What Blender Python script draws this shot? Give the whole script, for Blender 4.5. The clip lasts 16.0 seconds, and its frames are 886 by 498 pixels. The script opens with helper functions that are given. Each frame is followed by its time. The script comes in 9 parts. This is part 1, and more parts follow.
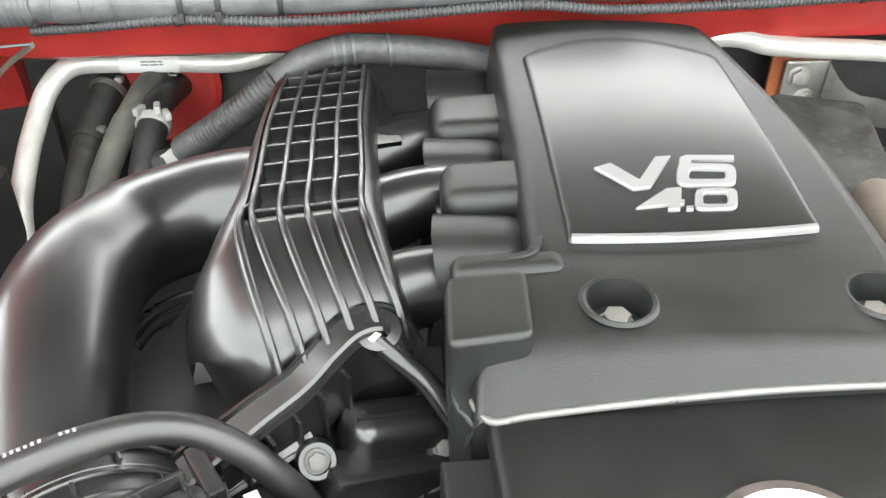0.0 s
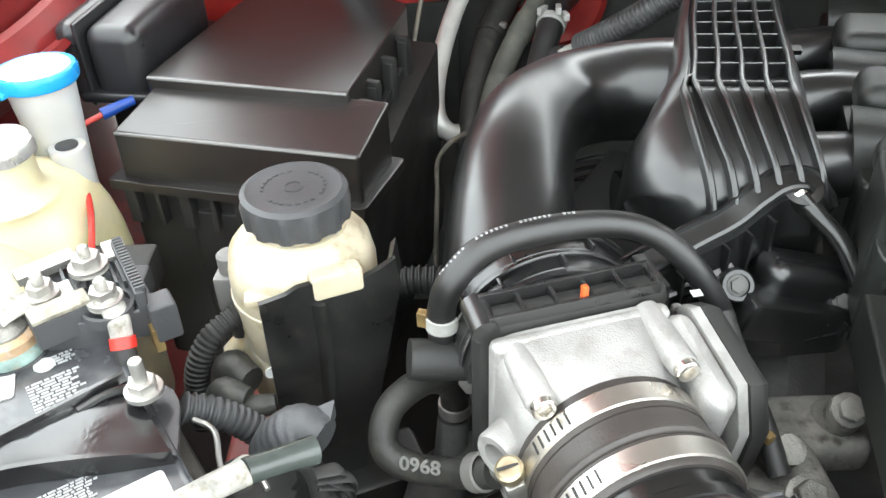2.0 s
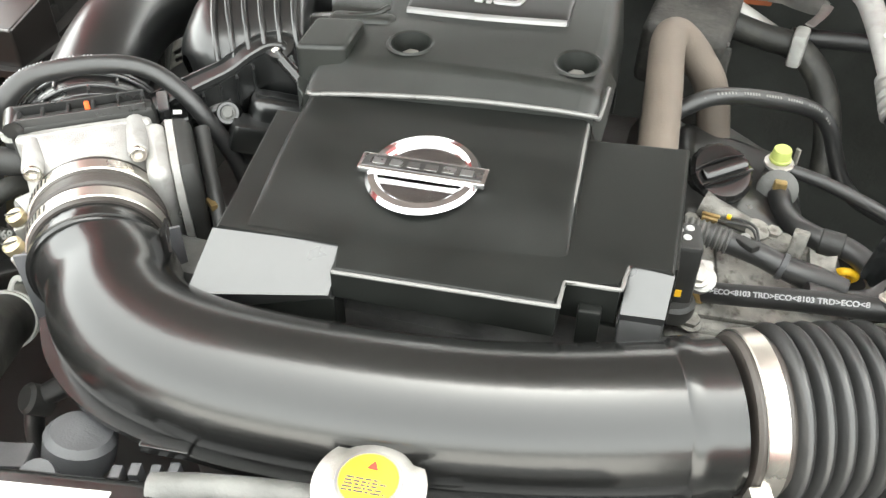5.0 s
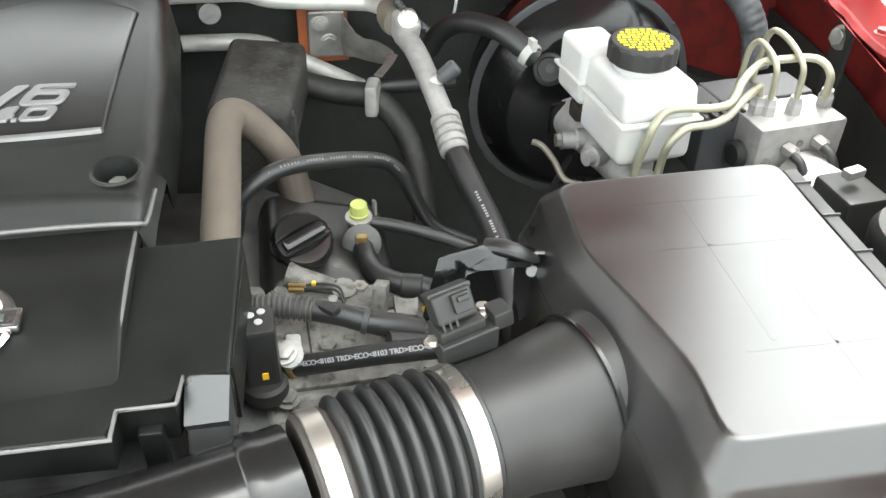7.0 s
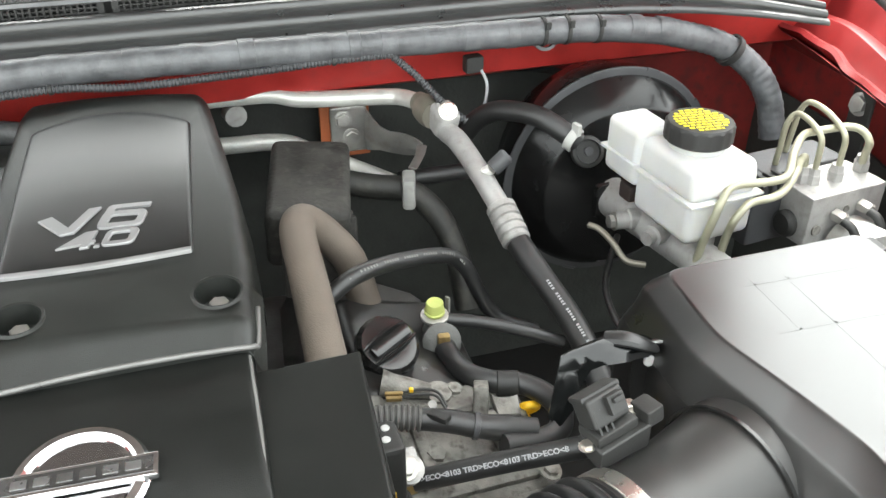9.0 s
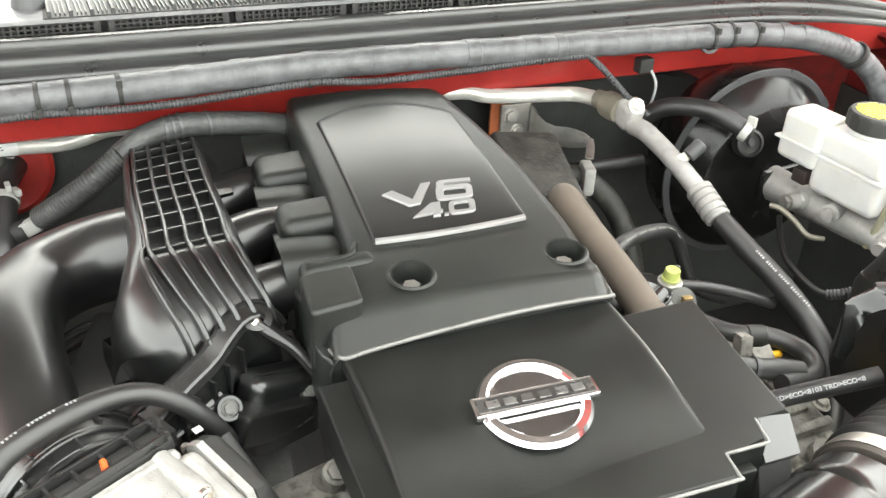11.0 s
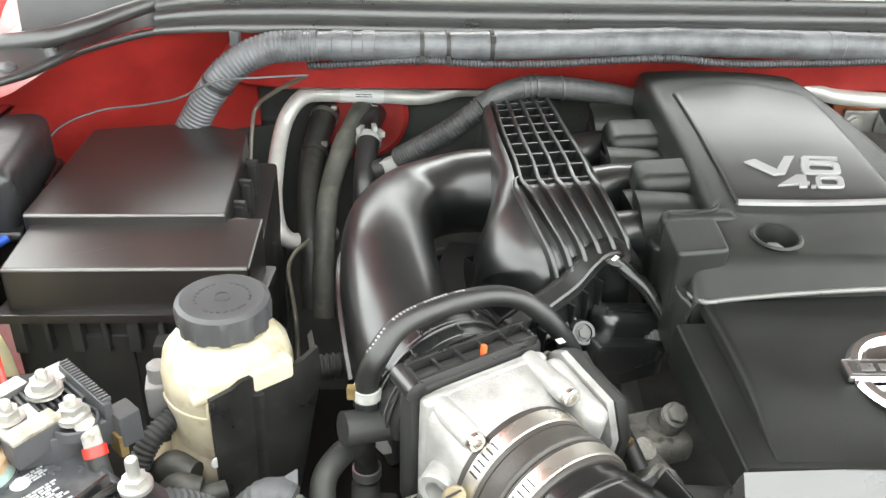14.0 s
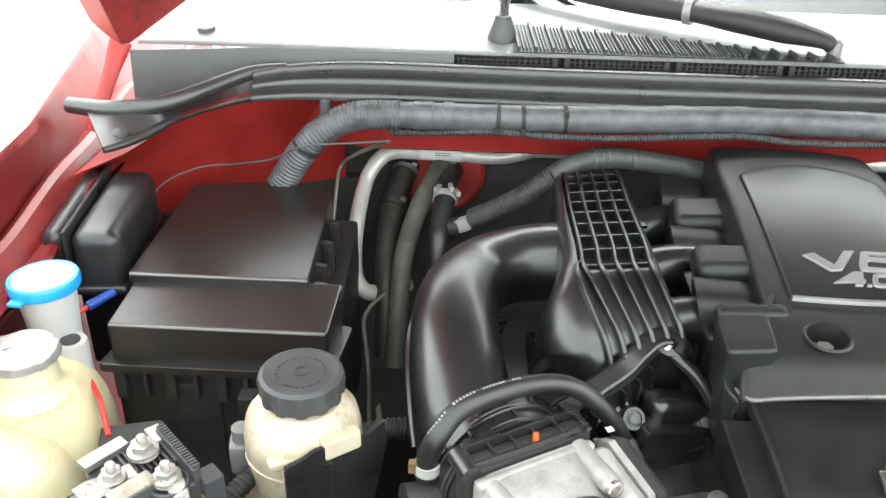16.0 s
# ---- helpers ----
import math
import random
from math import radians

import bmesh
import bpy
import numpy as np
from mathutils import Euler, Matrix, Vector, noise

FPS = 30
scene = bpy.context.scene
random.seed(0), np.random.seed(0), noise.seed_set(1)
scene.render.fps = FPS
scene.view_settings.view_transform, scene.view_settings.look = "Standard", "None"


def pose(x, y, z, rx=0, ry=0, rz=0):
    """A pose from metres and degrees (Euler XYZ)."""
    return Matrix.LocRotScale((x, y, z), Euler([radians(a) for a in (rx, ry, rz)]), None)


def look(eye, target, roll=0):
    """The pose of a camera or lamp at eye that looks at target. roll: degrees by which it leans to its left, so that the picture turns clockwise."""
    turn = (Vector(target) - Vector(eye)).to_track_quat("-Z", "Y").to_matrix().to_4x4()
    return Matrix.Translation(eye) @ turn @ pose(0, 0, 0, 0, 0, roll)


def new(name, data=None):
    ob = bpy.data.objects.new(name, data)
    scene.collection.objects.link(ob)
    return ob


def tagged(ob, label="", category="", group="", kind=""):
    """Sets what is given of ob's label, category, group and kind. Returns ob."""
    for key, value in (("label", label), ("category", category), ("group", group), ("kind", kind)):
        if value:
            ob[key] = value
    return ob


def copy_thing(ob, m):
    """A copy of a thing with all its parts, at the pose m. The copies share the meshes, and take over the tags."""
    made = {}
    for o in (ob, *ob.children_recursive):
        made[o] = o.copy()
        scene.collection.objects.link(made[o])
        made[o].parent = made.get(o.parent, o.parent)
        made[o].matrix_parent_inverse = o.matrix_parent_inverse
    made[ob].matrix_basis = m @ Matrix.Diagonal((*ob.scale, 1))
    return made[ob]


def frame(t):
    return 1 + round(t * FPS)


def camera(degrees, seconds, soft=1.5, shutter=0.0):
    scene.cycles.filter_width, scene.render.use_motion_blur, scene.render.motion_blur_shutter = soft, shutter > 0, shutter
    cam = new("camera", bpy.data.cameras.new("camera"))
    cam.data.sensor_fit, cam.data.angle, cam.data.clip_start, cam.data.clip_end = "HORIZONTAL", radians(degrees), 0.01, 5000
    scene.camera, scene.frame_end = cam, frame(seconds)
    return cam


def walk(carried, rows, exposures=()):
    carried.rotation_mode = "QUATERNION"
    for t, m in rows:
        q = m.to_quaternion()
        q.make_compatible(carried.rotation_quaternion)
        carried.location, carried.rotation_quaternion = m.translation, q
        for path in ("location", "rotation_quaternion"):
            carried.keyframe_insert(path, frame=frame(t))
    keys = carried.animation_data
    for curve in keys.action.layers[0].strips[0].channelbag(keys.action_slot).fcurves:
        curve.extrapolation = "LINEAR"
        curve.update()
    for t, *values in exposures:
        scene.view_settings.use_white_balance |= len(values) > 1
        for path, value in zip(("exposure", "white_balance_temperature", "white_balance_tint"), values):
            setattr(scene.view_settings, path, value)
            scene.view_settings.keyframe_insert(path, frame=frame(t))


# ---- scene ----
cam = camera(54.5, 16.0)
PATH = [
    (0, (-0.119, 0.09, 1.293), (-0.137, 1.742, 0.166), 0.2),
    (0.3, (-0.167, 0.093, 1.288), (-0.234, 1.746, 0.164), 0.8),
    (0.5, (-0.198, 0.089, 1.291), (-0.313, 1.728, 0.151), 0.3),
    (1, (-0.246, 0.048, 1.313), (-0.521, 1.633, 0.125), -1.1),
    (1.5, (-0.235, -0.001, 1.302), (-0.677, 1.542, 0.109), -1.6),
    (2, (-0.217, -0.054, 1.292), (-0.771, 1.453, 0.1), -2.1),
    (2.5, (-0.193, -0.123, 1.307), (-0.808, 1.362, 0.117), -1.7),
    (3, (-0.167, -0.17, 1.314), (-0.822, 1.279, 0.102), -1.5),
    (3.5, (-0.088, -0.197, 1.325), (-0.762, 1.225, 0.09), -0.7),
    (4, (0.047, -0.216, 1.326), (-0.623, 1.209, 0.094), -0.3),
    (4.5, (0.132, -0.205, 1.35), (-0.506, 1.194, 0.071), -1.1),
    (5, (0.194, -0.187, 1.353), (-0.253, 1.278, 0.067), 0.4),
    (5.2, (0.227, -0.182, 1.351), (-0.148, 1.315, 0.078), 0.5),
    (7.3, (0.314, -0.143, 1.387), (0.524, 1.463, 0.214), 1.4),
    (7.5, (0.313, -0.139, 1.387), (0.544, 1.488, 0.247), 1.5),
    (8, (0.3, -0.127, 1.386), (0.572, 1.52, 0.284), 1.6),
    (8.2, (0.276, -0.118, 1.388), (0.562, 1.532, 0.293), 1.1),
    (10.3, (-0.04, -0.096, 1.405), (0.422, 1.547, 0.362), 1.9),
    (10.5, (-0.084, -0.107, 1.409), (0.4, 1.529, 0.366), 2.3),
    (11, (-0.187, -0.13, 1.406), (0.328, 1.501, 0.37), 2.6),
    (11.5, (-0.266, -0.137, 1.394), (0.155, 1.535, 0.38), 1.1),
    (12, (-0.31, -0.143, 1.386), (-0.032, 1.566, 0.385), 0.1),
    (12.5, (-0.315, -0.144, 1.377), (-0.168, 1.58, 0.375), 0.1),
    (13, (-0.309, -0.146, 1.374), (-0.241, 1.583, 0.371), -0.1),
    (13.5, (-0.302, -0.155, 1.371), (-0.28, 1.578, 0.374), 0.7),
    (14, (-0.296, -0.179, 1.352), (-0.321, 1.556, 0.357), 1.9),
    (14.5, (-0.295, -0.215, 1.32), (-0.385, 1.524, 0.337), 1.5),
    (15, (-0.286, -0.228, 1.329), (-0.457, 1.507, 0.349), 0.7),
    (15.5, (-0.281, -0.219, 1.369), (-0.489, 1.507, 0.382), 1.2),
    (16, (-0.285, -0.192, 1.438), (-0.496, 1.533, 0.448), 1.5),
]
walk(cam, [(t, look(eye, target, roll)) for t, eye, target, roll in PATH], [
    (0.0, 4.12, 6600, 10), (1.0, 4.55, 6700, 10), (1.5, 4.15, 6420, 10), (2.0, 3.52, 6350, 10), (2.5, 3.25, 6320, 10), (3.0, 3.1, 6400, 10), (4.0, 3.12, 6500, 10), (4.5, 3.35, 6500, 10), (5.2, 3.85, 6750, 10),
    (7.5, 3.32, 6420, 10), (8.2, 3.32, 6420, 10), (10.3, 3.65, 6800, 10), (11.0, 3.8, 6850, 10), (13.0, 3.75, 6800, 10), (14.0, 3.7, 6600, 10), (14.5, 3.58, 6600, 10), (16.0, 3.3, 6450, 10)])

# ---- world and light ----
world = bpy.data.worlds.new("sky")
scene.world = world
world.use_nodes = True
wn, wl = world.node_tree.nodes, world.node_tree.links
sky = wn.new("ShaderNodeTexSky")
sky.sky_type, sky.sun_disc = "NISHITA", False
sky.sun_elevation, sky.sun_rotation = radians(70), radians(8)
sky.air_density, sky.dust_density, sky.ozone_density = 1.0, 4.0, 0.6
pale = wn.new("ShaderNodeHueSaturation")
pale.inputs["Saturation"].default_value = 0.12
wl.new(sky.outputs[0], pale.inputs["Color"])
haze = wn.new("ShaderNodeMix")
haze.data_type, haze.blend_type = "RGBA", "MULTIPLY"
haze.inputs[0].default_value, haze.inputs[7].default_value = 1.0, (0.965, 1.0, 0.955, 1)
wl.new(pale.outputs[0], haze.inputs[6])
wl.new(haze.outputs[2], wn["Background"].inputs["Color"])
wn["Background"].inputs["Strength"].default_value = 0.15
sun = new("sun", bpy.data.lights.new("sun", "SUN"))
sun.data.energy, sun.data.angle, sun.data.color = 0.6, radians(30), (1.0, 0.97, 0.93)
SUNWAY = Vector((math.sin(radians(8)) * math.cos(radians(70)), math.cos(radians(8)) * math.cos(radians(70)), math.sin(radians(70))))
sun.matrix_world = look(SUNWAY * 5, (0, 0, 0))


# ---- materials ----
def mat(name, color, rough=0.5, metal=0.0, var=0.2, scale=25.0, grain=500.0, bump=0.08, coat=0.0, rvar=0.1, spec=0.5, trans=0.0, wear=None, wear_amount=0.0, crough=0.08):
    """A surface with stains at a large scale, grain at a fine one, and relief; wear is a second colour in patches."""
    m = bpy.data.materials.new(name)
    m.use_nodes = True
    n, l = m.node_tree.nodes, m.node_tree.links
    p = n["Principled BSDF"]
    co = n.new("ShaderNodeTexCoord")
    big = n.new("ShaderNodeTexNoise")
    big.inputs["Scale"].default_value, big.inputs["Detail"].default_value = scale, 5
    fine = n.new("ShaderNodeTexNoise")
    fine.inputs["Scale"].default_value, fine.inputs["Detail"].default_value = grain, 2
    for t in (big, fine):
        l.new(co.outputs["Object"], t.inputs["Vector"])
    ramp = n.new("ShaderNodeMapRange")
    ramp.inputs["From Min"].default_value, ramp.inputs["From Max"].default_value = 0.3, 0.7
    ramp.inputs["To Min"].default_value, ramp.inputs["To Max"].default_value = 1 - var, 1 + var
    l.new(big.outputs["Fac"], ramp.inputs["Value"])
    base = n.new("ShaderNodeMix")
    base.data_type, base.blend_type = "RGBA", "MULTIPLY"
    base.inputs[0].default_value = 1.0
    base.inputs[6].default_value = (*color, 1)
    l.new(ramp.outputs[0], base.inputs[7])
    out = base.outputs[2]
    if wear:
        patch = n.new("ShaderNodeMapRange")
        patch.inputs["From Min"].default_value, patch.inputs["From Max"].default_value = 0.52, 0.72
        patch.inputs["To Max"].default_value = wear_amount
        second = n.new("ShaderNodeTexNoise")
        second.inputs["Scale"].default_value, second.inputs["Detail"].default_value = scale * 2.3, 8
        l.new(co.outputs["Object"], second.inputs["Vector"])
        l.new(second.outputs["Fac"], patch.inputs["Value"])
        worn = n.new("ShaderNodeMix")
        worn.data_type = "RGBA"
        worn.inputs[7].default_value = (*wear, 1)
        l.new(patch.outputs[0], worn.inputs[0])
        l.new(out, worn.inputs[6])
        out = worn.outputs[2]
    l.new(out, p.inputs["Base Color"])
    rr = n.new("ShaderNodeMapRange")
    rr.inputs["From Min"].default_value, rr.inputs["From Max"].default_value = 0.3, 0.7
    rr.inputs["To Min"].default_value, rr.inputs["To Max"].default_value = max(0.02, rough - rvar), min(1.0, rough + rvar)
    l.new(big.outputs["Fac"], rr.inputs["Value"])
    l.new(rr.outputs[0], p.inputs["Roughness"])
    b = n.new("ShaderNodeBump")
    b.inputs["Strength"].default_value, b.inputs["Distance"].default_value = bump, 0.001
    l.new(fine.outputs["Fac"], b.inputs["Height"])
    l.new(b.outputs[0], p.inputs["Normal"])
    p.inputs["Metallic"].default_value = metal
    p.inputs["Coat Weight"].default_value = coat
    p.inputs["Coat Roughness"].default_value = crough
    p.inputs["Specular IOR Level"].default_value = spec
    p.inputs["Subsurface Weight"].default_value = trans
    p.inputs["Subsurface Radius"].default_value = (0.02, 0.015, 0.008)
    p.inputs["Subsurface Scale"].default_value = 0.3
    return m


COVER = mat("grained_black_plastic", (0.0105, 0.0118, 0.0104), 0.38, var=0.25, grain=1400, bump=0.25, spec=0.44, rvar=0.04)
PLATE = mat("smooth_black_plastic", (0.0075, 0.0078, 0.0075), 0.32, scale=12, grain=900, bump=0.02, rvar=0.02, spec=0.6)
DECK = mat("grained_deck_plastic", (0.0075, 0.0082, 0.0074), 0.42, var=0.25, grain=1400, bump=0.25, spec=0.30, rvar=0.04)
PLENUM = mat("moulded_black_plastic", (0.0055, 0.006, 0.006), 0.34, grain=700, bump=0.06, rvar=0.05, spec=0.65, coat=0.55, crough=0.22)
DUCT = mat("satin_black_plastic", (0.008, 0.008, 0.0078), 0.25, scale=10, grain=900, bump=0.05, rvar=0.012, spec=0.5, coat=0.35, crough=0.15)
DARK = mat("dull_black_plastic", (0.021, 0.021, 0.020), 0.55, grain=600, bump=0.15)
RUBBER = mat("black_rubber", (0.014, 0.014, 0.014), 0.45, grain=500, bump=0.12, spec=0.7)
OLDHOSE = mat("weathered_rubber", (0.075, 0.075, 0.064), 0.6, var=0.3, grain=450, bump=0.25, wear=(0.16, 0.15, 0.12), wear_amount=0.5)
BROWN = mat("heat_shield_sleeve", (0.105, 0.085, 0.068), 0.7, grain=700, bump=0.4)
LOOM = mat("taped_loom", (0.088, 0.091, 0.096), 0.42, var=0.4, scale=45, grain=350, bump=0.4, spec=0.6, wear=(0.13, 0.13, 0.135), wear_amount=0.5)
OLDLOOM = mat("dirty_loom_tape", (0.046, 0.047, 0.047), 0.5, var=0.4, scale=50, grain=350, bump=0.5, wear=(0.10, 0.095, 0.085), wear_amount=0.5)
SEAL = mat("grey_black_seal", (0.026, 0.027, 0.027), 0.34, grain=700, bump=0.08, spec=0.9)
RED = mat("red_paint", (0.36, 0.026, 0.022), 0.46, coat=0.25, crough=0.25, var=0.15, bump=0.04, wear=(0.10, 0.03, 0.03), wear_amount=0.2, spec=0.4)
# body red darkened for the shade in the bay, plus random dusty patches
REDSHADEDUST = mat("shaded_dusty_red_paint", (0.22, 0.022, 0.02), 0.55, coat=0.1, var=0.3, bump=0.05, wear=(0.05, 0.03, 0.028), wear_amount=0.55)
CAST = mat("cast_aluminium", (0.345, 0.338, 0.325), 0.5, metal=0.35, var=0.16, scale=40, grain=800, bump=0.5, wear=(0.23, 0.22, 0.20), wear_amount=0.6)
OLDCAST = mat("stained_cast_aluminium", (0.20, 0.193, 0.175), 0.6, metal=0.3, var=0.45, scale=45, grain=500, bump=0.7, wear=(0.055, 0.047, 0.038), wear_amount=0.85)
PIPE = mat("aluminium_pipe", (0.66, 0.65, 0.61), 0.42, metal=0.35, var=0.12, grain=800, bump=0.1, wear=(0.40, 0.38, 0.33), wear_amount=0.3)
STEEL = mat("bright_steel", (0.62, 0.59, 0.54), 0.30, metal=0.95, var=0.12, grain=900, bump=0.15)
ZINC = mat("zinc_plated_steel", (0.42, 0.41, 0.385), 0.4, metal=0.75, var=0.25, grain=700, bump=0.25, wear=(0.22, 0.20, 0.16), wear_amount=0.5)
CHROME = mat("chrome", (0.82, 0.82, 0.83), 0.08, metal=1.0, var=0.02, bump=0.0, rvar=0.02)
SATIN = mat("satin_silver", (0.30, 0.30, 0.30), 0.42, metal=0.6, var=0.05, bump=0.05)
TRIM = mat("dull_silver_trim", (0.32, 0.32, 0.32), 0.38, metal=0.7, var=0.1, bump=0.03)
RELIEF = mat("badge_relief", (0.36, 0.36, 0.36), 0.3, metal=0.9, bump=0.02)
# sky highlight on rounded plastic edges, put into a paler colour
EDGE_GLINT = mat("cover_edge_glint", (0.12, 0.118, 0.113), 0.36, var=0.2, grain=900, bump=0.08, spec=0.8)
BOOSTER = mat("black_painted_steel", (0.007, 0.007, 0.007), 0.22, var=0.3, grain=500, bump=0.05, spec=0.35)
JOINT = mat("brown_grey_fitting", (0.20, 0.185, 0.15), 0.45, metal=0.4, var=0.3, bump=0.2)
DUSTY = mat("dusty_textured_shield", (0.026, 0.025, 0.022), 0.75, var=0.6, scale=40, grain=220, bump=1.0, wear=(0.06, 0.057, 0.05), wear_amount=0.6)
BRASS = mat("yellow_zinc", (0.36, 0.255, 0.11), 0.45, metal=0.7, var=0.4, grain=600, bump=0.3, wear=(0.12, 0.08, 0.04), wear_amount=0.6)
OLIVE = mat("olive_coated_line", (0.33, 0.32, 0.235), 0.46, metal=0.35, var=0.15, bump=0.1)
CREAM = mat("yellowed_reservoir_plastic", (0.50, 0.445, 0.325), 0.40, var=0.16, scale=30, bump=0.15, trans=0.3, wear=(0.24, 0.18, 0.10), wear_amount=0.65)
TANK = mat("yellowed_tank_plastic", (0.70, 0.64, 0.41), 0.38, var=0.1, bump=0.08, trans=0.4)
MILK = mat("milky_white_plastic", (0.50, 0.50, 0.485), 0.38, var=0.06, bump=0.05, trans=0.3)
BLUE = mat("blue_plastic", (0.02, 0.30, 0.72), 0.3, var=0.05, bump=0.05)
CAPGREY = mat("grey_black_cap", (0.050, 0.051, 0.054), 0.5, var=0.2, grain=600, bump=0.25)
BATTERY = mat("battery_case", (0.040, 0.042, 0.046), 0.24, var=0.3, scale=22, grain=600, bump=0.08, rvar=0.06, spec=0.7, wear=(0.14, 0.14, 0.14), wear_amount=0.4)
FELT = mat("woven_insulation_sleeve", (0.050, 0.046, 0.040), 0.85, var=0.35, grain=260, bump=0.9)
INSUL = mat("firewall_insulation", (0.040, 0.043, 0.039), 0.8, var=0.3, grain=160, bump=0.8)
PAPER = mat("white_label", (0.46, 0.46, 0.45), 0.5, var=0.08, bump=0.05)
INK = mat("grey_print", (0.34, 0.345, 0.35), 0.55, var=0.2)
DARKINK = mat("dark_print", (0.05, 0.05, 0.06), 0.5)
YELLOW = mat("yellow_label", (0.85, 0.50, 0.02), 0.4, var=0.06)
PRINTYELLOW = mat("yellow_print", (0.80, 0.68, 0.03), 0.5)
LIME = mat("lime_cap", (0.38, 0.42, 0.12), 0.5)
ORANGE = mat("orange_plastic", (0.70, 0.10, 0.02), 0.45)
RUST = mat("orange_brown_primer", (0.36, 0.10, 0.035), 0.6, var=0.25, bump=0.2)
REDCABLE = mat("red_cable", (0.65, 0.03, 0.02), 0.4)
BLUECABLE = mat("blue_connector", (0.02, 0.08, 0.40), 0.4)
WHITECLIP = mat("white_clip", (0.36, 0.36, 0.34), 0.55, var=0.25, wear=(0.2, 0.19, 0.16), wear_amount=0.5)
CRUST = mat("crusted_lead_clamp", (0.33, 0.32, 0.29), 0.65, var=0.5, scale=70, grain=400, bump=0.9, wear=(0.14, 0.125, 0.09), wear_amount=0.9)
BRACKET = mat("oily_black_steel", (0.012, 0.012, 0.0115), 0.36, var=0.4, scale=30, grain=500, bump=0.12, spec=0.6, wear=(0.035, 0.033, 0.028), wear_amount=0.5)
BAREMETAL = mat("dull_block_metal", (0.10, 0.10, 0.095), 0.6, metal=0.4, var=0.4, grain=300, bump=0.5)
VERDIGRIS = mat("corroded_green_copper", (0.24, 0.33, 0.30), 0.75, var=0.4, scale=60, bump=0.6, wear=(0.26, 0.17, 0.09), wear_amount=0.7)
GROUND = mat("pale_concrete", (0.42, 0.41, 0.39), 0.8, var=0.15, scale=3, grain=80, bump=0.3)
WASH = mat("grey_cowl_plastic", (0.060, 0.062, 0.065), 0.42, var=0.12, grain=700, bump=0.1, spec=0.7)
WINGRED = mat("wing_red_paint", (0.15, 0.011, 0.011), 0.42, var=0.2, bump=0.03, spec=0.4, coat=0.15, crough=0.2)
HOODLINER = mat("grey_brown_hood_liner", (0.095, 0.080, 0.075), 0.9, grain=160, bump=0.8)
# black plastic lightened in its base colour for the white sky it reflects
FACET = mat("sky_facet_plastic", (0.030, 0.030, 0.030), 0.36, grain=900, bump=0.05, spec=0.9, coat=0.3, crough=0.3)
LIDPLASTIC = mat("smudged_black_plastic", (0.012, 0.0115, 0.011), 0.36, scale=11, grain=900, bump=0.05, rvar=0.09, spec=0.8, coat=0.45, crough=0.24, var=0.5)
FUSELID = mat("satin_fuse_lid_plastic", (0.016, 0.0140, 0.0130), 0.34, scale=14, grain=900, bump=0.03, rvar=0.02, spec=0.65, coat=0.15, crough=0.25, var=0.3)
FAINT = mat("faint_stencil_paint", (0.15, 0.15, 0.14), 0.6)
ARCH = mat("satin_grey_black_plastic", (0.014, 0.014, 0.014), 0.3, grain=700, bump=0.05, spec=0.8, coat=0.3, crough=0.2)
HOSEDARK = mat("dark_worn_rubber", (0.026, 0.026, 0.023), 0.55, var=0.4, grain=450, bump=0.3, wear=(0.075, 0.07, 0.058), wear_amount=0.5)
# cowl grey lightened for sky glare on the top, with random darker patches
COWLTOP = mat("sky_bright_cowl", (0.17, 0.174, 0.18), 0.42, var=0.14, grain=700, bump=0.1, wear=(0.12, 0.12, 0.125), wear_amount=0.4)
GLASS = mat("windscreen_glass", (0.02, 0.025, 0.025), 0.04, var=0.02, bump=0.0, rvar=0.01, spec=0.9)


# ---- building helpers ----
def finish(name, bm, material, parent=None, label="", angle=38, weigh=True):
    bmesh.ops.recalc_face_normals(bm, faces=bm.faces)
    me = bpy.data.meshes.new(name)
    bm.to_mesh(me)
    bm.free()
    for f in me.polygons:
        f.use_smooth = True
    me.set_sharp_from_angle(angle=radians(angle))
    me.materials.append(material)
    ob = new(name, me)
    if weigh:
        ob.modifiers.new("flat_faces", "WEIGHTED_NORMAL").keep_sharp = True
    if parent:
        ob.parent = parent
        if parent.data is None:
            ob.matrix_parent_inverse = Matrix.Translation(-parent.location)
    if label:
        tagged(ob, label)
    return ob


def part(name, bm, material, parent, label="", angle=38):
    return finish(name, bm, material, parent, label, angle)


def thing(name, at, label, category, group="", kind=""):
    ob = new(name)
    ob.empty_display_size = 0.02
    ob.location = at
    return tagged(ob, label, category, group, kind)


def solid(name, bm, material, label, category, group="", kind="", angle=38):
    return tagged(finish(name, bm, material, None, "", angle), label, category, group, kind)


def spline(pts, per=8):
    """A smooth line through the points."""
    p = [Vector(q) for q in pts]
    if len(p) == 2:
        return [p[0].lerp(p[1], i / per) for i in range(per + 1)]
    ext = [2 * p[0] - p[1]] + p + [2 * p[-1] - p[-2]]
    out = []
    for i in range(len(p) - 1):
        a, b, c, d = ext[i:i + 4]
        for k in range(per):
            t = k / per
            out.append(0.5 * (2 * b + (c - a) * t + (2 * a - 5 * b + 4 * c - d) * t * t + (3 * b - a - 3 * c + d) * t ** 3))
    return out + [p[-1]]


def even(line, step):
    """The line again with points at even steps."""
    out, left = [line[0]], step
    for a, b in zip(line, line[1:]):
        d = (b - a).length
        while d >= left and d > 0:
            a = a.lerp(b, left / d)
            d = (b - a).length
            out.append(a)
            left = step
        left -= d
    if (out[-1] - line[-1]).length > step * 0.3:
        out.append(line[-1])
    else:
        out[-1] = line[-1]
    return out


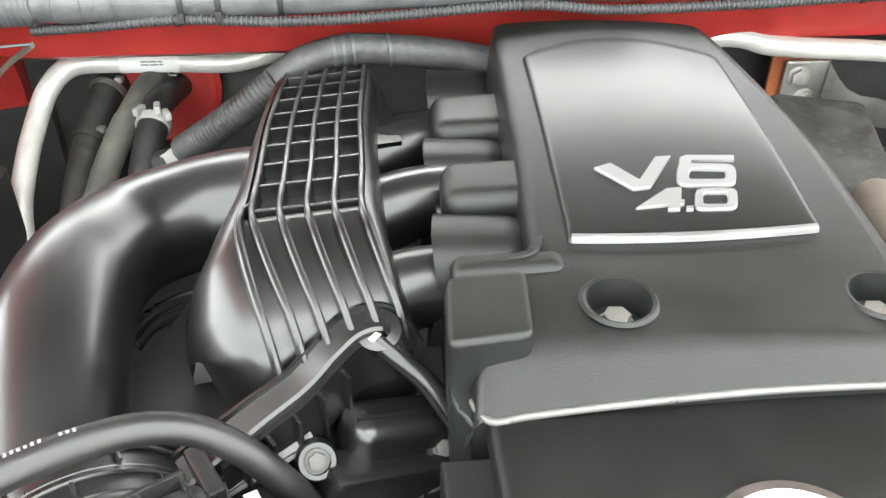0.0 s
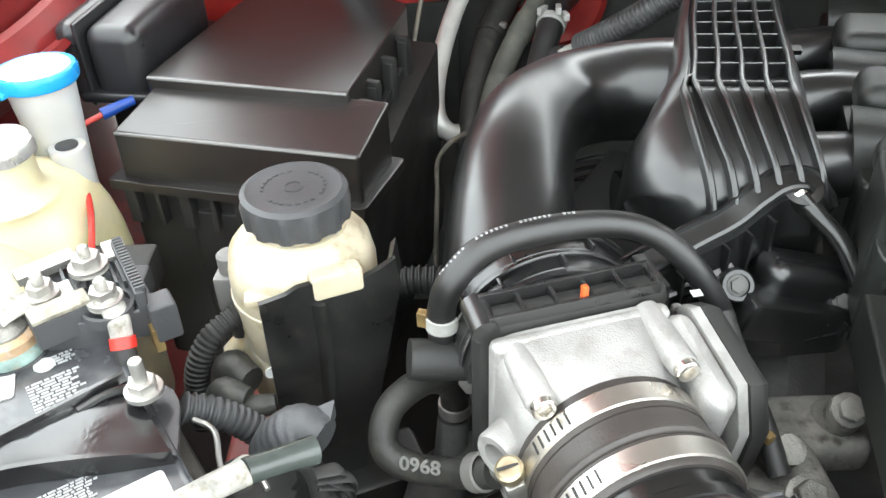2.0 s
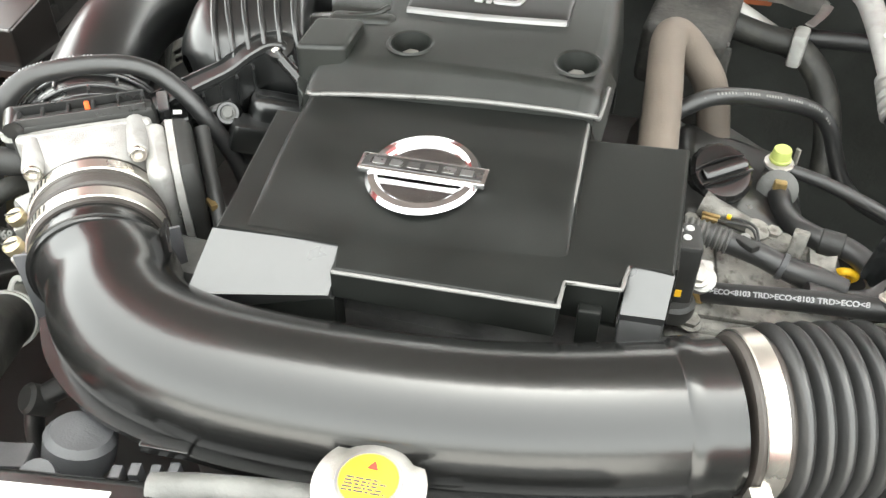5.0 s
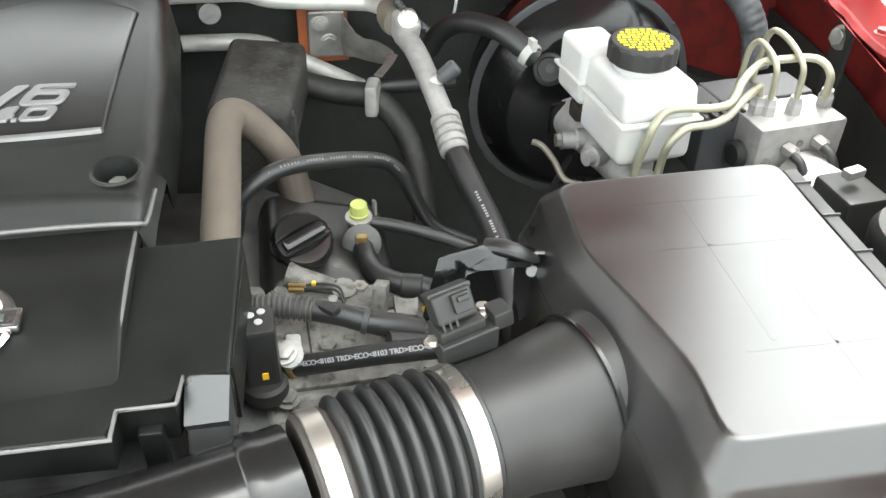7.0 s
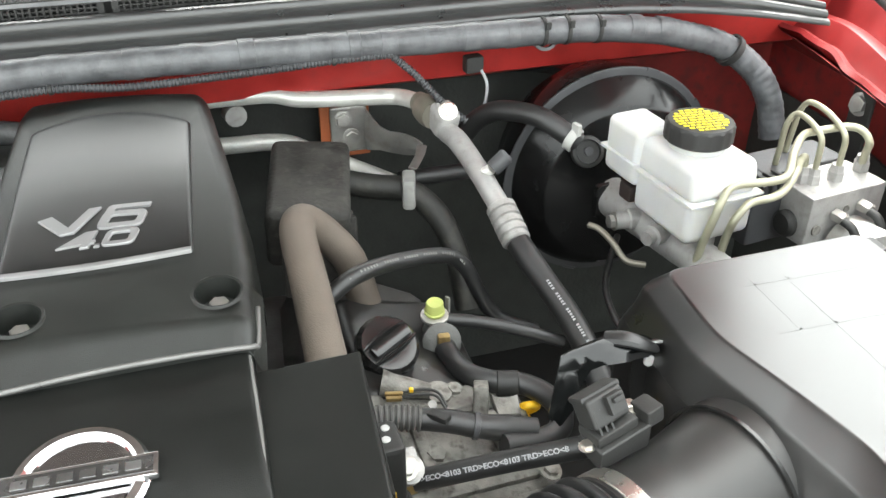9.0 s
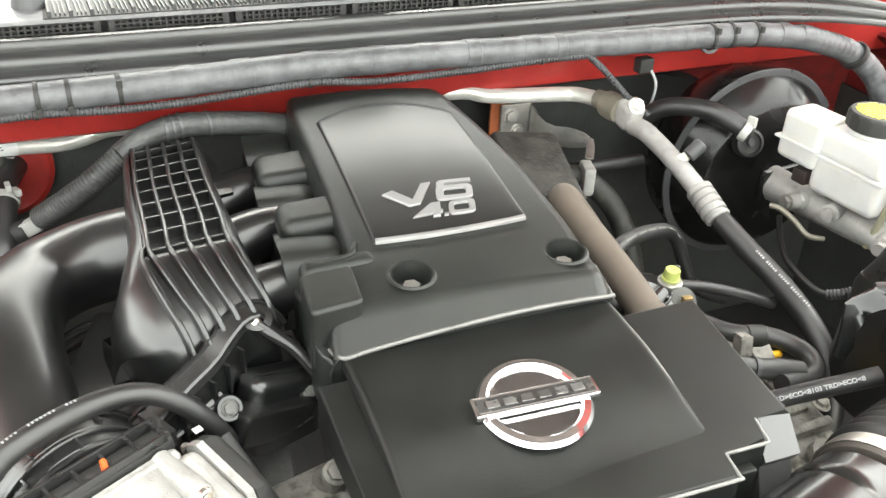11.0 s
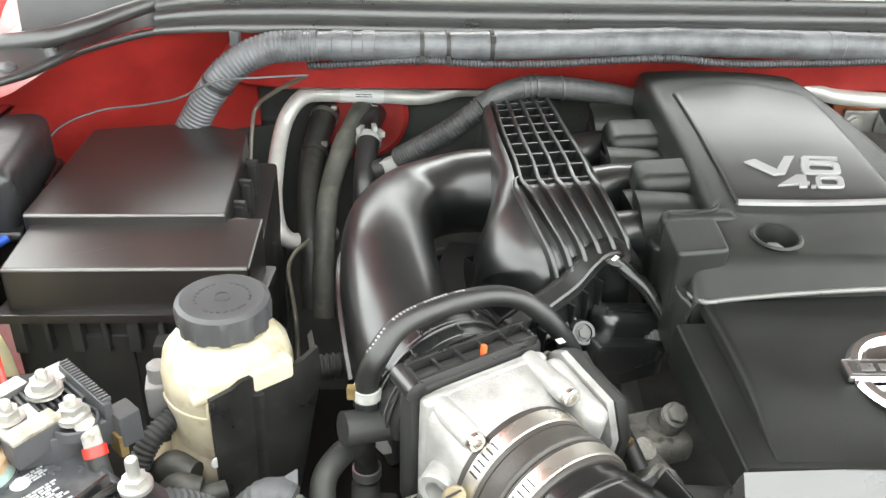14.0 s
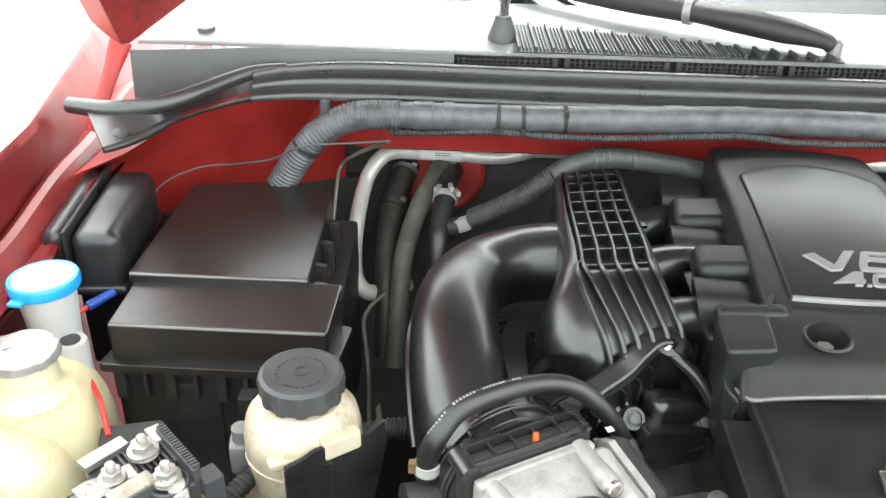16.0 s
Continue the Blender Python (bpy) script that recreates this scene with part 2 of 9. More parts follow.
def frames_along(line, up=None):
    """At each point: tangent, side and normal, carried along without twist."""
    tan = [(line[min(i + 1, len(line) - 1)] - line[max(i - 1, 0)]).normalized() for i in range(len(line))]
    n = Vector(up) if up else (Vector((0, 0, 1)) if abs(tan[0].z) < 0.9 else Vector((0, 1, 0)))
    out = []
    for t in tan:
        n = (n - t * n.dot(t)).normalized()
        out.append((t, t.cross(n), n))
    return out


def skin(rings, closed=True, caps=True, bm=None):
    bm = bm or bmesh.new()
    vs = [[bm.verts.new(p) for p in r] for r in rings]
    n = len(vs[0])
    for a, b in zip(vs, vs[1:]):
        for i in range(n if closed else n - 1):
            j = (i + 1) % n
            bm.faces.new((a[i], a[j], b[j], b[i]))
    if caps:
        bm.faces.new(vs[0])
        bm.faces.new(vs[-1][::-1])
    return bm


def sweep(pts, r, seg=14, per=8, ribs=None, step=None, bm=None, squash=1.0, up=None):
    """A tube along a smooth line. r: a radius, or one at each point given; ribs: (pitch, depth) of rings round it."""
    line = spline(pts, per)
    fine = ribs[0] / 4 if ribs else step
    if fine:
        line = even(line, fine)
    rings, far = [], [0.0]
    for a, b in zip(line, line[1:]):
        far.append(far[-1] + (b - a).length)
    for i, (p, (t, s, n)) in enumerate(zip(line, frames_along(line, up))):
        if isinstance(r, (int, float)):
            rad = r
        else:
            k = far[i] / far[-1] * (len(r) - 1)
            q = min(int(k), len(r) - 2)
            rad = r[q] + (r[q + 1] - r[q]) * (k - q)
        if ribs:
            rad += ribs[1] * (0.0, 1.0, 1.0, 0.0)[i % 4]
        rings.append([p + s * (rad * math.cos(2 * math.pi * j / seg)) + n * (rad * squash * math.sin(2 * math.pi * j / seg)) for j in range(seg)])
    return skin(rings, bm=bm)


def beam(pts, w, h, up=(0, 0, 1), per=6, lip=0.0, bm=None):
    """A flat bar along a smooth line: w across, h thick; lip raises its two long edges."""
    line = spline(pts, per)
    rings = []
    for i, p in enumerate(line):
        t = (line[min(i + 1, len(line) - 1)] - line[max(i - 1, 0)]).normalized()
        n = Vector(up)
        n = (n - t * n.dot(t)).normalized()
        c = t.cross(n)
        k = i / (len(line) - 1) * (len(w) - 1) if not isinstance(w, (int, float)) else 0
        q = w if isinstance(w, (int, float)) else w[min(int(k), len(w) - 2)] + (w[min(int(k), len(w) - 2) + 1] - w[min(int(k), len(w) - 2)]) * (k - min(int(k), len(w) - 2))
        prof = [(-q, -h), (-q, lip), (-q + 0.0022, lip + 0.0008), (-q + 0.0034, 0.0), (q - 0.0034, 0.0), (q - 0.0022, lip + 0.0008), (q, lip), (q, -h)]
        rings.append([p + c * a + n * b for a, b in prof])
    return skin(rings, bm=bm)


def basis(axis, side=None):
    a = Vector(axis).normalized()
    s = Vector(side) if side else (Vector((0, 0, 1)) if abs(a.z) < 0.9 else Vector((1, 0, 0)))
    s = (s - a * s.dot(a)).normalized()
    return a, s, a.cross(s)


def lathe(profile, at, axis=(0, 0, 1), seg=24, start=0.0, turn=360.0, bm=None, side=None, wave=None, caps=True):
    """Rings of (radius, height) turned about an axis. wave: (count, depth) of scallops on the rim."""
    a, s, u = basis(axis, side)
    whole = turn >= 359
    rings = []
    n = seg if whole else seg + 1
    for rad, h in profile:
        ring = []
        for i in range(n):
            w = radians(start + turn * i / seg)
            k = rad
            if wave and rad > wave[2]:
                k += wave[1] * (1 if math.cos(w * wave[0]) > 0.3 else 0)
            ring.append(Vector(at) + a * h + s * (k * math.cos(w)) + u * (k * math.sin(w)))
        rings.append(ring)
    return skin(rings, closed=whole, caps=whole and caps, bm=bm)


def hoop(at, axis, r, width, thick, seg=32, bm=None):
    """A flat band round an axis."""
    w = width / 2
    a, s, u = basis(axis)
    bm = bm or bmesh.new()
    prof = [(r, -w), (r + thick, -w * 0.9), (r + thick, w * 0.9), (r, w)]
    rings = [[bm.verts.new(Vector(at) + a * h + s * (q * math.cos(2 * math.pi * i / seg)) + u * (q * math.sin(2 * math.pi * i / seg))) for q, h in prof] for i in range(seg)]
    for i in range(seg):
        x, y = rings[i], rings[(i + 1) % seg]
        for j in range(4):
            k = (j + 1) % 4
            bm.faces.new((x[j], x[k], y[k], y[j]))
    return bm


def box(at, size, bevel=0.0, turn=0.0, seg=2, x=None, z=None, bm=None, taper=1.0):
    """A box about its centre; turn about z in degrees, or its x and z ways; taper narrows the top."""
    bm = bm or bmesh.new()
    got = bmesh.ops.create_cube(bm, size=1.0)["verts"]
    if x is not None:
        ax = Vector(x).normalized()
        az = Vector(z or (0, 0, 1))
        az = (az - ax * az.dot(ax)).normalized()
        ay = az.cross(ax)
    else:
        w = radians(turn)
        ax, ay, az = Vector((math.cos(w), math.sin(w), 0)), Vector((-math.sin(w), math.cos(w), 0)), Vector((0, 0, 1))
    for v in got:
        k = taper if v.co.z > 0 else 1.0
        v.co = Vector(at) + ax * (v.co.x * size[0] * k) + ay * (v.co.y * size[1] * k) + az * (v.co.z * size[2])
    if bevel:
        edges = list({e for v in got for e in v.link_edges})
        bmesh.ops.bevel(bm, geom=edges, offset=bevel, segments=seg, affect="EDGES", profile=0.5)
    return bm


def prism(outline, bottom, bevel=0.0, seg=3, bm=None, top_only=True):
    """An outline of (x, y, top z), set down to a bottom level, with rounded upper edges."""
    bm = bm or bmesh.new()
    up = [bm.verts.new(p) for p in outline]
    low = [bm.verts.new((p[0], p[1], bottom)) for p in outline]
    n = len(up)
    bm.faces.new(up)
    bm.faces.new(low[::-1])
    for i in range(n):
        bm.faces.new((up[i], low[i], low[(i + 1) % n], up[(i + 1) % n]))
    if bevel:
        edges = [bm.edges.get((up[i], up[(i + 1) % n])) for i in range(n)]
        if not top_only:
            edges += [bm.edges.get((up[i], low[i])) for i in range(n)]
        bmesh.ops.bevel(bm, geom=edges, offset=bevel, segments=seg, affect="EDGES", profile=0.5)
    return bm


def rounded(outline, r, n=4):
    """The outline with its corners rounded off."""
    out = []
    k = len(outline)
    for i in range(k):
        a, b, c = (Vector(outline[(i + d) % k]) for d in (-1, 0, 1))
        q = min(r, (a - b).length * 0.45, (c - b).length * 0.45)
        p0, p1 = b + (a - b).normalized() * q, b + (c - b).normalized() * q
        for j in range(n + 1):
            t = j / n
            out.append(tuple((1 - t) ** 2 * p0 + 2 * t * (1 - t) * b + t * t * p1))
    return out


def bolt(at, axis, r, h=None, bm=None):
    """A hexagon head on its flange."""
    h = h or r * 0.9
    bm = lathe([(r * 1.35, 0), (r * 1.35, h * 0.2), (r * 1.02, h * 0.3)], at, axis, 18, bm=bm)
    a, s, u = basis(axis)
    rings = [[Vector(at) + a * z + s * (q * math.cos(math.pi * i / 3)) + u * (q * math.sin(math.pi * i / 3)) for i in range(6)] for q, z in ((r, h * 0.25), (r, h * 0.92), (r * 0.86, h))]
    return skin(rings, bm=bm)


def letters(name, text, size, origin, across, up, depth, material, parent, stretch=1.0, label=""):
    """Raised characters standing on a plane at origin."""
    cu = bpy.data.curves.new(name, "FONT")
    cu.body, cu.size, cu.extrude, cu.bevel_depth, cu.offset = text, size, depth, size * 0.012, size * 0.012
    tmp = new("tmp", cu)
    me = bpy.data.meshes.new_from_object(tmp.evaluated_get(bpy.context.evaluated_depsgraph_get()))
    bpy.data.objects.remove(tmp)
    bpy.data.curves.remove(cu)
    a = Vector(across).normalized()
    b = Vector(up)
    b = (b - a * b.dot(a)).normalized()
    c = a.cross(b)
    for v in me.vertices:
        v.co = Vector(origin) + a * (v.co.x * stretch) + b * v.co.y + c * (v.co.z + depth)
    me.materials.clear()
    bm = bmesh.new()
    bm.from_mesh(me)
    bpy.data.meshes.remove(me)
    return part(name, bm, material, parent, label, 30)


def print_bars(at, across, down, width, height, rows, seed, thick=0.0004, fill=0.6, bm=None):
    """Rows of short bars, as print too small to read."""
    rnd = random.Random(seed)
    a, d = Vector(across).normalized(), Vector(down).normalized()
    up = d.cross(a)
    up = up if up.z > 0 else -up
    bm = bm or bmesh.new()
    pitch = height / rows
    for i in range(rows):
        x = 0.0
        end = width * rnd.uniform(0.75, 1.0)
        while x < end:
            w = min(rnd.uniform(0.8, 3.0) * pitch, end - x)
            if w > pitch * 0.3:
                c = Vector(at) + a * (x + w / 2) + d * (pitch * (i + 0.5)) + up * (thick / 2)
                box(c, (w, pitch * fill, thick), x=a, z=up, bm=bm)
            x += w + pitch * 0.35
    return bm


def grid(fn, us, vs, bm=None):
    bm = bm or bmesh.new()
    rows = [[bm.verts.new(fn(u, v)) for u in us] for v in vs]
    for a, b in zip(rows, rows[1:]):
        for i in range(len(us) - 1):
            bm.faces.new((a[i], a[i + 1], b[i + 1], b[i]))
    return bm


def lerp(table, t):
    """A value from rows of (t, value), eased from row to row."""
    if t <= table[0][0]:
        return table[0][1]
    for (a, x), (b, y) in zip(table, table[1:]):
        if t <= b:
            return x + (y - x) * (t - a) / (b - a)
    return table[-1][1]

# ---- structure: ground, body panels, bulkhead, cowl ----
SLANT = math.atan(0.095)  # the car stands a little askew to the x axis


def cw(u, d, z):
    """A place by the cowl: u along it, d behind the seal's line."""
    return Vector((u * math.cos(SLANT) - d * math.sin(SLANT), 0.872 + u * math.sin(SLANT) + d * math.cos(SLANT), z))


def extrude_along(profile, us, fn):
    """A section of (d, z) points drawn along u, with its thickness given by the closed section."""
    return skin([[fn(u, d, z) for d, z in profile] for u in us])


solid("ground", box((0, 0, -0.05), (60, 60, 0.1)), GROUND, "pale dusty concrete ground under the vehicle", "ground", kind="structure")

# painted bulkhead: an upper band, a ledge and the wall below
wall = [(-0.005, 1.086), (0.012, 1.080), (0.022, 1.02), (0.030, 0.985), (0.05, 0.975), (0.135, 0.970), (0.140, 0.955), (0.160, 0.955), (0.15, 0.985), (0.06, 0.99), (0.035, 1.09)]
solid("wall_bulkhead", extrude_along(wall, [-0.62 + 0.02 * i for i in range(6)] + [-0.50 + 1.74 * i / 22 for i in range(23)], lambda u, d, z: cw(u, d + 0.038 * max(0.0, (-0.51 - u) / 0.11) ** 1.5, z)), RED, "red painted steel bulkhead behind the engine", "bulkhead", kind="structure")
# shade low on the bulkhead is put into the darker red
solid("wall_lower_bulkhead", extrude_along([(0.140, 0.954), (0.146, 0.35), (0.17, 0.35), (0.17, 0.954)], [-0.62, 0.24, 1.26], cw), REDSHADEDUST, "dusty red lower bulkhead with shade in its colour", "bulkhead", kind="structure")
# the corner panel at the passenger side comes further forward and lower
leftwall = [(-0.12, 1.078), (-0.095, 1.075), (-0.03, 0.99), (-0.012, 0.93), (-0.012, 0.905), (0.03, 0.905), (0.03, 1.07)]
solid("wall_corner", skin([[cw(u, d + s, z - (q if z > 1.0 else 0)) for d, z in leftwall] for u, s, q in ((-0.83, -0.04, 0.06), (-0.78, -0.01, 0.045), (-0.72, 0.03, 0.012), (-0.66, 0.07, 0), (-0.62, 0.09, 0), (-0.56, 0.115, 0))]), RED, "red painted corner panel of the bulkhead", "bulkhead", kind="structure")
# added black panel: the shade below the red corner is put into its colour
lowwall = [(-0.008, 0.904), (-0.008, 0.40), (0.03, 0.40), (0.03, 0.904)]
solid("wall_lower_corner", skin([[cw(u, d + s, z) for d, z in lowwall] for u, s in ((-0.83, -0.06), (-0.78, -0.02), (-0.70, 0.03), (-0.62, 0.09), (-0.54, 0.115))]), INSUL, "lower corner of the bulkhead, blackened for shade", "bulkhead", kind="structure")
insul = [cw(-0.60, 0, 0.955), cw(-0.54, 0, 0.972), cw(-0.2, 0, 0.976), cw(0.1, 0, 0.972), cw(0.42, 0, 0.965), cw(0.62, 0, 0.935), cw(0.80, 0, 0.82), cw(0.95, 0, 0.76), cw(1.10, 0, 0.70)]
bm = bmesh.new()
rings = []
for p in spline(insul, 6):
    f = Vector((math.sin(SLANT), -math.cos(SLANT), 0))
    q = Vector((p.x, p.y, 0)) - f * 0.138
    rings.append([q + Vector((0, 0, p.z - 0.004)), q + f * 0.014 + Vector((0, 0, p.z - 0.012)), q + f * 0.018 + Vector((0, 0, 0.7)), q + f * 0.02 + Vector((0, 0, 0.4)), q + Vector((0, 0, 0.4))])
solid("bulkhead_insulation", skin(rings), INSUL, "dull black insulation mat on the bulkhead", "insulation", kind="structure")

# rubber hood seal with its ribs, dropping at both ends
SEALS = ((0.0, 1.103, 0.009), (-0.012, 1.088, 0.0095), (-0.026, 1.074, 0.007))
seal = thing("trim_hood_seal", (0, 0.86, 1.07), "grey black ribbed rubber seal along the cowl", "seal", kind="structure")
SPATH = [(-0.842, -0.105, -0.014), (-0.79, -0.118, -0.014), (-0.74, -0.108, -0.010), (-0.70, -0.080, -0.006), (-0.657, -0.042, -0.002), (-0.60, -0.012, 0.0), (-0.5, -0.002, 0.002), (-0.3, 0, 0), (0.0, 0, 0), (0.3, 0, 0), (0.52, 0, 0), (0.66, -0.012, -0.004), (0.76, -0.055, -0.012), (0.84, -0.11, -0.02)]


def seal_k(u):
    """The seal is pressed flatter towards its ends."""
    return lerp(((-0.84, 0.40), (-0.72, 0.48), (-0.62, 0.85), (-0.54, 1.0), (0.66, 1.0), (0.84, 0.6)), u)


ssec = []
for d, z, r in SEALS:
    ssec += [(d + r * math.cos(q), z + r * math.sin(q)) for q in (1.9, 2.5, 3.1, 3.7)]
ssec += [(0.012, 1.070), (0.012, 1.108)]
sline = [p for p in spline([Vector(p) for p in SPATH], 8) if p.x > -0.645]
part("ribbed_strip", skin([[cw(p.x, p.y + d * seal_k(p.x), p.z + 1.096 + (z - 1.096) * seal_k(p.x)) for d, z in ssec] for p in sline]), SEAL, seal, angle=60)
SEAL_BULB = [(-0.8398, 0.7003, 1.076), (-0.8184, 0.6969, 1.076), (-0.7884, 0.6926, 1.077), (-0.7568, 0.6990, 1.079), (-0.7256, 0.7075, 1.083), (-0.6986, 0.7272, 1.089), (-0.6693, 0.7618, 1.096), (-0.6418, 0.7870, 1.101), (-0.605, 0.800, 1.103)]
SEAL_TRIM = [(-0.7626, 0.6241, 1.057), (-0.7506, 0.6425, 1.057), (-0.7347, 0.6760, 1.058), (-0.7240, 0.7160, 1.059), (-0.7053, 0.7440, 1.062), (-0.6623, 0.7700, 1.070), (-0.627, 0.7830, 1.074), (-0.600, 0.787, 1.074)]
part("bulb_end", sweep(SEAL_BULB, [0.0095, 0.0105, 0.0105, 0.0105, 0.0100, 0.0095, 0.0090, 0.0085, 0.0080], 14, 6), SEAL, seal, "thick rounded end of the seal")
part("lower_trim", sweep(SEAL_TRIM, [0.004, 0.0055, 0.0055, 0.0055, 0.0055, 0.0055, 0.0055, 0.005], 10, 6), SEAL, seal)
part("end_flap", skin([[Vector(a) + Vector((0, 0, 0.002)), Vector(b) + Vector((0, 0, 0.002)), Vector(b) - Vector((0, 0, 0.003)), Vector(a) - Vector((0, 0, 0.003))] for a, b in zip(spline(SEAL_TRIM[:7], 4), spline(SEAL_BULB[1:8], 4))]), SEAL, seal, "dark flap under the seal")
part("trim_clip", lathe([(0.010, 0.0), (0.009, 0.003), (0.004, 0.005), (0.0, 0.005)], Vector(SEAL_TRIM[1]) + Vector((-0.008, 0.016, 0.006)), (0, -0.2, 1), 18), CAPGREY, seal, "grey push clip")

# cowl: an upright grille strip, the slotted top and the windscreen's foot
cowl = thing("trim_cowl", (0, 0.9, 1.1), "grey plastic cowl with grilles below the windscreen", "cowl", kind="structure")
bm = bmesh.new()
x = -0.40
panels = []
while x < 0.62:
    panels.append((x, min(x + 0.118, 0.66)))
    x += 0.138
for a, b in panels:
    n = 17
    for i in range(n + 1):
        u = a + (b - a) * i / n
        box(cw(u, 0.016, 1.1095), (0.0022, 0.004, 0.021), turn=math.degrees(SLANT), bm=bm)
    for z in (1.0995, 1.1045, 1.1095, 1.1145, 1.1195):
        box(cw((a + b) / 2, 0.0163, z), (b - a, 0.003, 0.0016), turn=math.degrees(SLANT), bm=bm)
    box(cw(b + 0.003, 0.016, 1.1095), (0.006, 0.005, 0.023), turn=math.degrees(SLANT), bm=bm)
    box(cw(b + 0.017, 0.016, 1.1095), (0.006, 0.005, 0.023), turn=math.degrees(SLANT), bm=bm)
part("grille", bm, DARK, cowl, "dark plastic grid of small square holes")
part("grille_back", box(cw(0.13, 0.030, 1.1095), (1.08, 0.004, 0.024), turn=math.degrees(SLANT)), DARK, cowl)
strip = [(0.010, 1.094), (0.020, 1.094), (0.024, 1.098), (0.010, 1.098)]
part("grille_rail", extrude_along(strip, [-0.8, 0.72], cw), WASH, cowl)
topsec = [(0.013, 1.1205), (0.016, 1.123), (0.022, 1.125), (0.19, 1.142), (0.19, 1.136), (0.022, 1.1195)]
# same plastic as the rest; its brightness under the sky is painted in
part("cowl_top", extrude_along(topsec, [-0.80 + 1.52 * i / 20 for i in range(21)], cw), COWLTOP, cowl, "grey top, made pale for sky glare")
endsec = [(0.004, 1.088), (0.013, 1.088), (0.016, 1.121), (0.012, 1.121)]
part("end_panel", skin([[cw(u, d + k, z - (q if z < 1.1 else 0)) for d, z in endsec] for u, k, q in ((-0.80, -0.03, 0.040), (-0.76, -0.022, 0.034), (-0.7, -0.012, 0.024), (-0.64, 0, 0.006), (-0.60, 0, 0), (-0.405, 0, 0))]), WASH, cowl)
bed = [cw(-0.332, 0.018, 0), cw(0.075, 0.018, 0), cw(0.075, 0.032, 0), cw(-0.332, 0.112, 0)]
part("slot_bed", prism([(p.x, p.y, 1.1255 + (p.y - cw(p.x, 0.022, 0).y) * 0.101) for p in bed], 1.121), DARK, cowl, "dark slots")
for i in range(19):
    u = -0.325 + 0.0215 * i
    far = 0.108 - 0.078 * i / 18
    a, b = cw(u, 0.019, 1.1275), cw(u - 0.006, far, 1.1275 + (far - 0.02) * 0.101)
    part("slat", box((a + b) / 2, ((b - a).length, 0.0030, 0.0062), 0.0008, x=b - a), WASH, cowl)
    if i < 13:
        for q in (0.3, 0.5, 0.7):
            c = Vector((0.0215 * q, 0.002 * q, -0.0012))
            part("fine_slat", box((a + b) / 2 + c, ((b - a).length * 0.94, 0.0013, 0.0046), x=b - a), WASH, cowl)
part("nozzle", lathe([(0.019, 0), (0.018, 0.006), (0.011, 0.026), (0.010, 0.032)], cw(-0.345, 0.060, 1.129), (0, -0.15, 1), 20), WASH, cowl)
part("nozzle_neck", lathe([(0.007, 0.03), (0.0075, 0.032), (0.0075, 0.050), (0.009, 0.051), (0.009, 0.062)], cw(-0.345, 0.060, 1.129), (0, -0.15, 1), 16), CHROME, cowl, "bright metal neck")
part("end_fastener", lathe([(0.012, 0), (0.011, 0.006), (0.005, 0.008)], cw(-0.725, 0.055, 1.128), (0, -0.15, 1), 16), WASH, cowl)
screen = [cw(-0.80, 0.19, 1.138), cw(0.76, 0.19, 1.138), cw(0.66, 1.0, 1.72), cw(-0.70, 1.0, 1.72)]
bm = bmesh.new()
bm.faces.new([bm.verts.new(p) for p in screen])
bmesh.ops.solidify(bm, geom=bm.faces[:], thickness=0.006)
solid("window_windscreen", bm, GLASS, "raked windscreen glass behind the cowl", "windscreen", kind="structure")
wiper = thing("windscreen_wiper", cw(0.1, 0.2, 1.15), "black windscreen wiper parked on the cowl", "wiper")
part("arm", sweep([cw(-0.42, 0.26, 1.182), cw(-0.213, 0.140, 1.168), cw(-0.10, 0.095, 1.163)], [0.010, 0.014, 0.016], 12), DARK, wiper)
part("arm_head", sweep([cw(-0.105, 0.097, 1.163), cw(-0.03, 0.062, 1.158), cw(0.045, 0.036, 1.148), cw(0.060, 0.033, 1.140)], [0.016, 0.020, 0.020, 0.011], 14, squash=0.8), DARK, wiper)
part("arm_joint", lathe([(0.0185, -0.005), (0.0185, 0.005)], cw(-0.104, 0.097, 1.163), (0.9, -0.4, 0), 16), SATIN, wiper)
part("pivot_nut", lathe([(0.009, 0), (0.009, 0.018), (0.005, 0.022)], cw(0.066, 0.036, 1.127), (0, 0, 1), 12), SATIN, wiper)
part("blade", box(cw(-0.33, 0.235, 1.166), (0.46, 0.006, 0.012), turn=math.degrees(SLANT) - 24), RUBBER, wiper)

